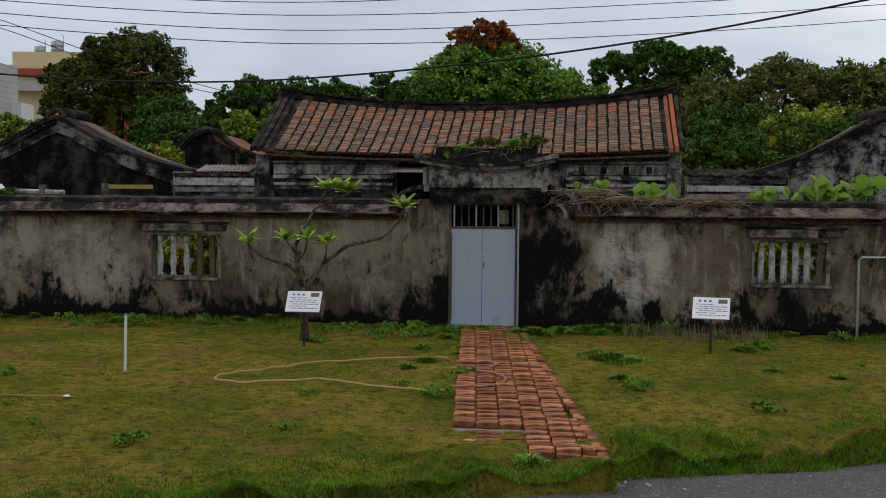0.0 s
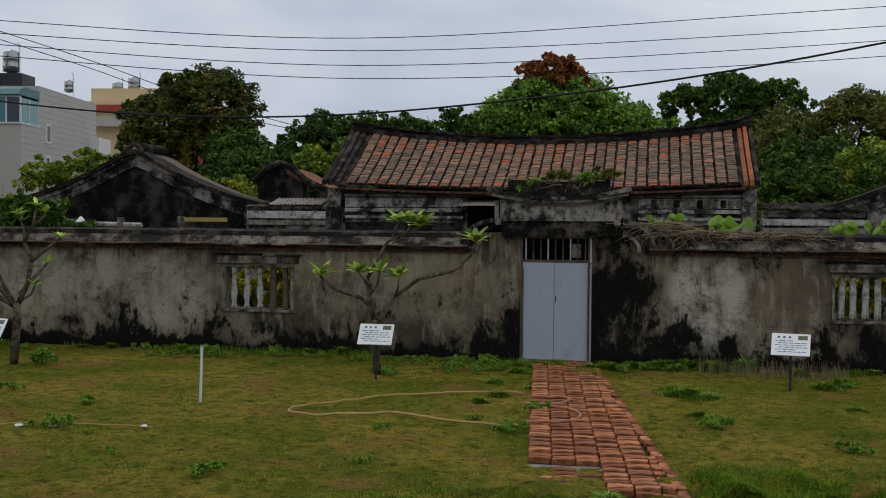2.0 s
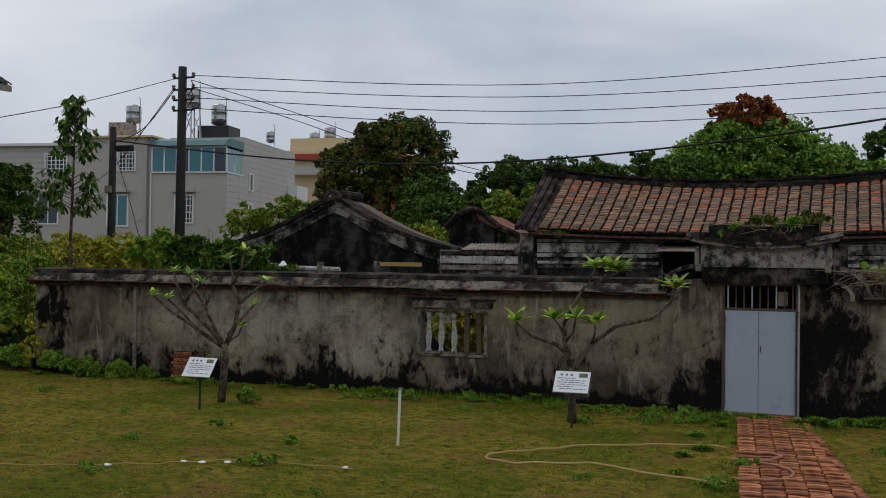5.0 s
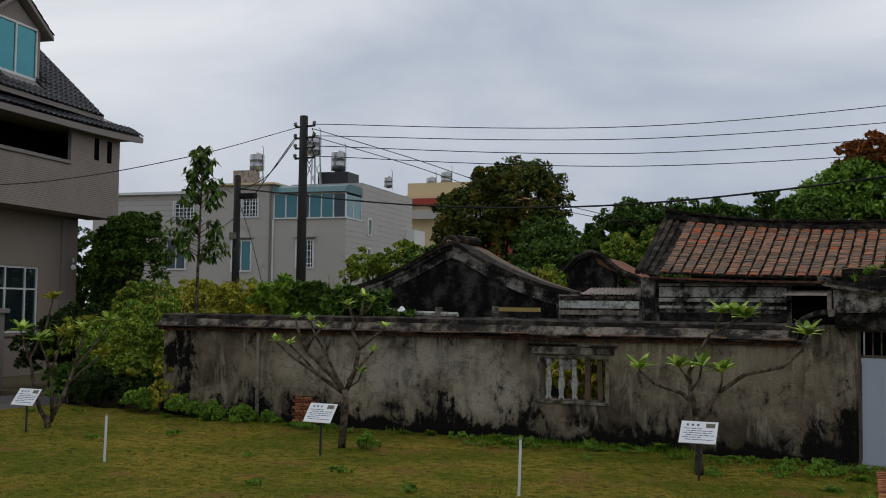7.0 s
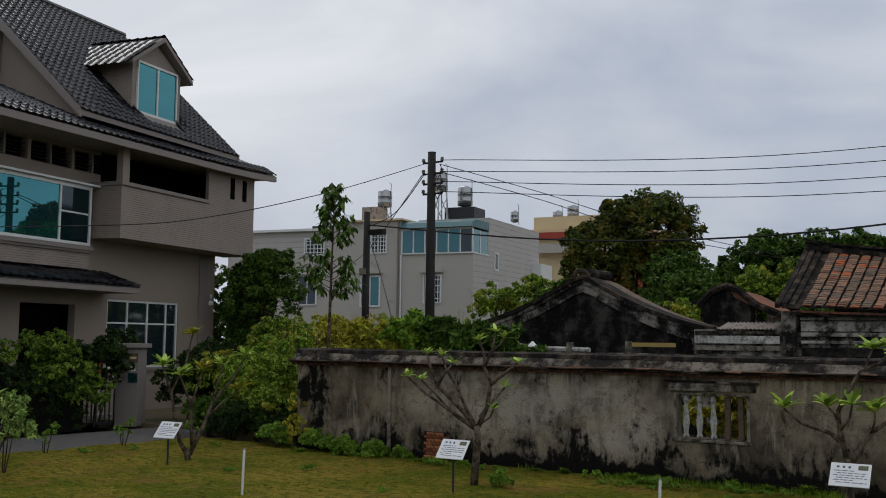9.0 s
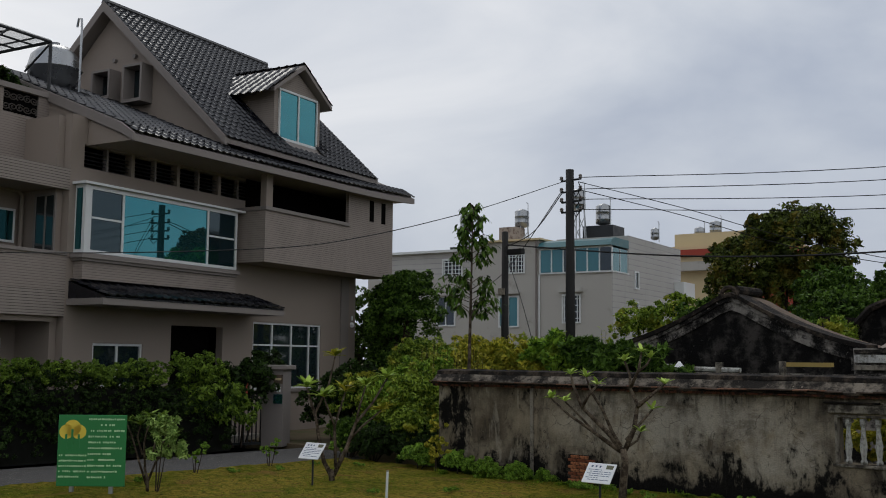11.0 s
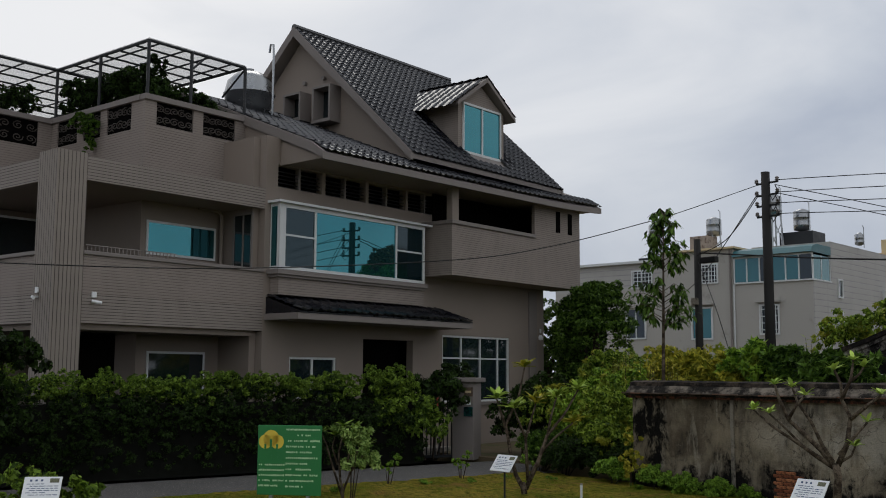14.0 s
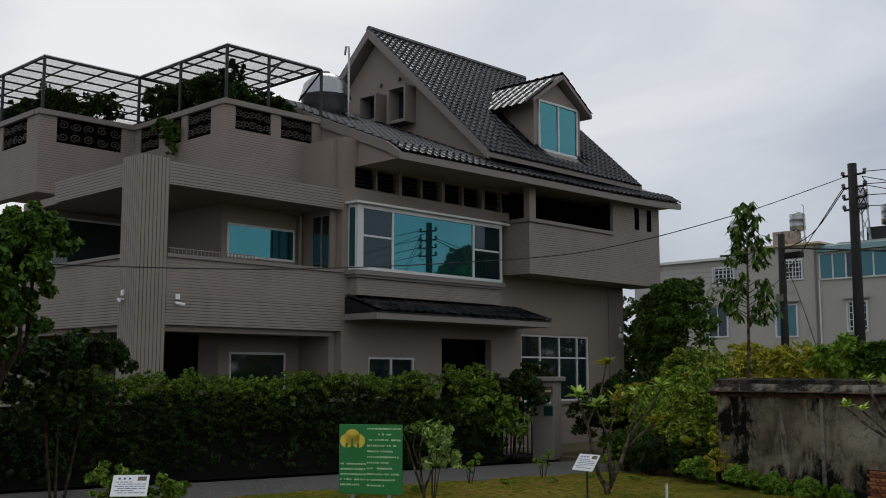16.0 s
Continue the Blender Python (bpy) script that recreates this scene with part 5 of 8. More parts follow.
# roofs
PKW, PKZ, GU, RU, FW, FZ = -3.77, 13.14, 4.3, 11.95, 1.28, 8.42
gab = prism([(PKW * 2 - 1.0, 8.3), (0.95, 8.3), (PKW, PKZ - 0.25)], GU + 0.25, GU + 0.45, "y")
part("gable_wall", gab, "taupe", house, "taupe gable wall with two small windows")
part("gable_wall", prism([(PKW * 2 - 1.0, 8.3), (0.95, 8.3), (PKW, PKZ - 0.25)], RU - 0.5, RU - 0.3, "y"), "taupe", house)
for w, z0, z1 in ((-2.40, 9.86, 11.02), (-3.74, 10.08, 11.0)):
    hood = new("gable_window")
    hood.parent = house
    hood["label"] = "small window in a deep boxed hood"
    f0, f1 = GU - 0.22, GU + 0.248
    part("hood_board", boxes((w - 0.40, w - 0.33, f0, f1, z0, z1), (w + 0.33, w + 0.40, f0, f1, z0, z1), (w - 0.329, w + 0.329, f0, f1, z1 - 0.07, z1), (w - 0.329, w + 0.329, f0, f1, z0, z0 + 0.10)), "trimgrey", hood, "grey boxed hood")
    part("pane", boxes((w - 0.329, w + 0.329, f1 - 0.03, f1 - 0.01, z0 + 0.101, z1 - 0.071)), "night", hood)
    part("mullion", boxes((w - 0.02, w + 0.03, f1 - 0.05, f1 - 0.031, z0 + 0.101, z1 - 0.071)), "trimgrey", hood)
for w, z in ((-2.73, 11.40), (-3.59, 11.38)):
    part("vent", tube(bmesh.new(), [(w, GU + 0.15, z), (w, GU + 0.26, z)], 0.07, 10), "trimgrey", house)
upper = part("roof", prism([(FW, FZ - 0.14), (FW, FZ), (PKW, PKZ), (2 * PKW - FW, FZ), (2 * PKW - FW, FZ - 0.14), (PKW, PKZ - 0.16)], GU - 0.12, RU, "y"), "trimgrey", house, "steep gabled upper roof")


def eave_line(u):
    """Height of the skirt roof's lower edge: level, lifting a little towards its far end."""
    return 7.80 + 0.010 * max(0.0, u) + 0.10 * max(0.0, (u - 10.5) / 3.35) ** 2


def skirt_at(w, u):
    return eave_line(u) + (0.64 * (1.64 - w) if w > 1.2 else 0.282 + 0.405 * (1.2 - w))


SK0, SK1 = 0.42, 13.88
bm = bmesh.new()
rings = []
for k in range(28):
    u = SK0 + (SK1 - SK0) * k / 27
    back_w = -4.6 if u < 4.6 else -0.4
    ring = [(1.64, skirt_at(1.64, u) - 0.03), (1.2, skirt_at(1.2, u) - 0.03), (back_w, skirt_at(back_w, u) - 0.03), (back_w, skirt_at(back_w, u) - 0.20), (1.2, skirt_at(1.2, u) - 0.26), (1.60, skirt_at(1.64, u) - 0.12)]
    rings.append([bm.verts.new((w, u, z)) for w, z in ring])
for a, b in zip(rings, rings[1:]):
    for j in range(6):
        bm.faces.new((a[j], a[(j + 1) % 6], b[(j + 1) % 6], b[j]))
bm.faces.new(rings[0])
bm.faces.new(rings[-1][::-1])
bmesh.ops.recalc_face_normals(bm, faces=bm.faces[:])
skirt = part("roof", bm, "trimgrey", house, "long low skirt roof over the upper floor")


def eave_run(name, w0, w1, lo, hi, material, label):
    """A board that follows the skirt roof's lower edge."""
    bm = bmesh.new()
    rings = []
    for k in range(24):
        u = SK0 - 0.02 + (SK1 - SK0 + 0.04) * k / 23
        z = eave_line(u)
        rings.append([bm.verts.new(p) for p in ((w0, u, z + lo), (w1, u, z + lo), (w1, u, z + hi), (w0, u, z + hi))])
    for a, b in zip(rings, rings[1:]):
        for j in range(4):
            bm.faces.new((a[j], a[(j + 1) % 4], b[(j + 1) % 4], b[j]))
    bm.faces.new(rings[0])
    bm.faces.new(rings[-1][::-1])
    bmesh.ops.recalc_face_normals(bm, faces=bm.faces[:])
    return part(name, bm, material, skirt, label)


eave_run("fascia", 1.56, 1.66, -0.22, -0.035, "trimgrey", "grey fascia board")
eave_run("soffit", 0.002, 1.559, -0.15, -0.12, "taupe", "flat soffit under the eave")
part("rake", prism([(1.66, 7.60), (1.66, 7.80), (1.2, skirt_at(1.2, SK0) + 0.02), (-4.6, skirt_at(-4.6, SK0) + 0.02), (-4.6, skirt_at(-4.6, SK0) - 0.24), (1.2, skirt_at(1.2, SK0) - 0.25)], SK0 - 0.10, SK0 - 0.024, "y"), "trimgrey", skirt, "grey board closing the skirt roof's end")
part("block_wall", prism([(-4.5, 7.6), (1.54, 7.62), (1.54, 7.72), (1.2, skirt_at(1.2, SK0) - 0.24), (-4.5, skirt_at(-4.5, SK0) - 0.21)], SK0 - 0.018, SK0 + 0.02, "y"), "taupe", house, "taupe panel closing the end of the skirt roof")
part("ridge_tile", tube(bmesh.new(), [(PKW, GU - 0.16, PKZ + 0.04), (PKW, RU + 0.05, PKZ + 0.04)], 0.12, 8), "slate", upper, "slate ridge capping")
for u in (GU - 0.14, RU + 0.02):
    part("rake", prism([(FW + 0.02, FZ - 0.20), (FW + 0.02, FZ + 0.05), (PKW, PKZ + 0.06), (PKW, PKZ - 0.26)], u - 0.05, u + 0.05, "y"), "trimgrey", upper, "grey rake board")
    part("rake", prism([(2 * PKW - FW, FZ - 0.20), (2 * PKW - FW, FZ + 0.05), (PKW, PKZ + 0.06), (PKW, PKZ - 0.26)], u - 0.05, u + 0.05, "y"), "trimgrey", upper, "grey rake board")

# dormer
DU0, DU1, DW = 7.22, 9.62, 0.52
dorm = new("dormer")
dorm.parent = house
dorm["label"] = "gabled dormer with a two-pane aqua window"
dc = (DU0 + DU1) / 2
part("dormer_wall", prism([(DU0, 8.9), (DU1, 8.9), (DU1, 10.68), (dc, 11.38), (DU0, 10.68)], -2.6, DW, "x"), "course", dorm)
part("dormer_roof", prism([(DU0 - 0.33, 10.48), (dc, 11.52), (DU1 + 0.33, 10.48), (DU1 + 0.33, 10.60), (dc, 11.66), (DU0 - 0.33, 10.60)], -3.4, DW + 0.26, "x"), "trimgrey", dorm, "dormer roof with grey barge boards")
for nm, a in (("window_frame", (DW + 0.002, DW + 0.06, DU0 + 0.2, DU1 - 0.2, 9.08, 9.16)), ("window_frame", (DW + 0.002, DW + 0.06, DU0 + 0.2, DU1 - 0.2, 10.65, 10.72)), ("window_frame", (DW + 0.002, DW + 0.06, DU0 + 0.2, DU0 + 0.25, 9.161, 10.649)), ("window_frame", (DW + 0.002, DW + 0.06, DU1 - 0.25, DU1 - 0.2, 9.161, 10.649)), ("mullion", (DW + 0.002, DW + 0.055, dc - 0.03, dc + 0.03, 9.161, 10.649))):
    part(nm, boxes(a), "frame", dorm)
for a, b in ((DU0 + 0.251, dc - 0.031), (dc + 0.031, DU1 - 0.251)):
    part("pane", boxes((DW + 0.003, DW + 0.02, a, b, 9.161, 10.649)), "aqua", dorm)

# water tank on the terrace
tank = thing("water_tank", (-24.3 - 3.9 * 0.974 - 2.5 * 0.228, 12.7 - 3.9 * 0.228 + 2.5 * 0.974, 8.9), 0, "round stainless steel roof water tank on a stand", "water tank")
part("tank_body", lathe([(0.05, 1.00), (0.42, 1.06), (0.68, 1.33), (0.77, 1.70), (0.80, 1.72), (0.77, 1.74), (0.68, 2.12), (0.42, 2.38), (0.12, 2.46), (0.12, 2.54), (0.03, 2.56)], 24), "stainless", tank, smooth=True)
for i in range(4):
    a = i * math.pi / 2 + 0.4
    part("leg", tube(bmesh.new(), [(0.65 * math.cos(a), 0.65 * math.sin(a), 0), (0.6 * math.cos(a), 0.6 * math.sin(a), 1.25)], 0.03, 6), "iron", tank)
part("overflow_pipe", tube(bmesh.new(), [(0.95, 0.3, 0.0), (0.95, 0.3, 2.9), (0.92, 0.3, 3.15), (0.75, 0.3, 3.2), (0.68, 0.3, 2.95)], 0.035, 6), "stainless", tank)
hp("terrace_floor", "concrete", (-7.9, -1.73, -2.57, 0.2, 6.905, 8.2), label="roof terrace floor")
hp("stair_head", "taupe", (-7.9, -2.0, 0.25, 4.1, 6.905, 8.90), label="flat roof behind the terrace")

# ---- far buildings ----
def far_window(th, face, a0, a1, z0, z1, glass_m="night", cuts=2, grille=False, off=0.02, name="window"):
    """A framed window on a wall of a far building. face: 'front' (y = 0, along -x) or 'side' (x = 0, along y)."""
    def bx(p0, p1, q0, q1, d0, d1):
        return (p0, p1, -d1, -d0, q0, q1) if face == "front" else (d0, d1, p0, p1, q0, q1)
    win = new(name)
    win.parent = th
    f = 0.09
    part("window_frame", boxes(bx(a0, a1, z0 - f, z0, 0.002, off + 0.06), bx(a0, a1, z1, z1 + f, 0.002, off + 0.06), bx(a0 - f, a0, z0 - f, z1 + f, 0.002, off + 0.06), bx(a1, a1 + f, z0 - f, z1 + f, 0.002, off + 0.06)), "frame", win)
    for i in range(cuts):
        p0, p1 = a0 + (a1 - a0) * i / cuts, a0 + (a1 - a0) * (i + 1) / cuts
        part("pane", boxes(bx(p0 + 0.03, p1 - 0.03, z0, z1, 0.003, off)), glass_m, win)
        if i:
            part("mullion", boxes(bx(p0 - 0.03, p0 + 0.03, z0, z1, 0.003, off + 0.05)), "frame", win)
    if grille:
        for i in range(5):
            p = a0 + (a1 - a0) * (i + 0.5) / 5
            part("grille_bar", boxes(bx(p - 0.02, p + 0.02, z0, z1, off + 0.07, off + 0.1)), "frame", win)
        for i in range(4):
            z = z0 + (z1 - z0) * (i + 0.5) / 4
            part("grille_bar", boxes(bx(a0, a1, z - 0.02, z + 0.02, off + 0.071, off + 0.099)), "frame", win)
    return win


row = thing("grey_building", (-32.7, 49.8, 0), 10.6, "pale grey tiled building with a glazed corner balcony", "building")
part("wall", boxes((-17.0, 0.0, 0.0, 13.0, -0.2, 7.30)), "bwall2", row, "pale grey rendered front")
part("side_wall", boxes((0.002, 0.06, 0.0, 13.0, -0.2, 7.30), (0.002, 0.06, 2.4, 11.5, 7.301, 9.62)), "bwall", row, "side wall in long pale tiles")
part("upper_wall", boxes((-4.6, 0.0, 2.4, 11.5, 7.301, 9.62), (-9.2, -4.601, 0.0, 9.0, 7.301, 9.35)), "bwall2", row, "set-back top storey")
part("clad_wall", boxes((-17.0, -9.202, 0.0, 9.0, 7.301, 8.9)), "bwall", row, "top storey clad in ribbed sheet")
part("roof_edge", boxes((-17.3, -9.2, -0.3, 9.2, 8.901, 9.05)), "frame", row, "pale sheet roof edge")
part("roof_edge", boxes((-9.18, -4.4, -0.25, 9.1, 9.351, 9.46)), "cream", row, "ochre roof edge")
part("slab_edge", boxes((-4.5, 0.10, -0.12, 2.39, 7.301, 7.38)), "frame", row, "white balcony slab edge")
tagged(part("glazing_frame", boxes((-4.5, 0.04, -0.08, 0.0, 8.72, 8.82), *[(-4.5 + i * 0.756 - 0.04, -4.5 + i * 0.756 + 0.04, -0.08, 0.0, 7.381, 8.72) for i in range(7)], (-0.04, 0.04, 2.3, 2.38, 7.381, 8.72), (-0.04, 0.04, 1.1, 1.18, 7.381, 8.72)), "frame", row, "white glazing bars"), kind="stuff")
for i in range(6):
    part("pane", boxes((-4.46 + i * 0.756, -3.784 + i * 0.756, -0.05, -0.03, 7.40, 8.715)), "teal" if i in (0, 1, 3, 4) else "night", row, "aqua balcony pane")
for i in range(2):
    part("pane", boxes((0.0, 0.02, 0.05 + i * 1.17, 1.09 + i * 1.17, 7.40, 8.715)), "teal", row, "teal balcony pane")
part("awning", prism([(-0.4, 8.83), (-0.1, 9.15), (0.4, 9.30), (2.39, 9.30), (2.39, 8.83)], -4.5, 0.08, "x"), "awning", row, "curved teal awning over the balcony")
far_window(row, "front", -3.0, -2.0, 4.5, 6.0, "night", 2, True)
far_window(row, "front", -7.2, -6.0, 4.3, 6.0, "teal", 2)
far_window(row, "front", -11.6, -10.4, 4.4, 6.1, "night", 2)
far_window(row, "front", -6.6, -5.6, 7.5, 8.5, "night", 2, True)
far_window(row, "front", -11.2, -9.9, 7.45, 8.4, "night", 2, True)
far_window(row, "front", -15.4, -14.2, 4.4, 6.0, "night", 2)
for a, z0, z1 in ((3.3, 6.6, 7.5), (3.2, 4.9, 5.7), (5.6, 3.4, 5.3)):
    far_window(row, "side", a, a + (0.5 if z0 > 4 else 1.0), z0, z1, "night", 1 if z0 > 4 else 2, z0 < 4, off=0.08)
part("window_box", boxes((0.062, 0.7, 10.2, 12.4, 6.2, 7.4)), "frame", row, "projecting side window box")
part("drain_pipe", tube(bmesh.new(), [(-4.75, -0.08, 0), (-4.75, -0.08, 9.3)], 0.06, 6), "trimgrey", row)
part("drain_pipe", tube(bmesh.new(), [(-4.55, -0.06, 0), (-4.55, -0.06, 7.3)], 0.05, 6), "frame", row)
for a, b in ((-7.4, -5.8), (-3.2, -1.8), (-11.8, -10.2)):
    part("window_hood", boxes((a, b, -0.35, -0.002, 6.2, 6.28)), "bwall2", row)
part("roof_box", boxes((-3.4, -1.4, 3.6, 5.4, 9.621, 10.5)), "iron", row, "dark base on the roof")

back = thing("ochre_building", (-38.4, 72.5, 0), 8, "ochre building with a red tiled parapet and roof tanks", "building")
part("wall", boxes((-5, 6.0, 0, 8, -0.2, 11.2)), "cream", back)
part("roof_edge", boxes((-5.2, 6.3, -0.4, 8.2, 10.4, 10.9)), "brickred", back, "red tiled parapet")
part("balcony", boxes((-3.0, 6.3, -1.0, -0.41, 9.2, 9.9)), "bwall2", back)
part("upper_room", boxes((-3.5, 3.0, 1.0, 6.0, 11.201, 12.3)), "cream", back)
part("wall", boxes((2.5, 6.4, -1.2, -0.02, -0.2, 8.6)), "brickred", back, "red lower wall")
low_house = thing("far_house", (-13.6, 66.5, 0), 5, "far low house with a dark sheet roof", "house")
part("wall", boxes((-2.6, 2.2, 0, 5, -0.2, 7.6)), "bwall2", low_house)
part("roof", prism([(-3.0, 7.55), (2.6, 7.55), (2.4, 8.0), (-2.6, 8.25)], -0.4, 5.4, "y"), "slate", low_house)


def roof_tank(at, r, h, legs, label="stainless steel roof water tank"):
    th = thing("water_tank", at, 0, label, "water tank", "roof water tanks")
    part("tank_body", lathe([(r * 0.4, legs), (r, legs + 0.08), (r, legs + h * 0.25), (r * 1.03, legs + h * 0.27), (r, legs + h * 0.3), (r, legs + h * 0.6), (r * 1.03, legs + h * 0.62), (r, legs + h * 0.65), (r, legs + h * 0.9), (r * 0.5, legs + h), (0.1, legs + h + 0.05)], 16), "stainless", th, smooth=True)
    if legs > 0.3:
        for i in range(4):
            a = i * math.pi / 2 + 0.4
            part("leg", tube(bmesh.new(), [(r * 1.1 * math.cos(a), r * 1.1 * math.sin(a), 0), (r * 0.8 * math.cos(a), r * 0.8 * math.sin(a), legs + 0.06)], 0.05, 5), "steel", th)
            b = a + math.pi / 2
            part("brace", tube(bmesh.new(), [(r * 1.05 * math.cos(a), r * 1.05 * math.sin(a), legs * 0.2), (r * 0.9 * math.cos(b), r * 0.9 * math.sin(b), legs * 0.8)], 0.03, 5), "steel", th)
    part("pipe", tube(bmesh.new(), [(r * 1.05, 0, 0), (r * 1.05, 0, legs + h + 0.35), (r * 0.8, 0, legs + h + 0.45)], 0.03, 5), "steel", th)
    return th


roof_tank((-44.6, 50.9, 9.05), 0.44, 1.25, 1.45)
roof_tank((-40.8, 51.9, 9.46), 0.46, 1.15, 1.2)
roof_tank((-36.7, 52.2, 9.45), 0.48, 1.27, 2.0)
roof_tank((-35.9, 53.8, 10.5), 0.48, 1.3, 0.12)
roof_tank((-33.77, 56.3, 9.62), 0.27, 0.72, 0.15)
roof_tank((-40.5, 74.3, 11.2), 0.42, 1.0, 0.7)
roof_tank((-32.6, 76.0, 11.9), 0.64, 1.61, 0.3)
roof_tank((-40.0, 76.0, 12.3), 0.48, 1.02, 0.2)
roof_tank((-14.9, 68.5, 7.9), 0.40, 0.85, 0.2)
part("roof_box", boxes((-12.6, -8.2, 3.0, 4.5, 9.051, 9.6)), "iron", row, "dark solar heater on the roof")
part("roof_box", boxes((-8.6, -7.4, 2.4, 3.6, 9.461, 10.6)), "sheet", row, "ribbed roof cabin")

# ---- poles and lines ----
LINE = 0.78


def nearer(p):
    """Poles and lines are laid out in a wider plan and scaled by LINE towards the camera's place."""
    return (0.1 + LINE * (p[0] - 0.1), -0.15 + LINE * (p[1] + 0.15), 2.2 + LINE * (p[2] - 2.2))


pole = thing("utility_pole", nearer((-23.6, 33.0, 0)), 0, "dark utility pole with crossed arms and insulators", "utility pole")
part("shaft", cyl(bmesh.new(), 0, 0, -0.8, 9.72, 0.21, 0.16, 12), "polec", pole, smooth=True)
for z in (9.3, 8.85, 8.45, 8.05):
    part("cross_arm", tube(bmesh.new(), [(-0.42, 0.02, z), (0.55, -0.02, z)], 0.04, 6), "iron", pole)
    for x in (-0.4, 0.5):
        part("insulator", lathe([(0.05, 0), (0.09, 0.03), (0.05, 0.06), (0.08, 0.1), (0.04, 0.15)], 8), "trimgrey", pole).location = (x, 0, z + 0.04)
for i in range(3):
    part("loop_wire", tube(bmesh.new(), [(0.4, 0, 9.2 - 0.4 * i), (0.6, -0.1, 8.9 - 0.4 * i), (0.35, -0.1, 8.6 - 0.4 * i), (0.2, 0, 8.8 - 0.4 * i)], 0.018, 5), "black", pole)
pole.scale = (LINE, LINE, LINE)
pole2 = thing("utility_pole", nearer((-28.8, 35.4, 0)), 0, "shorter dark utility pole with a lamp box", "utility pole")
part("shaft", cyl(bmesh.new(), 0, 0, -0.8, 7.9, 0.19, 0.14, 12), "polec", pole2, smooth=True)
part("lamp_box", boxes((0.2, 1.0, -0.15, 0.15, 6.85, 7.1), bevel=0.03), "black", pole2)
part("meter_box", boxes((-0.15, 0.15, -0.33, -0.17, 5.1, 5.4), bevel=0.02), "render", pole2)

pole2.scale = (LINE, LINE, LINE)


def line(name, pts, r, label, sag=0.0, material="black"):
    """A slack line through points, smoothed."""
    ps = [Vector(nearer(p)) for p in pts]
    out = []
    for i in range(len(ps) - 1):
        p0, p1, p2, p3 = ps[max(i - 1, 0)], ps[i], ps[i + 1], ps[min(i + 2, len(ps) - 1)]
        for k in range(12):
            t = k / 12
            q = 0.5 * ((2 * p1) + (p2 - p0) * t + (2 * p0 - 5 * p1 + 4 * p2 - p3) * t * t + (3 * p1 - p0 - 3 * p2 + p3) * t**3)
            q.z -= sag * 4 * t * (1 - t)
            out.append(q)
    out.append(ps[-1])
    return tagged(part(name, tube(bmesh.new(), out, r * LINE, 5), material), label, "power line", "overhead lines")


for (xa, za), zm, zb in zip(((0.5, 9.36), (0.5, 8.9), (0.5, 8.5), (0.5, 8.1)), (9.23, 8.75, 8.19, 7.69), (10.89, 10.10, 9.50, 8.86)):
    line("power_line", [(-23.6 + xa, 33.0, za), (-10.4, 38.05, zm), (5.75, 44.27, zb), (24.0, 51.3, zb + 2.1)], 0.016, "thin overhead wire strung between poles")
line("power_line", [(-28.6, 35.3, 7.3), (-19.18, 34.37, 6.16), (-11.13, 33.63, 5.81), (-3.26, 32.35, 6.14), (4.26, 31.35, 6.96), (14.0, 30.0, 8.6)], 0.032, "thick black overhead cable")
line("power_line", [(-23.8, 33.0, 9.3), (-23.5, 28.3, 7.8), (-22.5, 25.02, 6.94), (-22.36, 20.96, 5.88), (-21.89, 16.9, 5.14), (-22.3, 10.0, 4.5), (-22.6, 3.0, 4.3)], 0.014, "thin overhead wire running past the house")
line("power_line", [(-24.0, 33.0, 8.8), (-26.3, 34.2, 7.6), (-28.7, 35.3, 7.2)], 0.02, "thin overhead wire between the two poles")
line("power_line", [(-24.0, 33.0, 8.9), (-30.0, 37.0, 6.4), (-38.0, 44.0, 6.0)], 0.018, "thin overhead wire reaching the far building")
for dz in (0.0, 0.3):
    line("power_line", [(-23.2, 33.0, 9.2 - dz), (-20.5, 36.0, 8.3 - dz), (-17.0, 40.0, 7.0 - dz), (-11.0, 46, 5.5)], 0.016, "thin overhead wire dropping behind the roofs")
line("stay_wire", [(-28.6, 35.2, 6.9), (-25.6, 32.6, 4.4), (-22.4, 29.8, 1.0), (-21.4, 28.9, -0.7)], 0.016, "slack stay wire of the pole")

# ---- trees behind ----
tree("broad_tree", (-17.2, 37.4, 0), 8.2, [(-1.0, 0, 5.6, 1.7, 1.6, 1.5), (0.9, 0.2, 6.4, 1.7, 1.6, 1.6), (0.0, 0, 7.1, 1.2, 1.2, 0.9), (1.9, 0, 5.5, 0.9, 1.0, 1.0), (-1.9, 0, 5.0, 0.9, 1.0, 1.0), (0.2, 0.3, 4.6, 2.0, 1.6, 1.3), (-1.6, -0.3, 6.3, 0.8, 0.8, 0.7), (1.7, 0.2, 6.9, 0.8, 0.8, 0.6)], 36000, 0.10, "leaf_dark", "broad dark green tree behind the old wing", 0.3, 11)
tree("round_tree", (-4.3, 54.2, 0), 10.5, [(-2.6, 0, 6.3, 3.1, 3, 2.1), (2.5, 0, 6.3, 3.4, 3, 2.0), (0, 0, 7.7, 3.3, 3, 2.1), (4.4, 0, 5.0, 2.4, 2, 1.9), (-4.2, 0.5, 5.0, 1.7, 2, 1.7)], 52000, 0.16, "leaf_big", "large rounded green tree with a rust-brown crown top", 0.5, 12, extra=(("leaf_rust", [(-0.3, -0.6, 9.8, 1.7, 1.5, 1.0), (0.9, -0.8, 9.3, 0.8, 0.8, 0.6), (-1.4, -0.8, 9.2, 0.7, 0.7, 0.5)], 6500),))
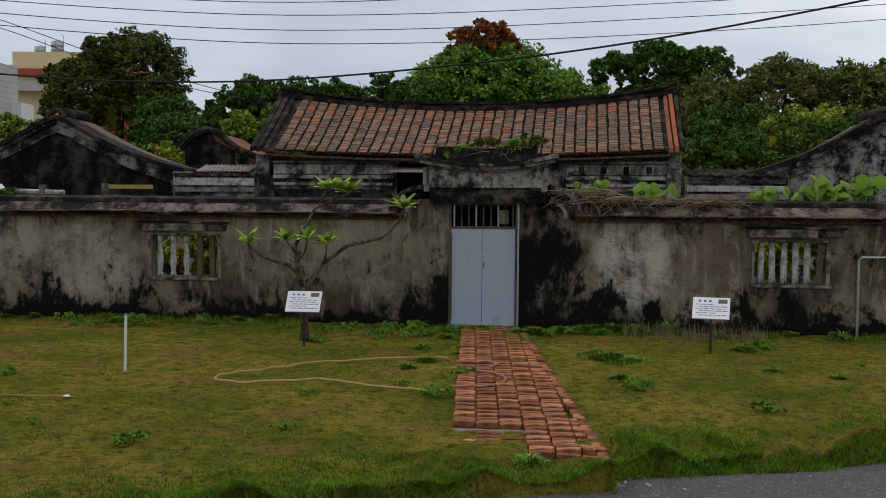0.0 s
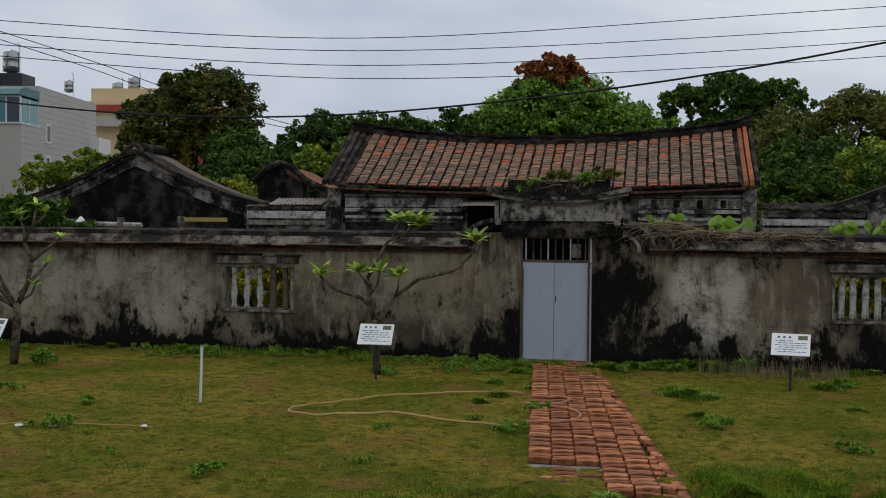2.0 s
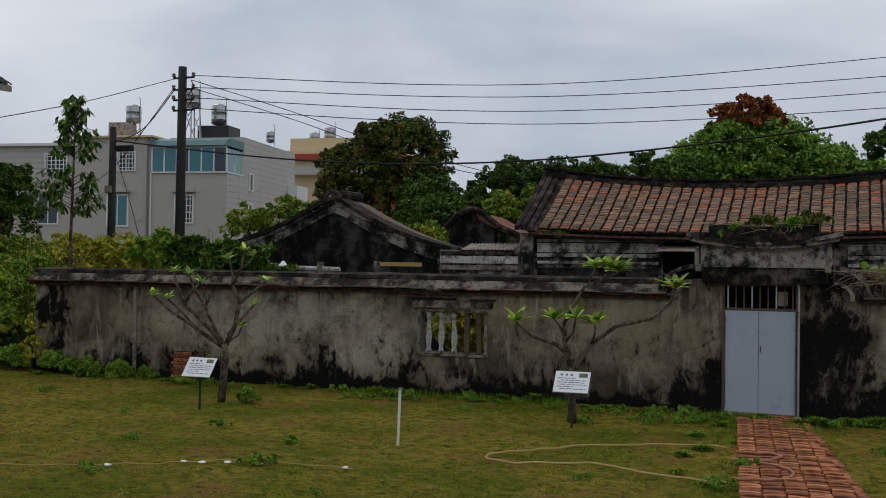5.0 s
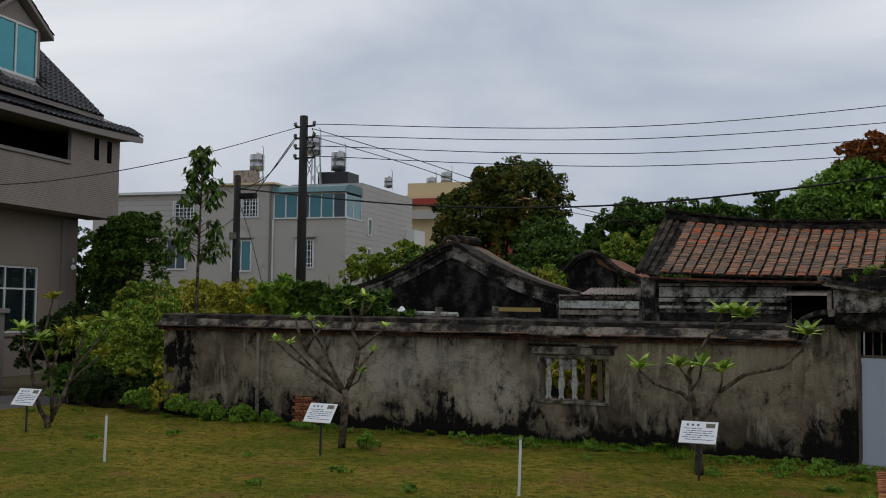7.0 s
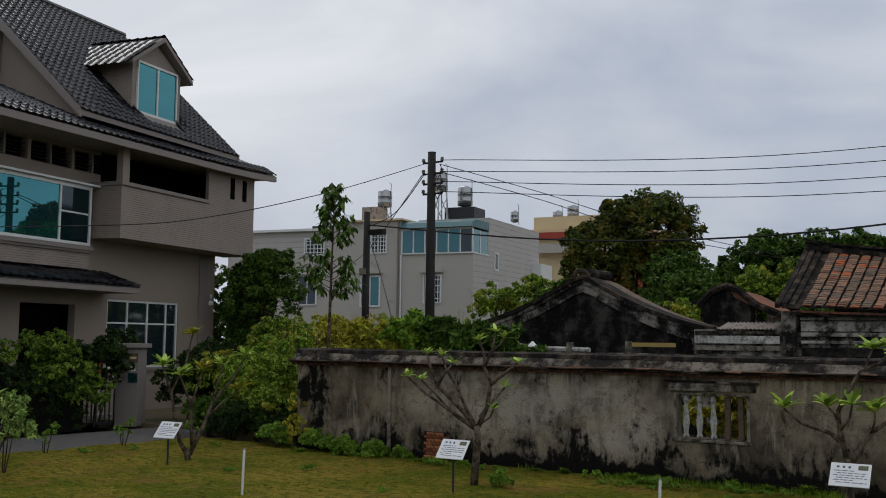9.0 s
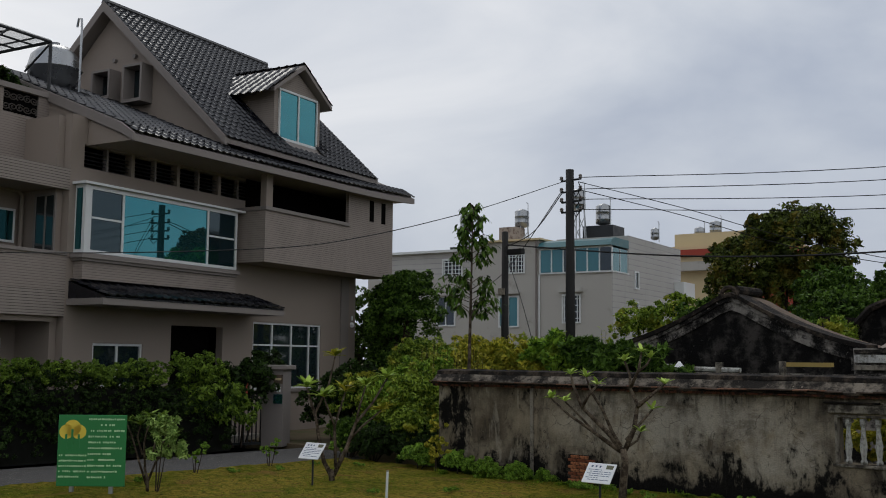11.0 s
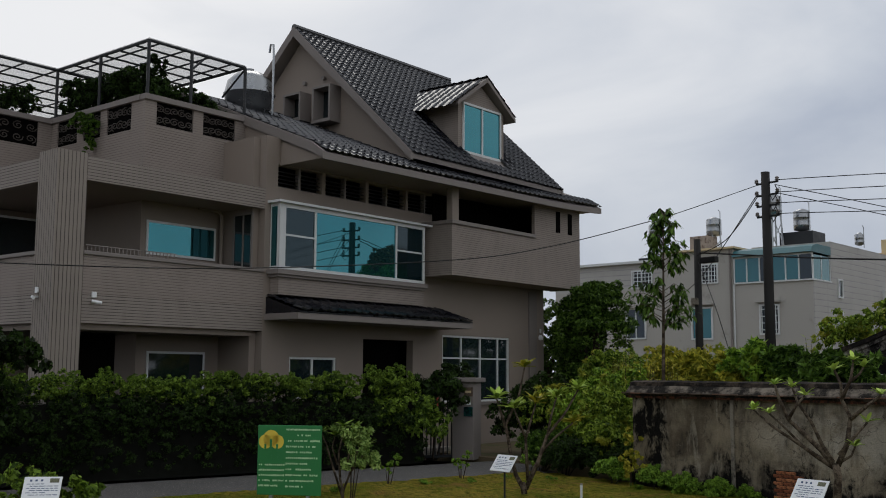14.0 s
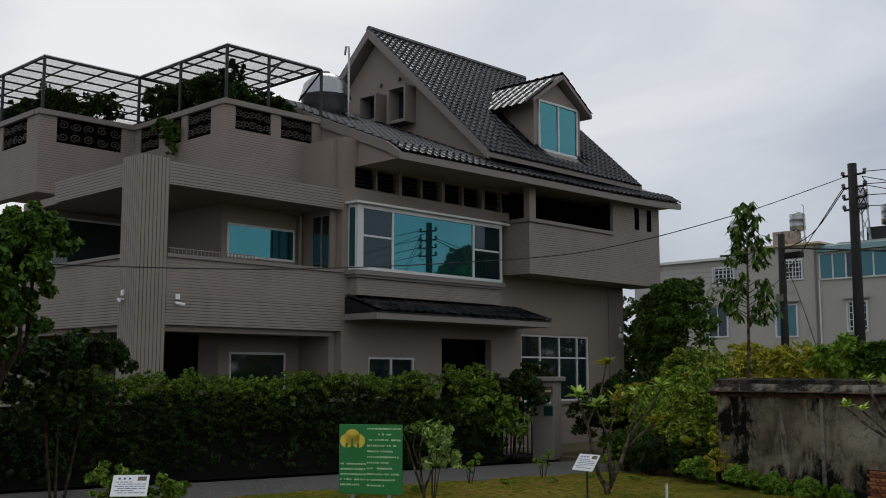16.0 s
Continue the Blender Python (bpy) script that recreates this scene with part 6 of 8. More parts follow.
tree("spreading_tree", (3.9, 49.4, 0), 9.3, [(-1.9, 0, 7.6, 1.2, 1.4, 1.0), (0.1, 0, 8.0, 1.7, 1.6, 1.1), (1.9, 0, 7.7, 1.5, 1.5, 1.1), (0.3, 0, 6.2, 2.5, 2, 1.2), (1.5, 0, 4.6, 2.2, 2, 1.2)], 26000, 0.14, "leaf_mid", "spreading green tree behind the hall roof", 0.3, 13)
tree("spreading_tree", (9.0, 46.8, 0), 8.0, [(-2.6, 0, 5.4, 2.0, 2, 1.6), (0.2, 0, 6.2, 2.2, 2, 1.6), (2.8, 0, 6.0, 2.2, 2, 1.6), (5.2, 0, 5.6, 2.2, 2, 1.8), (-1.2, 0, 3.6, 2.4, 2, 1.3), (2.6, 0, 3.8, 2.8, 2, 1.4), (6.0, 0, 3.6, 2.4, 2, 1.4)], 74000, 0.12, "leaf_olive", "olive green tree with thin bare twigs showing", 0.3, 14)
tree("spreading_tree", (16.0, 47.5, 0), 8.4, [(-2.0, 0, 6.0, 2.2, 2, 1.8), (1.2, 0, 6.4, 2.4, 2, 1.8), (0, 0, 4.0, 3.2, 2, 1.5)], 16000, 0.15, "leaf_mid", "green tree beyond the blackened wing", 0.3, 15)
tree("broad_tree", (-24.9, 25.6, 0), 5.5, [(-0.4, 0, 3.4, 1.2, 1.2, 1.1), (-0.1, 0.1, 4.3, 0.9, 0.9, 0.9), (-0.4, 0, 4.7, 0.8, 0.8, 0.6), (-1.35, 0.3, 3.0, 0.9, 0.9, 1.0), (-1.2, 0.3, 4.2, 0.8, 0.8, 0.8), (-1.0, 0.2, 1.6, 1.0, 0.9, 1.0), (-1.8, 0.8, 2.2, 0.9, 0.9, 1.2)], 24000, 0.085, "leaf_mid", "dense green tree beside the modern house", 0.16, 16)
rng_b = random.Random(5)
for i, (x, y, z, r) in enumerate(((-21.5, 34.0, 1.5, 1.2), (-18.9, 32.5, 3.0, 1.8), (-16.2, 31.2, 3.1, 1.7), (-13.2, 34.9, 3.5, 1.9), (-10.6, 36.0, 3.2, 1.8), (-8.2, 37.0, 3.8, 2.0), (-12.0, 40.0, 4.4, 1.8), (-15.5, 42.0, 4.0, 1.9), (-9.5, 44.0, 4.8, 1.6), (-14.8, 57.5, 6.8, 1.4), (-5.8, 40.0, 3.6, 1.8), (-12.4, 30.0, 2.6, 1.3), (-9.2, 31.2, 2.7, 1.5), (-7.6, 32.0, 3.1, 1.5), (-6.6, 36.0, 4.2, 1.7), (-11.0, 47.0, 5.6, 1.9), (-7.0, 46.0, 5.8, 1.9), (3.6, 33.0, 2.8, 1.8), (6.6, 34.0, 3.2, 2.0), (10.0, 33.0, 3.4, 2.0), (4.4, 36.0, 3.4, 1.9), (8.4, 37.0, 3.8, 2.1), (6.2, 38.5, 4.4, 2.0), (-11.6, 37.0, 4.3, 1.9), (-9.6, 38.5, 4.5, 1.9), (-14.2, 36.0, 4.0, 1.8), (-12.6, 33.2, 3.9, 1.7), (-13.2, 38.0, 4.6, 1.8), (-11.5, 38.4, 5.1, 1.7), (-9.4, 38.2, 5.3, 1.7), (-7.8, 38.6, 5.2, 1.6), (-10.4, 35.4, 4.0, 1.6))):
    bl = [(rng_b.uniform(-0.7, 0.7) * r, rng_b.uniform(-0.4, 0.4) * r, z - 0.2 + rng_b.uniform(-0.8, 0.7), r * rng_b.uniform(0.45, 0.7), r * 0.6, r * rng_b.uniform(0.45, 0.7)) for _ in range(5)]
    tree("leafy_tree", (x, y, 0), z + 1, bl, 7600, 0.105, "leaf_strip" if i % 10 == 1 else "leaf_mid", ("bushy green tree behind the old roofs", "bright green bushy tree behind the old roofs")[i % 10 == 1], 0.12, 40 + i, group="trees behind the old roofs")


# ---- shrubs and hedge ----
def shrub(name, at, blobs, n, size, material, label, seed, stems=5, category="shrub", group="", long=1.6):
    th = thing(name, at, 0, label, category, group)
    r = random.Random(seed)
    for b in blobs[: max(1, min(len(blobs), stems))]:
        bm = bmesh.new()
        tube(bm, [(b[0] * 0.25, b[1] * 0.25, -0.05), (b[0] * 0.7, b[1] * 0.7, b[2] * 0.55), (b[0], b[1], b[2])], [0.03 * min(1, 2 * b[5]), 0.022 * min(1, 2 * b[5]), 0.01 * min(1, 2 * b[5])], 5)
        part("stem", bm, "darkbark", th)
    foliage("leaves", blobs, n, size, material, th, seed=seed, fill=0.6, long=long)
    return th


# Near-black colour that puts the shade inside the hedge into a plain box.
M["twigs"] = plain("hedge_core_shade", hexrgb("0d0f08"), 0.95, 0.4, 6, 25)
hedge = thing("hedge", (-21.9, 2.0, -0.1), 0, "tall clipped dark green hedge, paler along the top", "hedge")
rng_h = random.Random(3)
part("hedge_core", boxes((-0.85, -0.30, -1.5, 14.2, 0.0, 1.6)), "twigs", hedge, "near-black box standing in for the shaded inside of the hedge")
hb = [(-0.5 + rng_h.uniform(-0.15, 0.15), -1.0 + i * 0.42, rng_h.choice((0.5, 0.9, 1.3)) + rng_h.uniform(-0.2, 0.3), 0.62, 0.55, 0.55) for i in range(37)]
hb += [(-0.4, -1.3 + i * 0.42, 0.30 + 0.9 * (i % 2), 0.5, 0.4, 0.4) for i in range(37)]
hb += [(-0.5, -1.2 + i * 0.42, 0.65 + 0.6 * (i % 2), 0.6, 0.5, 0.6) for i in range(37)]
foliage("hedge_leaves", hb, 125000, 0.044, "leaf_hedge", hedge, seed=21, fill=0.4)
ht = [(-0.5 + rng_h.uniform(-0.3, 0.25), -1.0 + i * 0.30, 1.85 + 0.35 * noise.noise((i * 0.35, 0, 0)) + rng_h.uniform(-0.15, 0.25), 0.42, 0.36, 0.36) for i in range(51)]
foliage("top_leaves", ht, 58000, 0.042, "leaf_hedge_top", hedge, "paler leaves along the hedge top", seed=22, fill=0.5)
shrub("shrub", (-22.9, 17.0, -0.05), [(0, -0.8, 1.0, 0.8, 0.8, 0.9), (0.2, 0, 1.5, 0.8, 0.8, 0.8), (-0.3, 0.9, 1.7, 0.7, 0.7, 0.8)], 7000, 0.09, "leaf_hedge", "dark shrub beside the gate pillar", 31)
shrub("shrub", (-22.3, 16.0, -0.05), [(0, 0, 0.9, 0.7, 0.9, 0.8), (0, -0.9, 1.2, 0.6, 0.7, 0.9)], 5000, 0.08, "leaf_hedge_top", "leafy shrub at the end of the hedge", 32)
shrub("shrub", (-22.2, 19.6, -0.05), [(0, 0, 0.9, 0.9, 0.8, 0.9), (0.5, 0.6, 1.4, 0.8, 0.8, 0.8)], 6000, 0.09, "leaf_hedge", "dark shrub behind the gate pillar", 33)
for i, (x, y, z, r, mt) in enumerate(((-16.2, 17.4, 1.0, 1.0, "leaf_strip"), (-17.3, 18.0, 1.5, 1.2, "leaf_strip"), (-18.7, 18.9, 1.7, 1.3, "leaf_bright"), (-20.2, 20.0, 1.7, 1.3, "leaf_strip"), (-17.5, 20.2, 2.2, 1.3, "leaf_yellow"), (-19.3, 21.8, 2.3, 1.4, "leaf_bright"), (-15.6, 19.8, 1.9, 1.1, "leaf_yellow"), (-21.3, 22.6, 2.2, 1.4, "leaf_strip"), (-16.3, 22.3, 2.3, 1.3, "leaf_bright"), (-15.9, 16.75, 0.5, 0.65, "leaf_hedge"), (-17.4, 16.6, 0.5, 0.7, "leaf_hedge"), (-18.9, 17.3, 0.6, 0.75, "leaf_mid"))):
    bl = [(rng_b.uniform(-0.8, 0.8) * r, rng_b.uniform(-0.6, 0.6) * r, max(0.25, z * rng_b.uniform(0.45, 1.05)), r * rng_b.uniform(0.4, 0.6), r * 0.5, r * rng_b.uniform(0.4, 0.6)) for _ in range(7)]
    shrub("shrub", (x, y, -0.05), bl, 15000, 0.052, mt, {"leaf_strip": "wild yellow-green shrub beside the courtyard wall", "leaf_mid": "tangled green shrub beside the courtyard wall", "leaf_bright": "bright green shrub in the overgrown strip", "leaf_yellow": "yellow-green shrub by the wall corner", "leaf_hedge": "low dark shrub at the lawn's edge"}[mt], 60 + i, group="shrubs of the overgrown strip", long=2.3)


def shoots(at, n, spread, height, material, label, seed):
    """A clump of upright wands set with small pointed leaves, standing proud of the shrubs round it."""
    th = thing("wild_shoots", at, 0, label, "plant", "wild shoots of the overgrown strip")
    r = random.Random(seed)
    for i in range(n):
        x, y, h = r.uniform(-spread, spread), r.uniform(-spread, spread) * 0.6, height * r.uniform(0.75, 1.15)
        lx, ly = r.uniform(-0.25, 0.25), r.uniform(-0.2, 0.2)
        part("wand", tube(bmesh.new(), [(x, y, -0.05), (x + lx * 0.4, y + ly * 0.4, h * 0.6), (x + lx, y + ly, h)], [0.014, 0.010, 0.003], 4), "darkbark", th)
        bm = bmesh.new()
        for k in range(26):
            f = 0.45 + 0.55 * k / 25
            a = k * 2.4 + r.uniform(-0.4, 0.4)
            leaf_blade(bm, (x + lx * f, y + ly * f, h * f), (math.cos(a), math.sin(a), r.uniform(0.1, 0.9)), (0, 0, 1), r.uniform(0.09, 0.17), 0.04)
        part("leaves", bm, material, th)
    return th


foliage_seed = 90
for i, (x, y, z, n_, mt, lb) in enumerate(((-14.1, 17.6, 2.2, 2600, "leaf_yellow", "yellow-green shrub showing over the wall"), (-13.0, 17.8, 2.3, 2600, "leaf_bright", "bright shrub showing over the wall"), (-11.9, 17.5, 2.25, 3000, "leaf_mid", "broad-leaved shrub showing over the wall"), (-10.9, 17.6, 2.2, 2600, "leaf_mid", "dark green shrub showing over the wall"))):
    shrub("shrub", (x, y, -0.03), [(0, 0, z - 0.1, 0.65, 0.5, 0.5), (0.4, 0.1, z - 0.5, 0.6, 0.5, 0.6), (-0.4, 0, z + 0.1, 0.45, 0.4, 0.4)], n_, 0.12, mt, lb, foliage_seed + i, group="shrubs behind the wall", long=2.6)
for x, lb in ((-5.9, "yellow-green shrub seen through the barred window"), (3.85, "yellow-green shrub seen through the barred window")):
    shrub("shrub", (x, 17.6, -0.03), [(-0.5, 0, 0.8, 0.7, 0.4, 0.7), (0.5, 0, 1.0, 0.7, 0.4, 0.7), (0, 0.2, 1.3, 0.7, 0.4, 0.4)], 3200, 0.10, "leaf_yellow", lb, 98 + int(x))

# gate pillar of the modern house
pil = thing("gate_pillar", (-22.6, 17.95, -0.1), 30, "grey gate pillar with letterbox and intercom", "gate pillar")
part("shaft", boxes((-0.29, 0.31, -0.30, 0.30, 0.0, 2.05), bevel=0.01), "trimgrey", pil)
part("cap", boxes((-0.39, 0.41, -0.40, 0.40, 2.052, 2.18), bevel=0.02), "trimgrey", pil)
part("letterbox", boxes((0.05, 0.3, -0.345, -0.302, 1.15, 1.4), bevel=0.01), "aqua", pil, "small teal letterbox")
part("plate", boxes((0.05, 0.3, -0.325, -0.302, 1.68, 1.92), bevel=0.005), "wood", pil, "dark name plate")
part("bar_mark", boxes((0.09, 0.26, -0.329, -0.326, 1.77, 1.83)), "cream", pil)
part("intercom", boxes((0.12, 0.24, -0.33, -0.302, 1.45, 1.6), bevel=0.008), "white", pil)
gatem = thing("metal_gate", (-22.9, 17.2, -0.1), 75, "dark metal entrance gate standing ajar", "gate")
part("gate_frame", boxes((-0.6, 0.6, -0.03, 0.03, 0.05, 0.12), (-0.6, 0.6, -0.03, 0.03, 1.7, 1.78), (-0.6, -0.52, -0.03, 0.03, 0.121, 1.699), (0.52, 0.6, -0.03, 0.03, 0.121, 1.699)), "iron", gatem)
for i in range(8):
    part("bar", boxes((-0.45 + i * 0.12, -0.42 + i * 0.12, -0.015, 0.015, 0.121, 1.699)), "iron", gatem)
banner = tagged(part("door_banner", boxes((-24.6, -24.58, 18.3, 18.55, 1.0, 1.9)), "brickred"), "small red paper banner hanging by the entrance", "banner")


# ---- frangipani trees ----
def leaf_blade(bm, base, way, up, length, width):
    """A long pointed leaf, folded along its midrib and drooping."""
    way, up = Vector(way).normalized(), Vector(up).normalized()
    side = way.cross(up).normalized()
    pts = [(0.0, 0.12), (0.3, 0.8), (0.6, 1.0), (0.85, 0.6), (1.0, 0.04)]
    rows = []
    for t, w in pts:
        c = Vector(base) + way * length * t - up * length * 0.28 * t * t
        rows.append([bm.verts.new(c - side * width * w / 2 + up * width * 0.12), bm.verts.new(c), bm.verts.new(c + side * width * w / 2 + up * width * 0.12)])
    for a, b in zip(rows, rows[1:]):
        bm.faces.new((a[0], a[1], b[1], b[0]))
        bm.faces.new((a[1], a[2], b[2], b[1]))


def rosette(th, at, n, length, rng, material="leaf_plum", spread=0.5):
    bm = bmesh.new()
    for i in range(n):
        a = 2 * math.pi * i / n + rng.uniform(-0.3, 0.3)
        e = rng.uniform(0.25, 1.15)
        way = (math.cos(a) * math.cos(e), math.sin(a) * math.cos(e), math.sin(e))
        leaf_blade(bm, at, way, (-math.cos(a) * math.sin(e), -math.sin(a) * math.sin(e), math.cos(e)), length * rng.uniform(0.7, 1.15), length * 0.38)
    return part("rosette", bm, material, th)


def frangipani(at, rz, branches, label, leaf=0.2, n=9, seed=1, trunk=0.055, material="leaf_plum", flowers=(), aged=False):
    """Branches: lists of (x, z) with a start and an end radius; leaf clusters sit at their ends."""
    th = thing("frangipani_tree", at, rz, label, "tree", "young trees on the lawn")
    rng = random.Random(seed)
    for k, (r0, r1, pts) in enumerate(branches):
        ps = [(x, rng.uniform(-0.06, 0.06) * (i > 0) + 0.10 * (k % 3 - 1) * (i / len(pts)), z) for i, (x, z) in enumerate(pts)]
        radii = [r0 + (r1 - r0) * i / (len(pts) - 1) for i in range(len(pts))]
        part("trunk" if k == 0 else "branch", tube(bmesh.new(), ps, radii, 8), "bark", th, smooth=True)
        if k or len(branches) == 1:
            rosette(th, ps[-1], n + 3, leaf, rng, "leaf_yellow" if aged and k % 3 == 1 else material)
    for f in flowers:
        bm = bmesh.new()
        for i in range(5):
            a = i * 2 * math.pi / 5
            leaf_blade(bm, f, (math.cos(a), math.sin(a), 0.4), (0, 0, 1), 0.07, 0.05)
        part("flower", bm, "white", th, "white five-petalled flowers")
    return th


frangipani((-3.27, 14.05, 0), 8, [
    (0.060, 0.045, [(0, -0.05), (-0.02, 0.35), (-0.04, 0.78)]),
    (0.040, 0.018, [(-0.04, 0.7), (-0.09, 0.95), (-0.24, 1.10), (-0.6, 1.21), (-0.83, 1.40)]),
    (0.036, 0.016, [(-0.04, 0.74), (-0.13, 1.13), (-0.15, 1.39), (-0.02, 1.65), (0.13, 1.92), (0.37, 2.03), (0.51, 2.18)]),
    (0.020, 0.014, [(-0.13, 1.13), (0.0, 1.30), (0.03, 1.48)]),
    (0.020, 0.014, [(-0.14, 1.25), (-0.2, 1.36), (-0.27, 1.44)]),
    (0.040, 0.016, [(0.0, 0.7), (0.12, 0.95), (0.25, 1.13), (0.6, 1.39), (1.08, 1.5), (1.33, 1.72), (1.40, 1.92)]),
    (0.018, 0.013, [(0.25, 1.13), (0.30, 1.26), (0.31, 1.40)]),
    (0.015, 0.012, [(0.37, 2.03), (0.46, 2.08), (0.62, 2.14)]),
    (0.015, 0.012, [(0.2, 1.96), (0.24, 2.1), (0.28, 2.2)]),
], "young frangipani with bare curving branches behind a sign", 0.27, 13, 2, flowers=((1.42, -0.05, 2.02), (1.38, 0.05, 2.04)))
frangipani((-8.9, 13.72, 0), 34.8, [
    (0.064, 0.052, [(0, -0.05), (0.03, 0.4), (0.06, 0.74), (0.03, 0.92)]),
    (0.04, 0.014, [(0.03, 0.86), (-0.24, 1.04), (-0.41, 1.17), (-0.8, 1.43), (-1.07, 1.67)]),
    (0.045, 0.016, [(0.0, 0.9), (-0.15, 1.11), (-0.41, 1.37), (-0.59, 1.54), (-0.72, 1.87), (-0.76, 2.04)]),
    (0.028, 0.014, [(-0.59, 1.54), (-0.48, 1.74), (-0.35, 1.89)]),
    (0.032, 0.014, [(0.0, 0.95), (-0.13, 1.17), (-0.28, 1.52), (-0.45, 1.78), (-0.52, 2.0)]),
    (0.042, 0.016, [(0.06, 0.9), (0.2, 1.22), (0.26, 1.59), (0.15, 1.83), (0.15, 2.04), (0.07, 2.26)]),
    (0.035, 0.016, [(0.25, 1.56), (0.46, 1.74), (0.67, 1.91)]),
    (0.030, 0.015, [(0.08, 1.05), (0.28, 1.3), (0.48, 1.52)]),
    (0.030, 0.014, [(0.15, 1.85), (0.28, 2.13), (0.33, 2.40)]),
    (0.020, 0.014, [(0.1, 0.95), (0.25, 1.05), (0.3, 1.18)]),
    (0.020, 0.014, [(0.28, 2.1), (0.4, 2.2), (0.46, 2.3)]),
    (0.022, 0.014, [(-0.41, 1.17), (-0.62, 1.4), (-0.85, 1.62)]),
], "frangipani with many bare grey branches beside a sign", 0.17, 7, 5)
frangipani((-14.75, 13.05, 0), 56.4, [
    (0.06, 0.05, [(0, -0.05), (-0.03, 0.12), (-0.05, 0.22)]),
    (0.045, 0.014, [(-0.02, 0.1), (-0.16, 0.35), (-0.26, 0.74), (-0.35, 1.26), (-0.1, 1.77), (0.0, 2.3)]),
    (0.03, 0.014, [(-0.35, 1.2), (-0.42, 1.45), (-0.5, 1.72)]),
    (0.045, 0.014, [(0.02, 0.1), (0.22, 0.55), (0.42, 1.06), (0.74, 1.45), (1.0, 1.9)]),
    (0.035, 0.014, [(0.06, 0.25), (0.03, 1.0), (0.22, 1.64)]),
    (0.025, 0.014, [(0.42, 1.06), (0.5, 1.4), (0.6, 1.75)]),
    (0.025, 0.014, [(0.03, 1.0), (-0.1, 1.3), (-0.2, 1.55)]),
    (0.025, 0.014, [(0.3, 0.75), (0.55, 1.0), (0.9, 1.3)]),
], "frangipani in leaf with yellowing lower leaves", 0.27, 14, 7, aged=True, flowers=((0.25, -0.05, 1.75), (0.2, 0.05, 1.72)))
frangipani((-15.85, 9.85, 0), 52, [
    (0.03, 0.02, [(0, -0.05), (0.0, 0.2), (-0.05, 0.4)]),
    (0.022, 0.01, [(-0.02, 0.1), (-0.15, 0.5), (-0.3, 0.95), (-0.4, 1.15)]),
    (0.022, 0.01, [(-0.05, 0.35), (-0.08, 0.8), (0.0, 1.25)]),
    (0.022, 0.01, [(0.0, 0.15), (0.15, 0.55), (0.3, 1.0)]),
    (0.018, 0.01, [(0.1, 0.45), (0.3, 0.7), (0.42, 0.95)]),
    (0.018, 0.01, [(-0.1, 0.6), (-0.2, 0.9), (-0.15, 1.1)]),
    (0.018, 0.01, [(0.05, 0.5), (0.12, 0.9), (0.2, 1.2)]),
], "small pale-leaved sapling beside the green sign", 0.2, 12, 9, material="leaf_hedge_top")

shrub("shrub", (-15.75, 9.95, -0.02), [(0, 0, 1.15, 0.32, 0.3, 0.2), (-0.25, 0.15, 0.95, 0.28, 0.26, 0.2), (0.3, -0.1, 0.9, 0.3, 0.26, 0.22), (0.1, 0.1, 0.65, 0.34, 0.3, 0.2)], 1500, 0.075, "leaf_pale", "pale green bushy sapling beside the green board", 79, 4, long=2.0)
thin = thing("slender_tree", (-14.75, 16.85, 0), 0, "slender young tree with drooping compound leaves", "tree")
part("trunk", tube(bmesh.new(), [(0, 0, -0.05), (0.02, 0, 1.6), (0.05, 0.02, 3.4), (0.12, 0, 5.5)], [0.045, 0.04, 0.03, 0.008], 7), "bark", thin, smooth=True)
rng_t = random.Random(8)
for i in range(44):
    t = i / 43
    low = t < 0.42
    z = 3.15 + 0.85 * t / 0.42 if low else 4.25 + 1.25 * (t - 0.42) / 0.58
    reach = rng_t.uniform(0.34, 0.72) if low else (0.62 - 0.42 * (t - 0.42) / 0.58) * rng_t.uniform(0.55, 1.1)
    a = i * 2.4 + rng_t.uniform(-0.5, 0.5)
    s = Vector((0.03 + 0.08 * z / 5.5, 0, z))
    e = s + Vector((math.cos(a) * reach, math.sin(a) * reach, 0.10))
    part("branch", tube(bmesh.new(), [s, s.lerp(e, 0.6) + Vector((0, 0, 0.10)), e], [0.012, 0.008, 0.004], 4), "bark", thin)
    bm = bmesh.new()
    for k in range(24):
        p = s.lerp(e, rng_t.uniform(0.35, 1.05)) + Vector((0, 0, rng_t.uniform(-0.02, 0.10)))
        b = rng_t.uniform(0, 2 * math.pi)
        leaf_blade(bm, p, (math.cos(b) * 0.8 + math.cos(a) * 0.4, math.sin(b) * 0.8 + math.sin(a) * 0.4, rng_t.uniform(-1.3, -0.1)), (0, 0, 1), rng_t.uniform(0.11, 0.19), 0.062)
    part("frond", bm, "leaf_mid", thin)

for i, (x, y, h, mt) in enumerate(((-16.0, 18.2, 2.3, "leaf_yellow"), (-17.2, 19.0, 2.5, "leaf_strip"), (-18.6, 20.2, 2.6, "leaf_strip"), (-19.8, 20.8, 2.5, "leaf_yellow"), (-15.2, 18.6, 2.4, "leaf_strip"), (-20.6, 21.8, 2.7, "leaf_strip"), (-13.9, 18.2, 2.5, "leaf_yellow"), (-12.4, 18.2, 2.6, "leaf_strip"))):
    shoots((x, y, -0.05), 9, 0.6, h, mt, "upright leafy wands of a wild yellow-green plant", 400 + i)
woods = thing("far_woods", (0, 0, 0), 0, "distant line of green trees round the place", "woods", kind="stuff")
rng_f = random.Random(77)
wb = []
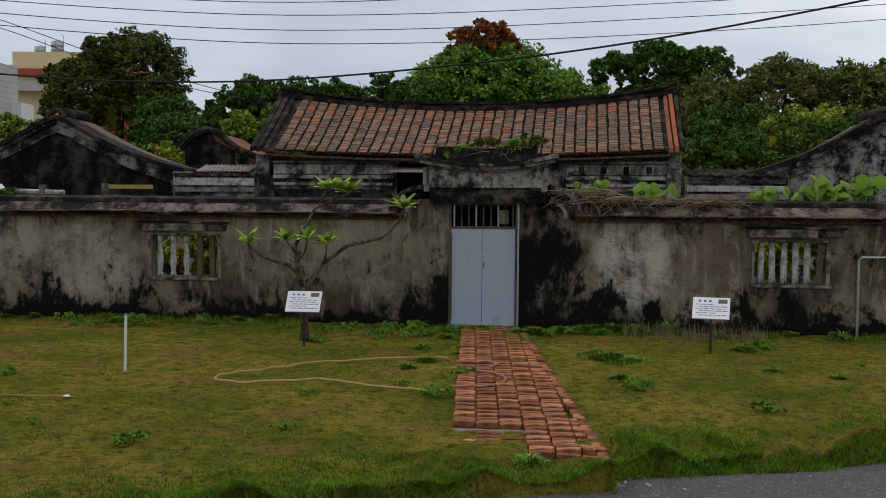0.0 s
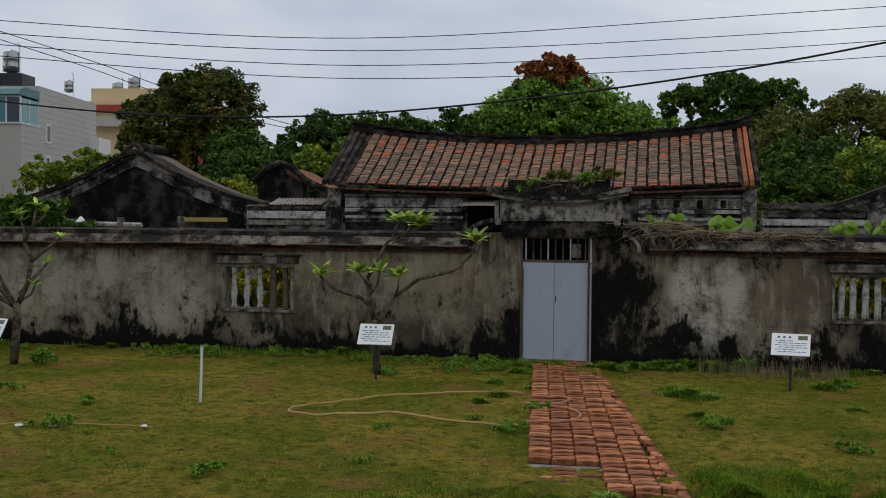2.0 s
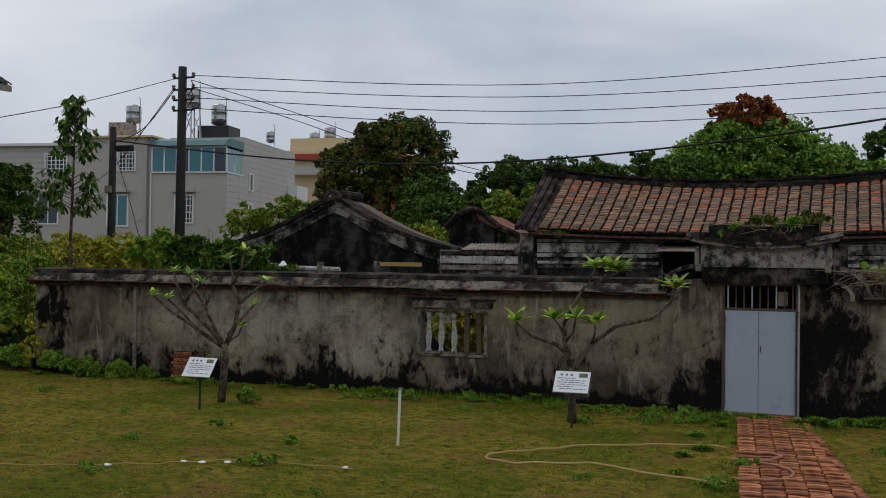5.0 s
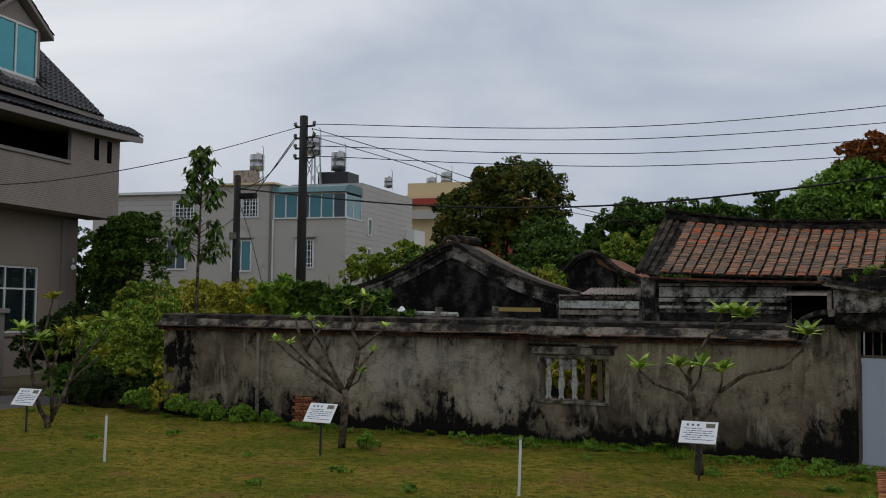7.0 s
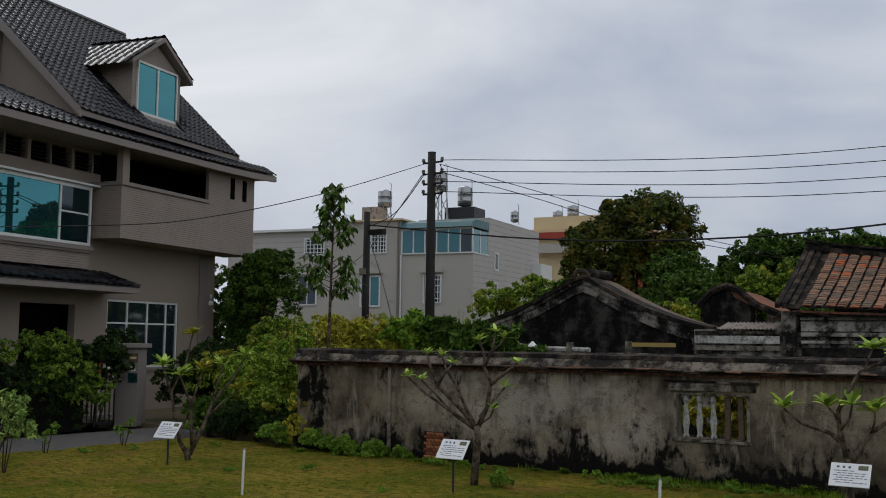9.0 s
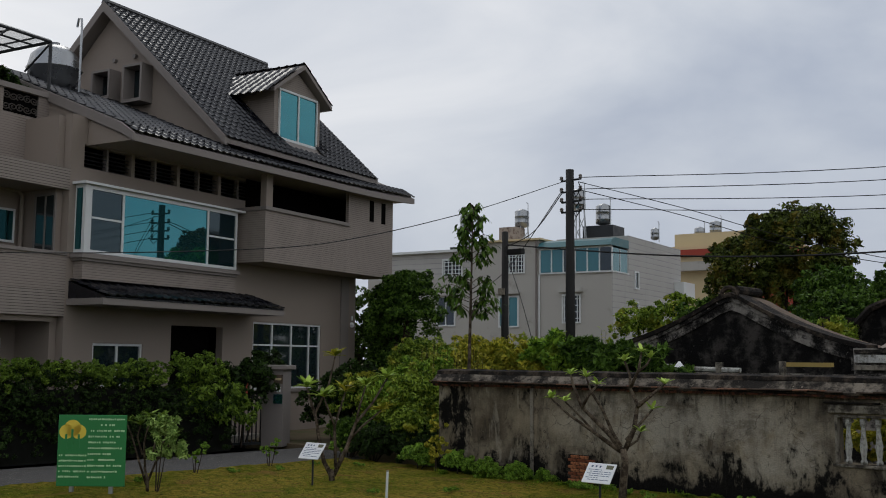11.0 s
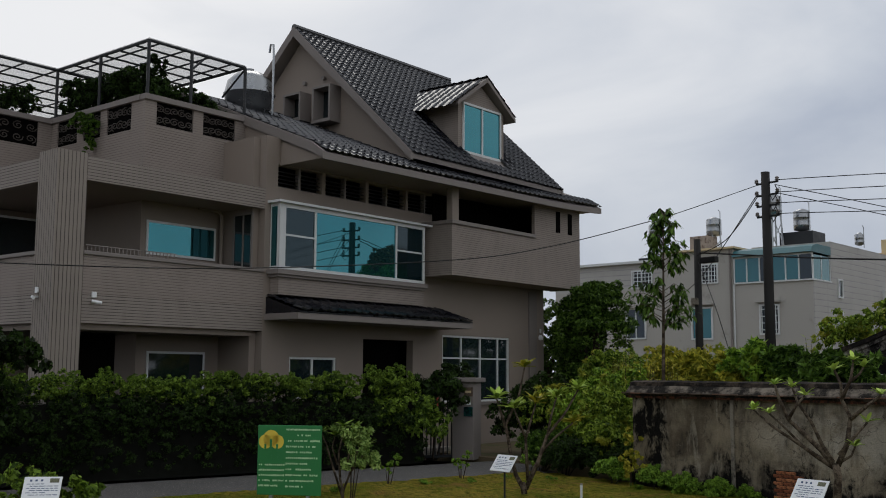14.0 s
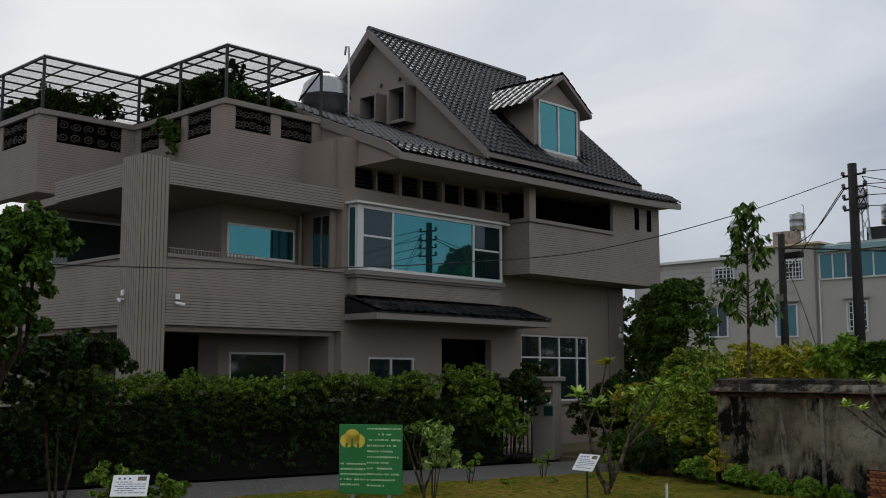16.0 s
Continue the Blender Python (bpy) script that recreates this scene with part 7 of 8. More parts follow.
for i in range(190):
    a = radians(-60 + 280 * i / 189)
    d_ = 95 + rng_f.uniform(-8, 8)
    wb.append((d_ * math.cos(a), d_ * math.sin(a), rng_f.uniform(1.5, 3.6), 4.2, 4.2, rng_f.uniform(2.5, 3.6)))
foliage("woods_leaves", wb, 40000, 0.6, "leaf_mid", woods, seed=78, fill=0.5)
tree("leafy_tree", (-18.3, 3.1, 0), 4.8, [(0.5, 0, 3.7, 0.8, 0.8, 0.7), (0.1, -0.5, 4.1, 0.8, 0.8, 0.6), (0.6, 0.5, 4.4, 0.55, 0.55, 0.35), (0.2, -0.6, 3.3, 0.8, 0.8, 0.6), (0.6, 0.6, 4.1, 0.5, 0.6, 0.35), (0.3, 0.1, 3.0, 0.8, 0.7, 0.6), (0.2, -0.3, 2.5, 0.7, 0.7, 0.5)], 18000, 0.10, "leaf_mid", "green tree with yellowing leaves beside the lane", 0.1, 71)
shrub("shrub", (-20.0, 4.7, -0.1), [(0, -0.3, 2.2, 0.9, 0.8, 0.6), (0.2, 0.5, 2.5, 0.7, 0.7, 0.5), (0, 0, 1.5, 0.9, 0.9, 0.8)], 6500, 0.09, "leaf_hedge", "sprawling shrub growing over the hedge", 72)


tree("leafy_tree", (-29.3, 27.6, 0), 5.0, [(0, 0, 4.0, 0.9, 0.9, 0.9), (0.3, 0.2, 2.6, 1.1, 1.0, 1.1), (-0.5, 0, 3.0, 0.9, 0.9, 0.9), (0.2, 0, 1.3, 1.1, 1.0, 1.0), (0.7, 0.3, 3.6, 0.8, 0.8, 0.8), (-0.9, -0.2, 1.8, 0.9, 0.9, 1.1)], 14000, 0.085, "leaf_mid", "dense green tree behind the corner of the modern house", 0.13, 91)


# ---- signs and stakes on the lawn ----
def plant_sign(at, rz, seed, label):
    """A tilted white board with printed lines and a small picture, on a thin post."""
    th = thing("plant_sign", at, rz, label, "sign", "plant signs on the lawn")
    part("post", tube(bmesh.new(), [(0, 0.02, -0.08), (0, 0.02, 0.56)], 0.018, 8), "iron", th)
    bm = bmesh.new()
    box(bm, -0.245, 0.245, -0.17, 0.17, -0.008, 0.008, pose(0, 0, 0.62, 52, 0, 0))
    bmesh.ops.bevel(bm, geom=bm.edges[:], offset=0.003, segments=1, affect="EDGES")
    board = part("board", bm, "white", th)
    rng = random.Random(seed)
    m = pose(0, 0, 0.62, 52, 0, 0)
    bm = bmesh.new()
    for k in range(3):
        box(bm, -0.17 + k * 0.07, -0.14 + k * 0.07, 0.095, 0.125, 0.0085, 0.0105, m)
    tagged(part("title_line", bm, "ink", board, "blocks in place of the printed title"), kind="stuff")
    for r in range(6):
        y = 0.055 - r * 0.034
        bm = bmesh.new()
        x = -0.2 + (0.04 if r % 2 else 0)
        while x < 0.19:
            w = rng.uniform(0.03, 0.09)
            box(bm, x, min(x + w, 0.21), y - 0.0045, y + 0.0045, 0.0085, 0.0105, m)
            x += w + 0.015
            if r in (0, 4) and x > 0.02:
                break
        part("text_line", bm, "ink", board, "bars in place of small print")
    bm = bmesh.new()
    box(bm, 0.09, 0.21, 0.075, 0.14, 0.0085, 0.0105, m)
    part("picture", bm, "photo", board, "small printed plant picture")
    part("bracket", boxes((-0.05, 0.05, 0.0, 0.04, 0.54, 0.57)), "iron", th)
    return th


for i, (x, y, rz, lb) in enumerate(((-3.19, 13.66, 2, "tilted white plant sign in front of a young frangipani"), (2.42, 13.94, -10, "tilted white plant sign standing by tall weeds"), (-8.75, 12.9, 0, "tilted white plant sign beside a bare frangipani"), (-14.4, 12.25, 4, "tilted white plant sign at the lawn's far end"), (-14.9, 4.5, 62, "tilted white plant sign in front of a small shrub"))):
    plant_sign((x, y, 0), rz, i, lb)
shrub("shrub", (-15.4, 4.75, -0.05), [(-0.2, -0.1, 0.45, 0.35, 0.35, 0.4), (0.1, -0.45, 0.55, 0.3, 0.3, 0.45), (0.05, 0.45, 0.35, 0.3, 0.3, 0.35)], 2600, 0.07, "leaf_hedge_top", "small leafy shrub behind a sign", 77)

gs = thing("park_sign", (-16.3, 9.05, -0.02), 43, "green information board with yellow tree emblem on two posts", "sign")
for x in (-0.33, 0.33):
    part("post", boxes((x - 0.035, x + 0.035, 0.005, 0.06, -0.1, 0.9), bevel=0.006), "steel", gs)
gboard = part("board", boxes((-0.57, 0.57, -0.03, 0.003, 0.12, 1.30), bevel=0.006), "greenboard", gs)
for x, z, r in ((-0.43, 1.02, 0.12), (-0.33, 1.08, 0.14), (-0.22, 1.02, 0.12)):
    part("emblem_disc", tube(bmesh.new(), [(x, -0.035, z), (x, -0.031, z)], r, 20), "yellow", gboard, "round yellow emblem shape")
for x, z1 in ((-0.43, 0.98), (-0.33, 1.06), (-0.22, 0.98)):
    part("emblem_bar", boxes((x - 0.018, x + 0.018, -0.040, -0.036, 0.74, z1)), "greenboard", gboard, "green stem shape of the emblem")
rng_s = random.Random(4)


def print_line(x0, x1, z, h):
    """A line of small upright blocks in place of print."""
    bm = bmesh.new()
    x = x0
    while x < x1:
        w = rng_s.uniform(0.5, 0.95) * h
        if rng_s.random() > 0.06:
            box(bm, x, x + w, -0.034, -0.031, z - h * rng_s.uniform(0.32, 0.5), z + h * rng_s.uniform(0.3, 0.5))
        x += h * 1.05
    tagged(part("text_line", bm, "lightgreen", gboard, "blocks in place of small print"), kind="stuff")


for k in range(11):
    print_line(-0.06 + (0.2 if k == 1 else 0), 0.24 + rng_s.uniform(0.02, 0.30) - (0.1 if k == 1 else 0) if k else 0.54, 1.23 - k * 0.096, 0.034)
for k in range(5):
    print_line(-0.54, -0.09 - (0.12 if k == 4 else 0), 0.63 - k * 0.088, 0.034)

for x, y, h in ((-4.78, 11.36, 0.66), (-10.9, 10.66, 0.64)):
    st = thing("stake", (x, y, 0), 0, "thin galvanised pipe stake standing in the grass", "stake", "pipe stakes")
    part("pipe", tube(bmesh.new(), [(0, 0, -0.08), (0.02, 0, h)], 0.018, 8), "frame", st)
    part("cap", tube(bmesh.new(), [(0.02, 0, h), (0.02, 0, h + 0.02)], 0.019, 8), "concrete", st)
rp = thing("standpipe", (4.85, WY - 0.06, 0), 0, "bent galvanised water pipe against the wall", "pipe")
part("pipe", tube(bmesh.new(), [(-0.02, 0, -0.05), (-0.02, 0, 1.18), (0.03, 0, 1.22), (0.9, 0, 1.22)], 0.022, 8), "steel", rp)
part("clip", boxes((-0.06, 0.02, 0.0, 0.055, 0.8, 0.83)), "iron", rp)

hose1 = thing("garden_hose", (0, 0, 0), 0, "yellow garden hose lying across the lawn", "hose")


def hose_pts(pts, z=0.045, k=8):
    ps = [Vector((x, y, z)) for x, y in pts]
    out = []
    for i in range(len(ps) - 1):
        p0, p1, p2, p3 = ps[max(i - 1, 0)], ps[i], ps[i + 1], ps[min(i + 2, len(ps) - 1)]
        for j in range(k):
            t = j / k
            q = 0.5 * ((2 * p1) + (p2 - p0) * t + (2 * p0 - 5 * p1 + 4 * p2 - p3) * t * t + (3 * p1 - p0 - 3 * p2 + p3) * t**3)
            q.z = z + lawn_height(q.x, q.y) * 0.9
            out.append(q)
    return out + [ps[-1]]


part("tube", tube(bmesh.new(), hose_pts([(-1.0, 12.7), (-1.9, 12.55), (-2.8, 11.8), (-3.3, 11.15), (-3.42, 10.75), (-3.0, 10.6), (-2.3, 10.9), (-1.6, 10.65), (-0.75, 10.5)]), 0.014, 6), "hose", hose1)
hose2 = thing("garden_hose", (0, 0, 0), 0, "brown hose looped over the brick path", "hose")
part("tube", tube(bmesh.new(), hose_pts([(-0.85, 12.2), (-0.5, 12.35), (-0.32, 12.1), (-0.55, 11.85), (-0.85, 11.8), (-0.4, 11.6), (-0.15, 11.2), (-0.35, 10.75), (-0.75, 10.6)], 0.07), 0.016, 6), "hosered", hose2)
rope = thing("rope", (0, 0, 0), 0, "thin rope with white rags lying on the grass", "rope")
part("cord", tube(bmesh.new(), hose_pts([(-8.6, 7.9), (-7.2, 8.5), (-6.2, 9.2), (-5.4, 9.5), (-4.5, 9.6)], 0.03), 0.009, 5), "hose", rope)
for i, (x, y) in enumerate(((-6.35, 9.15), (-6.15, 9.22), (-5.9, 9.33), (-5.55, 9.42), (-6.95, 8.65), (-4.6, 9.6))):
    bm = bmesh.new()
    bmesh.ops.create_icosphere(bm, subdivisions=2, radius=0.04)
    for v in bm.verts:
        v.co *= 1 + 0.7 * noise.noise(v.co * 18 + Vector((i * 3, 0, 0)))
        v.co.z *= 0.35
    b = part("rag", bm, "white", rope, "crumpled white rag", smooth=True)
    b.location = (x, y, 0.03)


# ---- growth on the walls ----
def vine(x0, x1, n, seed, label, drop=0.45, z=2.02):
    th = thing("dry_vine", (0, 0, 0), 0, label, "vine")
    rng = random.Random(seed)
    bm = bmesh.new()
    for i in range(n):
        x = rng.uniform(x0, x1)
        heap = 0.5 + 0.5 * noise.noise((x * 1.7, seed, 0))
        a = rng.uniform(-1, 1)
        d = drop * rng.random() ** 2.2 * (0.25 + heap)
        p = Vector((x, WY + rng.uniform(-0.02, 0.3), z + rng.uniform(-0.04, 0.14) * heap))
        pts = [p]
        for k in range(5):
            t = (k + 1) / 5
            p = p + Vector((a * 0.11 + rng.uniform(-0.07, 0.07), rng.uniform(-0.10, 0.03), -d * t * 0.42 + rng.uniform(-0.02, 0.05) * (1 - t)))
            p.y = max(p.y, WY - 0.22)
            pts.append(p.copy())
        tube(bm, pts, [0.006, 0.006, 0.006, 0.005, 0.004, 0.002], 3)
    tagged(part("tangle", bm, "straw", th, "tangled dry brown stems"), kind="stuff")
    return th


def big_leaf(th, at, size, tilt, turn):
    """A broad heart-shaped leaf on a short stalk."""
    bm = bmesh.new()
    rim = []
    for i in range(14):
        a = 2 * math.pi * i / 14
        r = size * (0.62 + 0.2 * math.cos(a) + 0.10 * math.cos(2 * a))
        rim.append(bm.verts.new((r * math.sin(a), r * math.cos(a) * 1.1, -0.25 * r * abs(math.sin(a)) - 0.15 * max(0, math.cos(a)) * r)))
    c = bm.verts.new((0, 0, 0.02))
    for i in range(14):
        bm.faces.new((c, rim[i], rim[(i + 1) % 14]))
    m = pose(*at, tilt, 0, turn)
    bmesh.ops.transform(bm, matrix=m, verts=bm.verts[:])
    part("leaf", bm, "leaf_taro", th, smooth=True)


M["leaf_taro"] = leafy("broad_leaf", hexrgb("5f8a1e"), hexrgb("a4c83c"), 0.4)


def broad_plant(x, y, z, n, w, size, seed, label):
    th = thing("broad_leaved_plant", (x, y, z), 0, label, "plant")
    rng = random.Random(seed)
    for i in range(n):
        px, pz = rng.uniform(-w, w), rng.uniform(0.05, 0.30) * size / 0.2
        part("stalk", tube(bmesh.new(), [(px * 0.7, 0.05, -0.3), (px, rng.uniform(-0.08, 0.1), pz)], [0.012, 0.006], 5), "leaf_weed", th)
        big_leaf(th, (px, rng.uniform(-0.12, 0.12), pz), size * rng.uniform(0.7, 1.15), rng.uniform(25, 75), rng.uniform(-60, 60))
    return th


vine(0.6, 3.0, 330, 4, "dry brown creeper hanging over the wall coping")
vine(0.4, 1.1, 110, 6, "dry brown creeper trailing beside the gate", 0.5, 2.15)
broad_plant(0.78, 16.45, 2.12, 10, 0.26, 0.13, 3, "light green broad-leaved creeper on the wall top")
broad_plant(1.75, 16.5, 2.02, 13, 0.38, 0.16, 4, "light green broad-leaved plant on the wall top")
broad_plant(4.15, 16.5, 2.05, 30, 0.85, 0.14, 5, "row of light green broad leaves above the wall")
broad_plant(4.75, 16.5, 2.12, 20, 0.55, 0.17, 6, "tall light green broad leaves above the wall")
for i, (x, z) in enumerate(((-1.35, 2.72), (-0.95, 2.86), (-0.55, 2.8), (-0.2, 2.86))):
    foliage_th = shrub("fern", (x, WY + 0.05, z), [(0, 0, 0.06, 0.22, 0.16, 0.12), (0.12, 0, 0.1, 0.16, 0.12, 0.1)], 420, 0.05, "leaf_olive" if i % 2 else "leaf_weed", "small fern tuft growing on the gate parapet", 130 + i, 1, "plant", "tufts on the gate parapet", 3.0)
vine(-1.6, 0.0, 50, 9, "dry grass stems on the gate parapet", 0.25, 2.85)


# ---- grass ----
def on_path(x, y):
    s = (16 - y) / 8
    return (x > -1.32 + 0.86 * s) & (x < -0.26 + 1.25 * s) & (y > 7.9)


def blades(name, xy, height, width, material, seed, label, lean=0.5, z0=None):
    rng = np.random.default_rng(seed)
    n = len(xy)
    h = height * rng.uniform(0.5, 1.3, n)
    a = rng.uniform(0, 2 * np.pi, n)
    side = np.stack([np.cos(a), np.sin(a), np.zeros(n)], 1) * (width * rng.uniform(0.6, 1.3, n))[:, None] / 2
    b = rng.uniform(0, 2 * np.pi, n)
    off = np.stack([np.cos(b), np.sin(b), np.zeros(n)], 1) * (h * lean * rng.random(n))[:, None]
    base = np.stack([xy[:, 0], xy[:, 1], np.array([lawn_height(x, y) for x, y in xy]) - 0.008 if z0 is None else np.full(n, 1.0) * z0], 1)
    top = base + off + np.stack([np.zeros(n), np.zeros(n), h], 1)
    v = np.stack([base - side, base + side, top], 1).reshape(-1, 3)
    f = np.arange(3 * n).reshape(n, 3)
    ob = mesh_ob(name, fast_mesh(name, v, f), material)
    return tagged(ob, label, "grass", kind="stuff")


rng_g = np.random.default_rng(17)


def scatter(n, x0, x1, far=15.98):
    x = rng_g.uniform(x0, x1, n)
    e = np.array([lawn_edge(v) for v in x])
    y = e + (far - e) * rng_g.random(n) ** 1.1
    keep = ~on_path(x, y)
    return np.stack([x, y], 1)[keep]


def thin_by(xy, scale, cut, seed):
    k = np.array([noise.noise((x * scale, y * scale, seed)) for x, y in xy])
    return xy[k > cut]


blades("grass", thin_by(thin_by(thin_by(scatter(300000, -17.6, 5.6), 2.4, -0.16, 6.0), 0.8, -0.32, 21.0), 6.5, -0.12, 41.0), 0.022, 0.010, "grass", 3, "short patchy yellow-green lawn grass", 1.5)
blades("grass", thin_by(scatter(150000, -17.6, 5.6), 3.0, 0.26, 14.0), 0.034, 0.009, "grass_lush", 23, "small dark clumps of longer lawn grass", 1.5)
blades("grass", thin_by(scatter(80000, -17.6, 5.6), 0.7, 0.24, 31.0), 0.018, 0.012, "thatch", 24, "dry brownish thatch in the bare patches", 1.8)
blades("grass", thin_by(scatter(60000, -17.6, 5.6), 0.9, 0.16, 2.0), 0.028, 0.010, "grass_lush", 4, "taller green tufts in the lawn", 1.4)
edge_x = rng_g.uniform(-4.5, 5.2, 130000)
edge_xy = np.stack([edge_x, np.array([lawn_edge(v) for v in edge_x]) + np.abs(rng_g.normal(0, 0.5, 130000)) - 0.06], 1)
edge_xy = thin_by(edge_xy[~on_path(edge_xy[:, 0], edge_xy[:, 1])], 0.55, -0.28, 5.0)
edge_k = np.array([noise.noise((x * 2.3, y * 2.6, 4.4)) + 0.22 * rng_g.normal() for x, y in edge_xy])
blades("grass", edge_xy[edge_k > -0.08], 0.032, 0.010, "grass_moss", 5, "dark mossy mounds of lush grass along the road edge", 1.3)
blades("grass", edge_xy[edge_k <= -0.08][::3], 0.035, 0.011, "grass_lush", 15, "shorter lush grass between the mounds", 1.0)
bank_x = rng_g.uniform(-4.5, 5.2, 16000)
bank_e = np.array([lawn_edge(v) for v in bank_x])
bank_s = rng_g.random(16000)
bank_top = np.array([lawn_height(x, e) for x, e in zip(bank_x, bank_e)]) - 0.035
bank_xy = np.stack([bank_x, bank_e - 0.15 + 0.16 * bank_s], 1)
bank_keep = ~((bank_x > -0.1) & (bank_x < 0.95))
blades("grass", bank_xy[bank_keep], 0.045, 0.012, "grass_moss", 19, "mossy grass hanging over the road edge", 1.2, (-0.12 + (bank_top + 0.12) * bank_s)[bank_keep])
hill_xy = scatter(60000, -6.0, 5.6, 12.0)
hill_xy = thin_by(hill_xy, 1.3, 0.38, 9.0)
blades("grass", hill_xy, 0.04, 0.011, "grass_moss", 16, "dark green grass patches in the lawn", 1.2)
foot_x = rng_g.uniform(-14.6, 5.5, 14000)
foot_xy = np.stack([foot_x, 16.0 - np.abs(rng_g.normal(0, 0.22, 14000))], 1)
foot_xy = thin_by(foot_xy[~on_path(foot_xy[:, 0], foot_xy[:, 1])], 0.9, 0.08, 8.0)
blades("grass", foot_xy, 0.10, 0.012, "grass_lush", 6, "tall grass at the foot of the wall", 0.6)
dry_x = rng_g.uniform(1.3, 3.4, 900)
dry_xy = np.stack([dry_x, 15.85 - np.abs(rng_g.normal(0, 0.4, 900))], 1)
blades("grass", dry_xy, 0.22, 0.007, "straw", 7, "dry straw-coloured weeds by the wall", 0.5)

# ---- weeds ----
weed_a = shrub("weed", (-0.85, 10.35, 0), [(0, 0, 0.04, 0.15, 0.14, 0.06), (0.10, 0.05, 0.05, 0.10, 0.10, 0.06), (-0.11, 0, 0.04, 0.11, 0.11, 0.05)], 420, 0.038, "leaf_weed", "low leafy weed growing in the lawn", 140, 2, "weed", "weeds in the lawn")
rng_w = random.Random(12)
spots = [(-1.3, 10.95), (-0.7, 11.6), (-2.2, 10.3), (-6.0, 10.8), (-2.37, 14.9), (-1.9, 15.3), (-1.75, 14.8), (1.3, 11.1), (2.6, 10.2), (3.6, 11.4), (-5.6, 9.4), (-4.3, 8.4), (-3.1, 7.9), (-7.4, 11.5), (-7.9, 10.2), (-9.4, 12.0), (-12.8, 12.2), (-12.0, 13.3), (-5.1, 14.6), (-5.4, 15.5), (-4.6, 15.6), (-7.6, 15.4), (-6.6, 15.5), (-3.9, 15.3), (-2.9, 15.5), (3.2, 14.4), (4.2, 13.2), (-10.9, 15.4), (-9.9, 15.5), (-8.55, 13.8), (0.2, 15.3), (0.5, 15.6), (-17.2, 12.6), (-17.0, 13.6), (-17.3, 14.8), (-16.9, 10.4), (-17.4, 9.4), (-16.4, 15.3), (-6.9, 8.3), (-2.0, 8.6)]
for i in range(34):
    spots.append((rng_w.uniform(-3.4, -1.15) if i % 2 else rng_w.uniform(-13.5, 4.8), 15.85 - abs(rng_w.gauss(0, 1.5 if i % 2 else 0.5))))
for x, y in spots:
    s = rng_w.uniform(0.5, 1.2)
    ob = copy_thing(weed_a, pose(x, y, lawn_height(x, y), 0, 0, rng_w.uniform(0, 360)))
    ob.scale = (s, s, s * rng_w.uniform(0.8, 1.2))
for i, (x, y, r, n_) in enumerate(((-14.05, 15.75, 0.42, 1700), (-13.3, 15.75, 0.34, 1300), (-12.6, 15.8, 0.32, 1200), (-12.0, 15.85, 0.22, 700), (-8.45, 13.75, 0.22, 700), (-15.3, 15.9, 0.5, 1900))):
    shrub("weed", (x, y, 0), [(0, 0, r * 0.5, r * 0.7, r * 0.6, r * 0.55), (r * 0.6, 0, r * 0.35, r * 0.5, r * 0.5, r * 0.4), (-r * 0.6, 0.1, r * 0.4, r * 0.5, r * 0.5, r * 0.45)], n_ * 2, 0.036, "leaf_weed", "bushy green weed standing in the grass", 150 + i, 2, "weed", "tall weeds", 2.4)
shrub("weed", (-14.65, 15.75, 0), [(0, 0, 0.5, 0.2, 0.2, 0.3), (0.05, 0, 0.9, 0.18, 0.18, 0.25), (0.12, 0, 0.25, 0.25, 0.2, 0.25)], 900, 0.06, "leaf_yellow", "yellow-leaved weed at the wall corner", 170, 2, "weed")
for i, (x, y) in enumerate(((-17.7, 13.9), (-17.75, 12.1), (-17.5, 15.6), (-17.6, 10.0))):
    shrub("weed", (x, y, 0), [(0, 0, 0.3, 0.15, 0.15, 0.25), (0.1, 0.1, 0.45, 0.12, 0.12, 0.2), (-0.1, 0, 0.25, 0.15, 0.15, 0.2)], 420, 0.045, "leaf_weed", "spindly weed at the lane's edge", 180 + i, 3, "weed", "weeds at the lane")


def grass_tuft(x, y, r, h, n, seed, material="leaf_weed", label="bright green grassy weed in the lawn"):
    """Arching blades that spring from a ragged clump."""
    th = thing("weed", (x, y, lawn_height(x, y)), 0, label, "weed", "grassy weeds")
    rng = np.random.default_rng(seed)
    a, q = rng.uniform(0, 2 * np.pi, n), r * rng.random(n) ** 0.8
    q = q * (0.7 + 0.45 * np.sin(a * 3 + seed))
    base = np.stack([np.cos(a) * q * 1.2, np.sin(a) * q, np.full(n, -0.01)], 1)
    b = a + rng.normal(0, 0.9, n)
    hh = h * rng.uniform(0.3, 1.25, n) * (1.1 - 0.75 * np.minimum(1, q / r))
    out = np.stack([np.cos(b), np.sin(b), np.zeros(n)], 1)
    side = np.stack([-np.sin(b), np.cos(b), np.zeros(n)], 1) * rng.uniform(0.003, 0.008, n)[:, None]
    up = np.array([0, 0, 1.0])
    mid = base + out * (hh * 0.35)[:, None] + up * (hh * 0.75)[:, None]
    tip = base + out * (hh * rng.uniform(0.6, 1.2, n))[:, None] + up * (hh * rng.uniform(0.55, 1.0, n))[:, None]
    v = np.stack([base - side * 0.6, base + side * 0.6, mid + side, mid - side, tip], 1).reshape(-1, 3)
    k = np.arange(n)[:, None] * 5
    f = np.concatenate([k + np.array([0, 1, 2]), k + np.array([0, 2, 3]), k + np.array([3, 2, 4])], 0)
    tagged(mesh_ob("tuft", fast_mesh("tuft", v, f), material, th), kind="stuff")
    return th


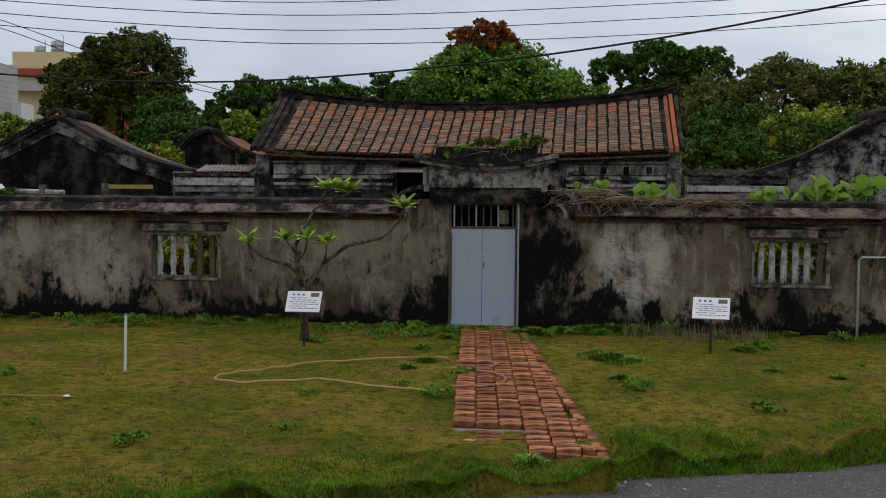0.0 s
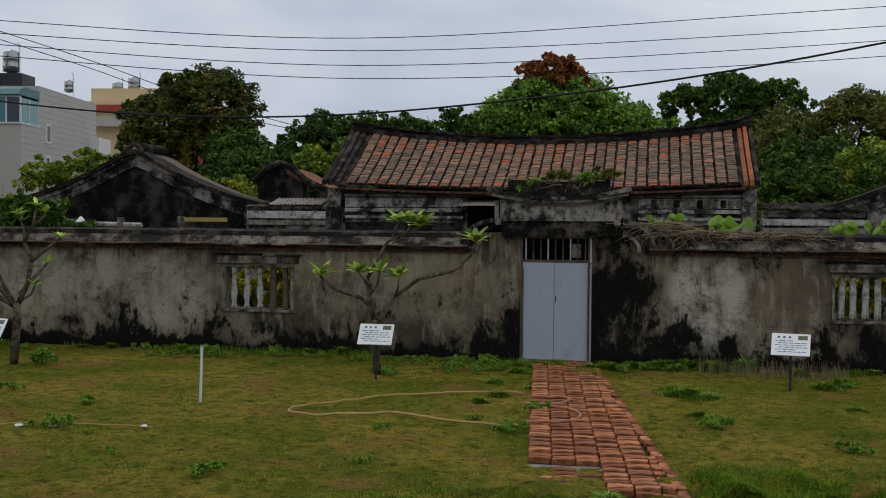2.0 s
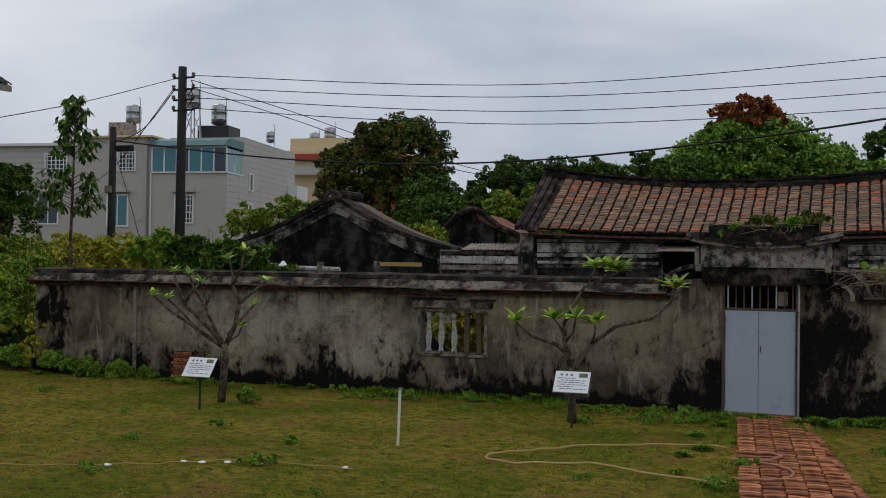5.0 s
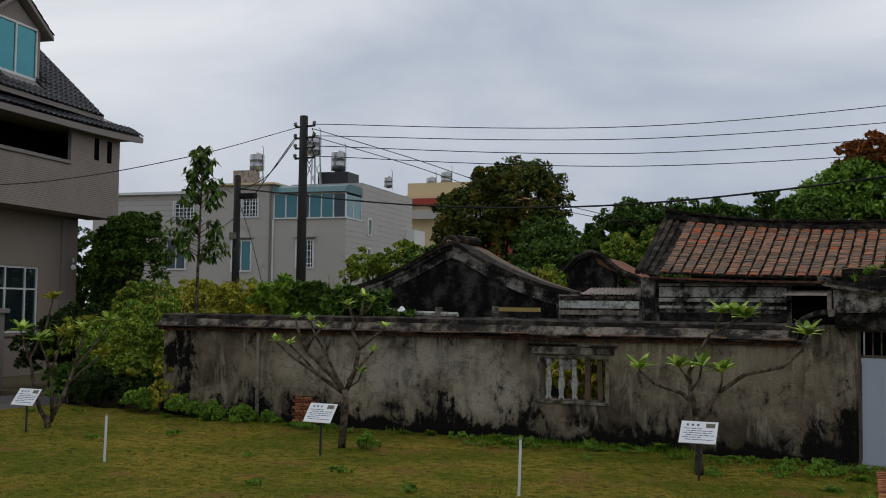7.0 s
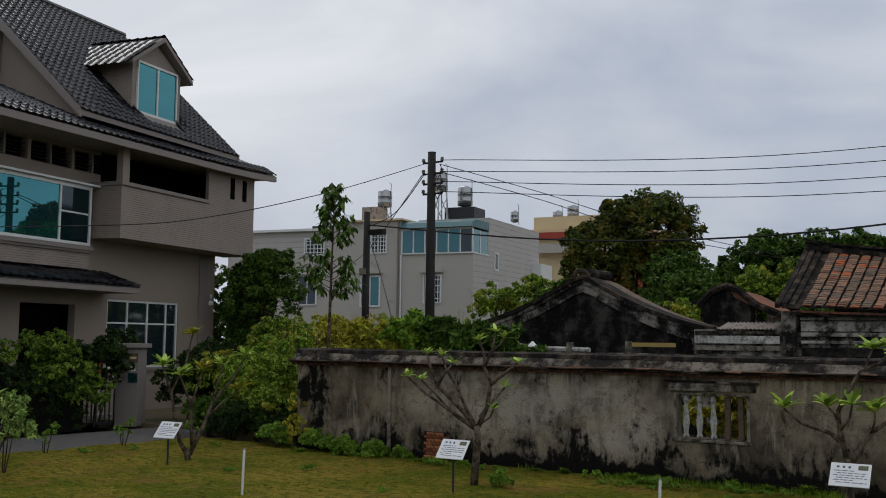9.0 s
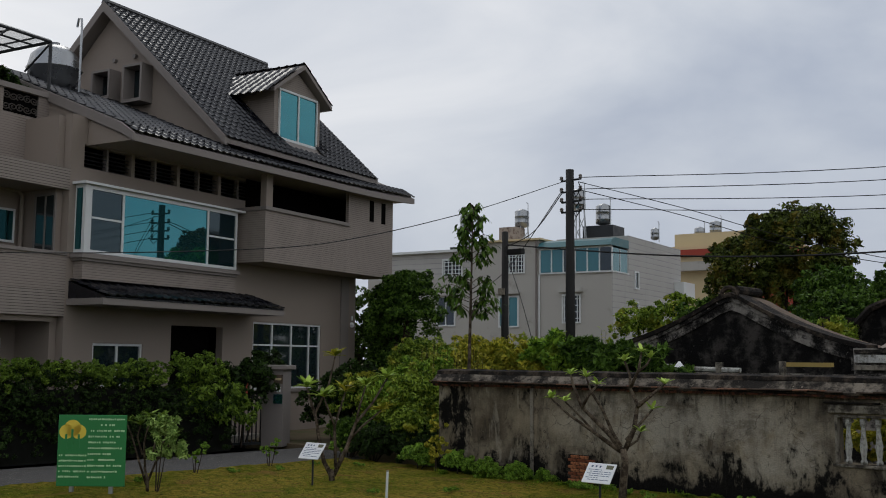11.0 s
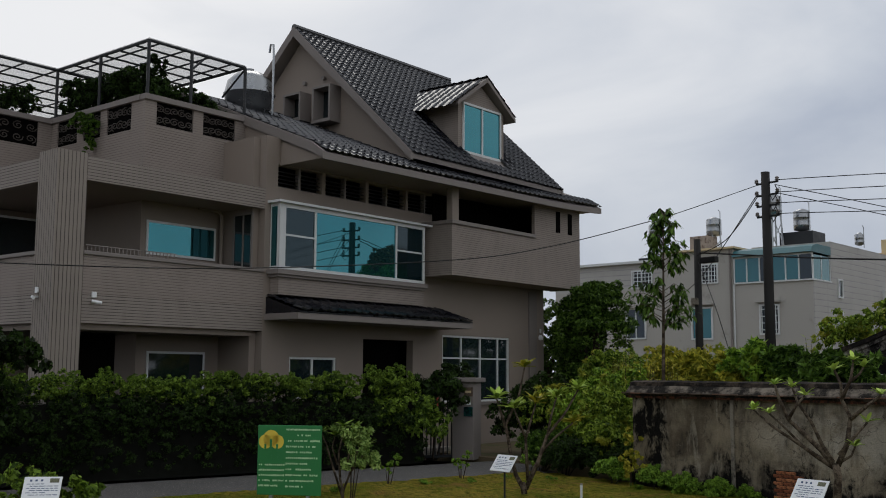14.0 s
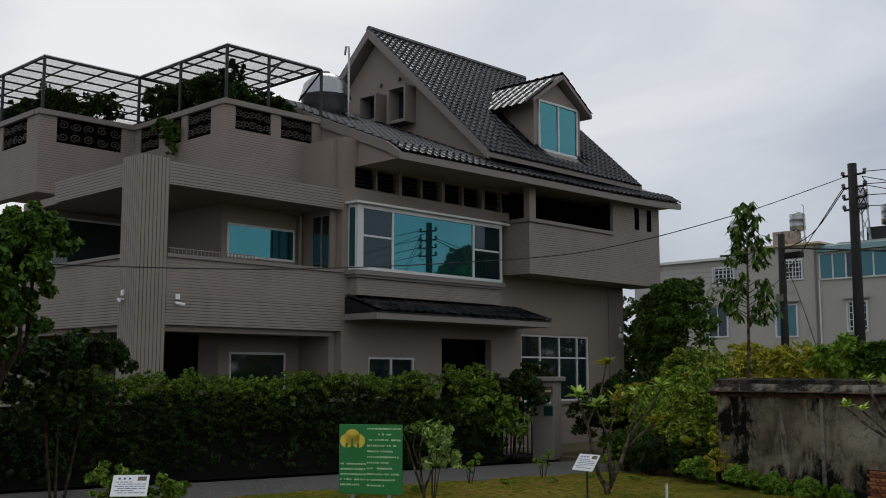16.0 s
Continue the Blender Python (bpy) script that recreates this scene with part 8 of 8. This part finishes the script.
tufts = [(-0.92, 10.6, 0.17, 0.16), (-1.28, 12.6, 0.2, 0.15), (-1.45, 12.1, 0.14, 0.12), (-1.9, 15.8, 0.25, 0.22), (-1.3, 14.7, 0.22, 0.14), (-0.95, 13.3, 0.28, 0.10), (-1.5, 13.7, 0.2, 0.14), (1.05, 13.2, 0.4, 0.2), (0.9, 13.5, 0.3, 0.17), (1.35, 13.05, 0.3, 0.16), (1.32, 11.5, 0.26, 0.17), (1.15, 11.75, 0.18, 0.13), (-0.27, 15.3, 0.16, 0.17), (0.0, 15.35, 0.18, 0.2), (0.34, 15.7, 0.24, 0.2), (0.7, 15.85, 0.2, 0.18), (1.15, 15.9, 0.24, 0.25), (1.5, 15.7, 0.3, 0.3), (2.0, 15.85, 0.25, 0.3), (2.9, 14.3, 0.35, 0.16), (3.2, 14.7, 0.3, 0.18), (0.3, 7.75, 0.16, 0.18), (3.0, 12.6, 0.2, 0.1), (3.7, 12.2, 0.22, 0.12)]
rng_u = random.Random(77)
for i in range(46):
    x = rng_u.uniform(-14.3, 5.4)
    if not -2.2 < x < 0.3:
        tufts.append((x, 15.98 - abs(rng_u.gauss(0, 0.28)), rng_u.uniform(0.1, 0.3), rng_u.uniform(0.08, 0.24)))
for i, (x, y, r, h) in enumerate(tufts):
    grass_tuft(x, y, r * 0.8, h * 0.62, int(2600 * r) + 90, 300 + i, ("leaf_weed", "grass_lush", "grass_lush")[i % 3])
path_tuft = np.stack([rng_g.uniform(-1.25, 0.0, 5000), 15.9 - np.abs(rng_g.normal(0, 1.2, 5000))], 1)
blades("grass", thin_by(path_tuft, 1.6, 0.12, 3.0), 0.05, 0.010, "grass_lush", 21, "grass creeping over the far bricks of the path", 1.2, 0.03)

# ---- brick path ----
path = thing("brick_path", (0, 0, 0), 0, "uneven red brick path leading to the gate", "path", kind="structure")


def path_sides(y):
    s = (16 - y) / 8
    return -1.24 + 0.86 * s, -0.38 + 1.22 * s


ring = [(path_sides(y)[0] - 0.02, y) for y in (8.1, 10, 12, 14, 15.93)] + [(path_sides(y)[1] + 0.02, y) for y in (15.93, 14, 12, 10, 7.75)]
part("bed", prism(ring, -0.12, -0.028, "z"), "earth", path, "earth bed with moss between the bricks")
me_b = bpy.data.meshes.new("brick")
b0 = boxes((-0.102, 0.102, -0.046, 0.046, -0.055, 0.0), bevel=0.005)
b0.to_mesh(me_b)
b0.free()
me_b.materials.append(M["brick"])
rng_p = random.Random(31)
rest = []
made = 0
yrow = 7.95
r = 0
while yrow < 15.9:
    x0, x1 = path_sides(yrow)
    slant = 0.06
    n_c = int((x1 - x0 + 0.03) / 0.218)
    for c in range(n_c):
        x = x0 + 0.12 + c * 0.218 + rng_p.uniform(-0.006, 0.006)
        y = yrow + 0.045 * c * 0.4 + rng_p.uniform(-0.006, 0.006)
        if yrow < 8.4 and c < 1 + (8.4 - yrow) * 3 or rng_p.random() < 0.015 or y > 15.9:
            continue
        sunk = -0.055 if yrow < 8.98 and c < 3 else 0.0
        if 8.84 < yrow < 8.98 and c < 3:
            continue
        m = pose(x, y, 0.045 + sunk + rng_p.uniform(-0.014, 0.018), rng_p.uniform(-5, 5), rng_p.uniform(-3, 3), -2 + rng_p.uniform(-2.5, 2.5))
        if c == n_c - 1 and x1 - x > 0.17:
            rest.append(m @ Matrix.Translation(((x1 - x) / 2 + 0.06, 0, 0)) @ Matrix.Diagonal(((x1 - x - 0.11) / 0.21, 1, 1, 1)))
        if made < 300:
            ob = new("brick", me_b)
            ob.parent = path
            ob.matrix_basis = m
            made += 1
        else:
            rest.append(m)
    yrow += 0.108
    r += 1
bm = bmesh.new()
for m in rest:
    box(bm, -0.100, 0.100, -0.045, 0.045, -0.055, 0.0, m)
tagged(part("brick", bm, "brick", path, "further bricks of the path"), kind="stuff")
for k in range(34):
    y = 7.8 + k * 0.235
    x = path_sides(y)[1] + 0.06
    ob = new("edging_brick", me_b)
    ob.parent = path
    ob.matrix_basis = pose(x, y, 0.05 + rng_p.uniform(-0.02, 0.01), 0, rng_p.uniform(-4, 4), 90 + 9 + rng_p.uniform(-4, 4))
part("mortar_patch", prism([(-0.47, 8.83), (0.28, 8.86), (0.26, 9.0), (-0.10, 8.97), (-0.48, 9.02)], -0.03, -0.004, "z"), "render", path, "bare pale mortar where bricks are missing")
for k in range(26):
    ob = new("brick_fragment", me_b)
    ob.parent = path
    u = rng_p.random()
    ob.matrix_basis = pose(-0.42 + 1.3 * u + rng_p.uniform(-0.1, 0.1), 8.12 - 0.28 * u + rng_p.uniform(-0.16, 0.1), 0.0 + rng_p.uniform(-0.05, 0.0), rng_p.uniform(-9, 9), rng_p.uniform(-8, 8), rng_p.uniform(-25, 25)) @ Matrix.Diagonal((rng_p.uniform(0.35, 0.8), rng_p.uniform(0.6, 1.0), 1, 1))
me_c = bpy.data.meshes.new("rubble")
b0 = boxes((-0.05, 0.05, -0.035, 0.035, -0.03, 0.012), bevel=0.008)
b0.to_mesh(me_c)
b0.free()
me_c.materials.append(M["concrete"])
for k in range(30):
    ob = new("rubble", me_c)
    ob.parent = path
    u = rng_p.random()
    ob.matrix_basis = pose(-0.3 + 1.6 * u, 7.28 + 0.45 * u + rng_p.uniform(-0.22, 0.2), -0.096, rng_p.uniform(-4, 4), rng_p.uniform(-4, 4), rng_p.uniform(0, 180)) @ Matrix.Diagonal((rng_p.uniform(0.15, 0.8), rng_p.uniform(0.2, 0.7), 0.5, 1))
apron = tagged(part("path_apron", prism([(0.0, 7.35), (0.9, 7.62), (0.95, 7.95), (0.35, 8.0), (-0.05, 7.7)], -0.11, -0.055, "z"), "concrete"), "broken pale concrete apron at the path's end", "pavement", kind="structure")

# ---- roof tiles of the old hall ----
me_t = bpy.data.meshes.new("roof_tile")
v, f = [], []
for j, y in enumerate((0.0, 0.17)):
    for i in range(5):
        x = -0.105 + 0.21 * i / 4
        v.append((x, y, 0.012 * (1 - (2 * i / 4 - 1) ** 2) + (0.020 if j == 0 else 0.0)))
for i in range(5):
    x, y, z = v[i]
    v.append((x, 0.0, z - 0.024))
for i in range(4):
    f += [(i, i + 1, i + 6, i + 5), (i, i + 10, i + 11, i + 1)]
me_t.from_pydata(v, [], f)
me_t.materials.append(M["tile"])
me_t2 = me_t.copy()
me_t2.materials[0] = M["tilered"]
cols_, rows_n = 36, 30
RED = [0.75, 0.4, 0.15] + [0.05] * 12 + [0.1] * 6 + [0.2] * 5 + [0.32] * 4
tx0, tx1 = HX0 + 0.46, HX1 - 0.36
grey_v, grey_f, red_v, red_f = [], [], [], []
rng_r = random.Random(41)
count = 0
for c in range(cols_):
    x = tx0 + (tx1 - tx0) * (c + 0.5) / cols_
    for r_ in range(rows_n):
        t = (r_ + 0.02) / rows_n
        p, q = roof_at(x, t, 0.03), roof_at(x, min(1, t + 0.1), 0.03)
        up = (q - p).normalized()
        side = (roof_at(x + 0.1, t, 0.03) - p).normalized()
        nrm = side.cross(up).normalized()
        side = up.cross(nrm)
        m = Matrix((side, up, nrm)).transposed().to_4x4()
        m.translation = p + nrm * rng_r.uniform(-0.004, 0.008) + side * rng_r.uniform(-0.008, 0.008)
        m = m @ pose(0, 0, 0, rng_r.uniform(-2, 3), rng_r.uniform(-3, 3), rng_r.uniform(-3, 3)) @ Matrix.Diagonal((0.82, 1, 1, 1))
        if 9 <= c < 24 and count < 300:
            ob = new("roof_tile", me_t2 if rng_r.random() < RED[r_] else me_t)
            ob.parent = roof
            ob.matrix_basis = m
            count += 1
        else:
            rest_v, rest_f = (red_v, red_f) if rng_r.random() < RED[r_] else (grey_v, grey_f)
            base = len(rest_v)
            rest_v += [tuple(m @ Vector(k)) for k in v]
            rest_f += [tuple(base + k for k in face) for face in f]
tagged(strips("roof_tile", grey_v, grey_f, "tile", roof, "sooty outer clay tiles"), kind="stuff")
tagged(strips("roof_tile", red_v, red_f, "tilered", roof, "red outer clay tiles"), kind="stuff")
for c in range(cols_ + 1):
    x = tx0 + (tx1 - tx0) * c / cols_
    pts = [roof_at(x, t / 8, 0.010) for t in range(9)]
    part("gutter_line", tube(bmesh.new(), pts, 0.016, 5), "ridge", roof)


# ---- slate tiles of the modern house ----
def slate_mesh(w, l):
    me = bpy.data.meshes.new("slate_tile")
    v, f = [], []
    prof = [(0.0, 0.012), (0.18, 0.055), (0.36, 0.02), (0.7, 0.0), (1.0, 0.012)]
    for y, dz in ((0.0, 0.035), (l, 0.0)):
        v += [(w * (a - 0.5), y, z + dz) for a, z in prof]
    v += [(x, 0.0, z - 0.04) for x, _, z in v[:5]]
    f = [(i, i + 1, i + 6, i + 5) for i in range(4)] + [(i, i + 10, i + 11, i + 1) for i in range(4)]
    me.from_pydata(v, [], f)
    me.materials.append(M["slate"])
    return me, v, f


def slate_field(parent, a, b, c, nx, ny, singles, skip=lambda x, y: False, label="further slate tiles"):
    """Tiles over the plane from corner a along a->b (nx) and up a->c (ny)."""
    a, b, c = Vector(a), Vector(b), Vector(c)
    ex, ey = (b - a) / nx, (c - a) / ny
    me, v, f = slate_mesh(ex.length * 1.02, ey.length * 1.12)
    side, up = ex.normalized(), ey.normalized()
    nrm = side.cross(up).normalized()
    if nrm.z < 0:
        nrm = -nrm
    up = nrm.cross(side)
    rot = Matrix((side, up, nrm)).transposed().to_4x4()
    rv, rf = [], []
    k = 0
    for j in range(ny):
        for i in range(nx):
            p = a + ex * (i + 0.5) + ey * j + nrm * 0.01
            if skip(i / nx, j / ny):
                continue
            m = rot.copy()
            m.translation = p
            if k < singles:
                ob = new("slate_tile", me)
                ob.parent = parent
                ob.matrix_basis = m
                k += 1
            else:
                base = len(rv)
                rv += [tuple(m @ Vector(q)) for q in v]
                rf += [tuple(base + q for q in face) for face in f]
    if rv:
        tagged(strips("slate_tile", rv, rf, "slate", parent, label), kind="stuff")


slate_field(upper, (FW + 0.03, GU - 0.15, FZ + 0.01), (FW + 0.03, RU + 0.02, FZ + 0.01), (PKW, GU - 0.15, PKZ + 0.01), 30, 26, 300, lambda x, y: 0.42 < x < 0.66 and 0.05 < y < 0.30)
for ua, ub, k in ((SK0, 4.9, 17), (4.9, 9.4, 17), (9.4, SK1, 17)):
    za, zb = eave_line(ua), eave_line(ub)
    slate_field(skirt, (1.66, ua, za + 0.0), (1.66, ub, zb + 0.0), (1.2, ua, za + 0.285), k, 2, 34)
slate_field(skirt, (1.21, SK0, skirt_at(1.2, SK0)), (1.21, 4.6, skirt_at(1.2, 4.6)), (-4.55, SK0, skirt_at(-4.55, SK0)), 16, 16, 128)
slate_field(can, (1.31, 0.02, 3.73), (1.31, 6.96, 3.73), (0.03, 0.02, 4.13), 23, 4, 92)
for s_ in (-1, 1):
    e = dc + s_ * (1.2 + 0.33)
    slate_field(dorm, (DW + 0.26, e, 10.63), (-2.9, e, 10.63), (DW + 0.26, dc, 11.69), 11, 5, 55)


# ---- small things on the modern house ----
def house_point(w, u, z):
    return house.matrix_basis @ Vector((w, u, z))


tp = thing("terrace_plant", house_point(-4.0, -1.6, 8.2), 13.18, "dark climbing plant filling the roof terrace", "plant")
foliage("leaves", [(0.9, -0.3, 1.4, 0.7, 0.8, 0.6), (0.2, 0.2, 1.6, 0.8, 1.0, 0.7), (-0.6, -0.5, 1.5, 0.8, 0.7, 0.6), (-1.5, -0.5, 1.5, 0.7, 0.7, 0.6), (1.6, 0.6, 1.1, 0.6, 0.9, 0.5), (1.7, 1.4, 0.9, 0.5, 0.6, 0.4), (1.1, 0.0, 2.1, 0.3, 0.3, 0.5), (0.1, -0.4, 1.0, 1.4, 0.4, 0.4)], 15000, 0.075, "leaf_hedge", tp, seed=201, fill=0.7, long=2.2)
part("stem", tube(bmesh.new(), [(0, 0, 0), (0.2, 0.1, 1.0), (0.5, 0.2, 1.9)], [0.05, 0.04, 0.02], 6), "darkbark", tp)
tp2 = thing("terrace_plant", house_point(-8.3, -3.6, 8.0), 13.18, "tangled climber on the rear terrace frame", "plant")
foliage("leaves", [(0.5, -0.8, 1.6, 0.8, 0.8, 0.6), (-0.6, 0.4, 2.0, 0.9, 1.0, 0.5), (-1.8, -0.6, 1.7, 0.8, 0.7, 0.6), (1.3, -1.1, 1.5, 0.6, 0.6, 0.5), (1.4, 0.4, 1.6, 0.7, 0.7, 0.5), (-3.0, -0.9, 1.7, 0.8, 0.6, 0.5)], 9000, 0.08, "leaf_hedge", tp2, seed=202, fill=0.7)
part("stem", tube(bmesh.new(), [(0, 0, -1.0), (0.1, 0.1, 1.0), (-0.3, 0.2, 2.0)], [0.05, 0.04, 0.02], 6), "darkbark", tp2)
hv = thing("hanging_vine", house_point(-4.0, -2.9, 8.0), 13.18, "green vine trailing over the terrace parapet", "plant")
foliage("leaves", [(0.2, -0.08, 0.5, 0.4, 0.12, 0.4), (0.35, -0.1, 0.0, 0.25, 0.1, 0.5), (-0.2, -0.1, 0.7, 0.4, 0.12, 0.3)], 2600, 0.055, "leaf_mid", hv, seed=203)


def camera_unit(w, u, z, turn):
    th = thing("security_camera", house_point(w, u, z), 13.18 + turn, "white outdoor security camera on a wall bracket", "security camera", "security cameras")
    part("bracket", boxes((-0.02, 0.12, -0.03, 0.03, -0.03, 0.03), bevel=0.006), "frame", th)
    part("body", tube(bmesh.new(), [(0.10, -0.12, 0.0), (0.22, 0.16, -0.05)], 0.05, 10), "white", th)
    part("junction_box", boxes((0.0, 0.06, -0.08, 0.08, 0.12, 0.30), bevel=0.01), "white", th)
    th.scale = (0.7, 0.7, 0.7)
    return th


camera_unit(0.004, -4.95, 3.72, 0)
camera_unit(-0.5, -5.99, 3.78, -90)
lampw = thing("wall_lamp", house_point(0.012, 12.45, 3.35), 13.18, "small white wall lamp at the house corner", "lamp")
part("shade", lathe([(0.02, 0), (0.09, 0.03), (0.10, 0.10), (0.05, 0.18)], 10), "white", lampw)
part("base", boxes((-0.008, 0.03, -0.04, 0.04, 0.25, 0.40), bevel=0.008), "frame", lampw)
rp2 = thing("rain_pipe", house_point(-1.35, -0.42, 4.85), 13.18, "white rain pipe with a bent elbow on the balcony", "pipe")
part("pipe", tube(bmesh.new(), [(0, 0, 0), (0, 0, 1.45), (-0.0, -0.12, 1.55), (0.0, -0.75, 1.56)], 0.05, 8), "taupe", rp2)
step_l = tagged(part("doorstep", boxes((0.05, 1.3, 3.4, 6.0, -0.15, 0.1), bevel=0.01), "concrete"), "pale concrete doorstep before the entrance", "step", kind="structure")
step_l.matrix_basis = house.matrix_basis.copy()
roofbox = thing("roof_cabin", (-10.8, 30.5, 0), 4, "old low roof with rusty sheets among the trees", "shed")
part("wall", boxes((-1.6, 1.8, 0, 2, -0.05, 3.3)), "mould", roofbox)
part("roof", prism([(-1.9, 3.3), (2.1, 3.3), (2.0, 3.42), (-1.8, 3.62)], -0.3, 2.3, "y"), "ridge", roofbox)
curl = thing("roof_end", (-8.75, 24.8, 0), 0, "second curled gable end behind the side wing", "house")
part("wall", prism([(-0.6, -0.05), (0.6, -0.05), (0.6, 3.15), (0.3, 3.5), (-0.1, 3.62), (-0.6, 3.3)], 0.0, 0.3, "y"), "soot", curl)
part("band", tube(bmesh.new(), [(-0.7, -0.05, 3.2), (-0.35, -0.05, 3.55), (0.0, -0.05, 3.68), (0.3, -0.05, 3.58), (0.75, -0.05, 3.2), (1.5, -0.05, 2.9)], 0.09, 6), "ridge", curl)
part("tile_edge", prism([(0.1, 3.58), (0.4, 3.5), (1.6, 2.85), (1.5, 2.75), (0.2, 3.4)], -0.04, 1.4, "y"), "tilered", curl)
clutter = thing("courtyard_clutter", (-9.6, 18.6, 0), 0, "pale planks and a white lamp shade above the wall top", "clutter")
part("beam", tube(bmesh.new(), [(-2.9, 0, 2.30), (-0.9, 0.1, 2.12), (0.2, 0.1, 2.10)], 0.05, 6), "chalk", clutter)
part("post", boxes((-0.3, -0.18, 0.05, 0.15, -0.05, 2.25)), "render", clutter)
part("post", boxes((1.0, 1.1, 0.05, 0.15, -0.05, 2.28)), "render", clutter)
part("plank", boxes((1.15, 2.0, 0.04, 0.16, 2.18, 2.26)), "hose", clutter, "ochre painted plank")
part("lamp_shade", lathe([(0.11, 0), (0.10, 0.02), (0.02, 0.12)], 10), "white", clutter).location = (-0.95, -0.2, 2.14)
part("low_wall", boxes((-3.6, 3.4, 0.4, 0.6, -0.05, 2.05)), "mould", clutter, "blackened inner wall")
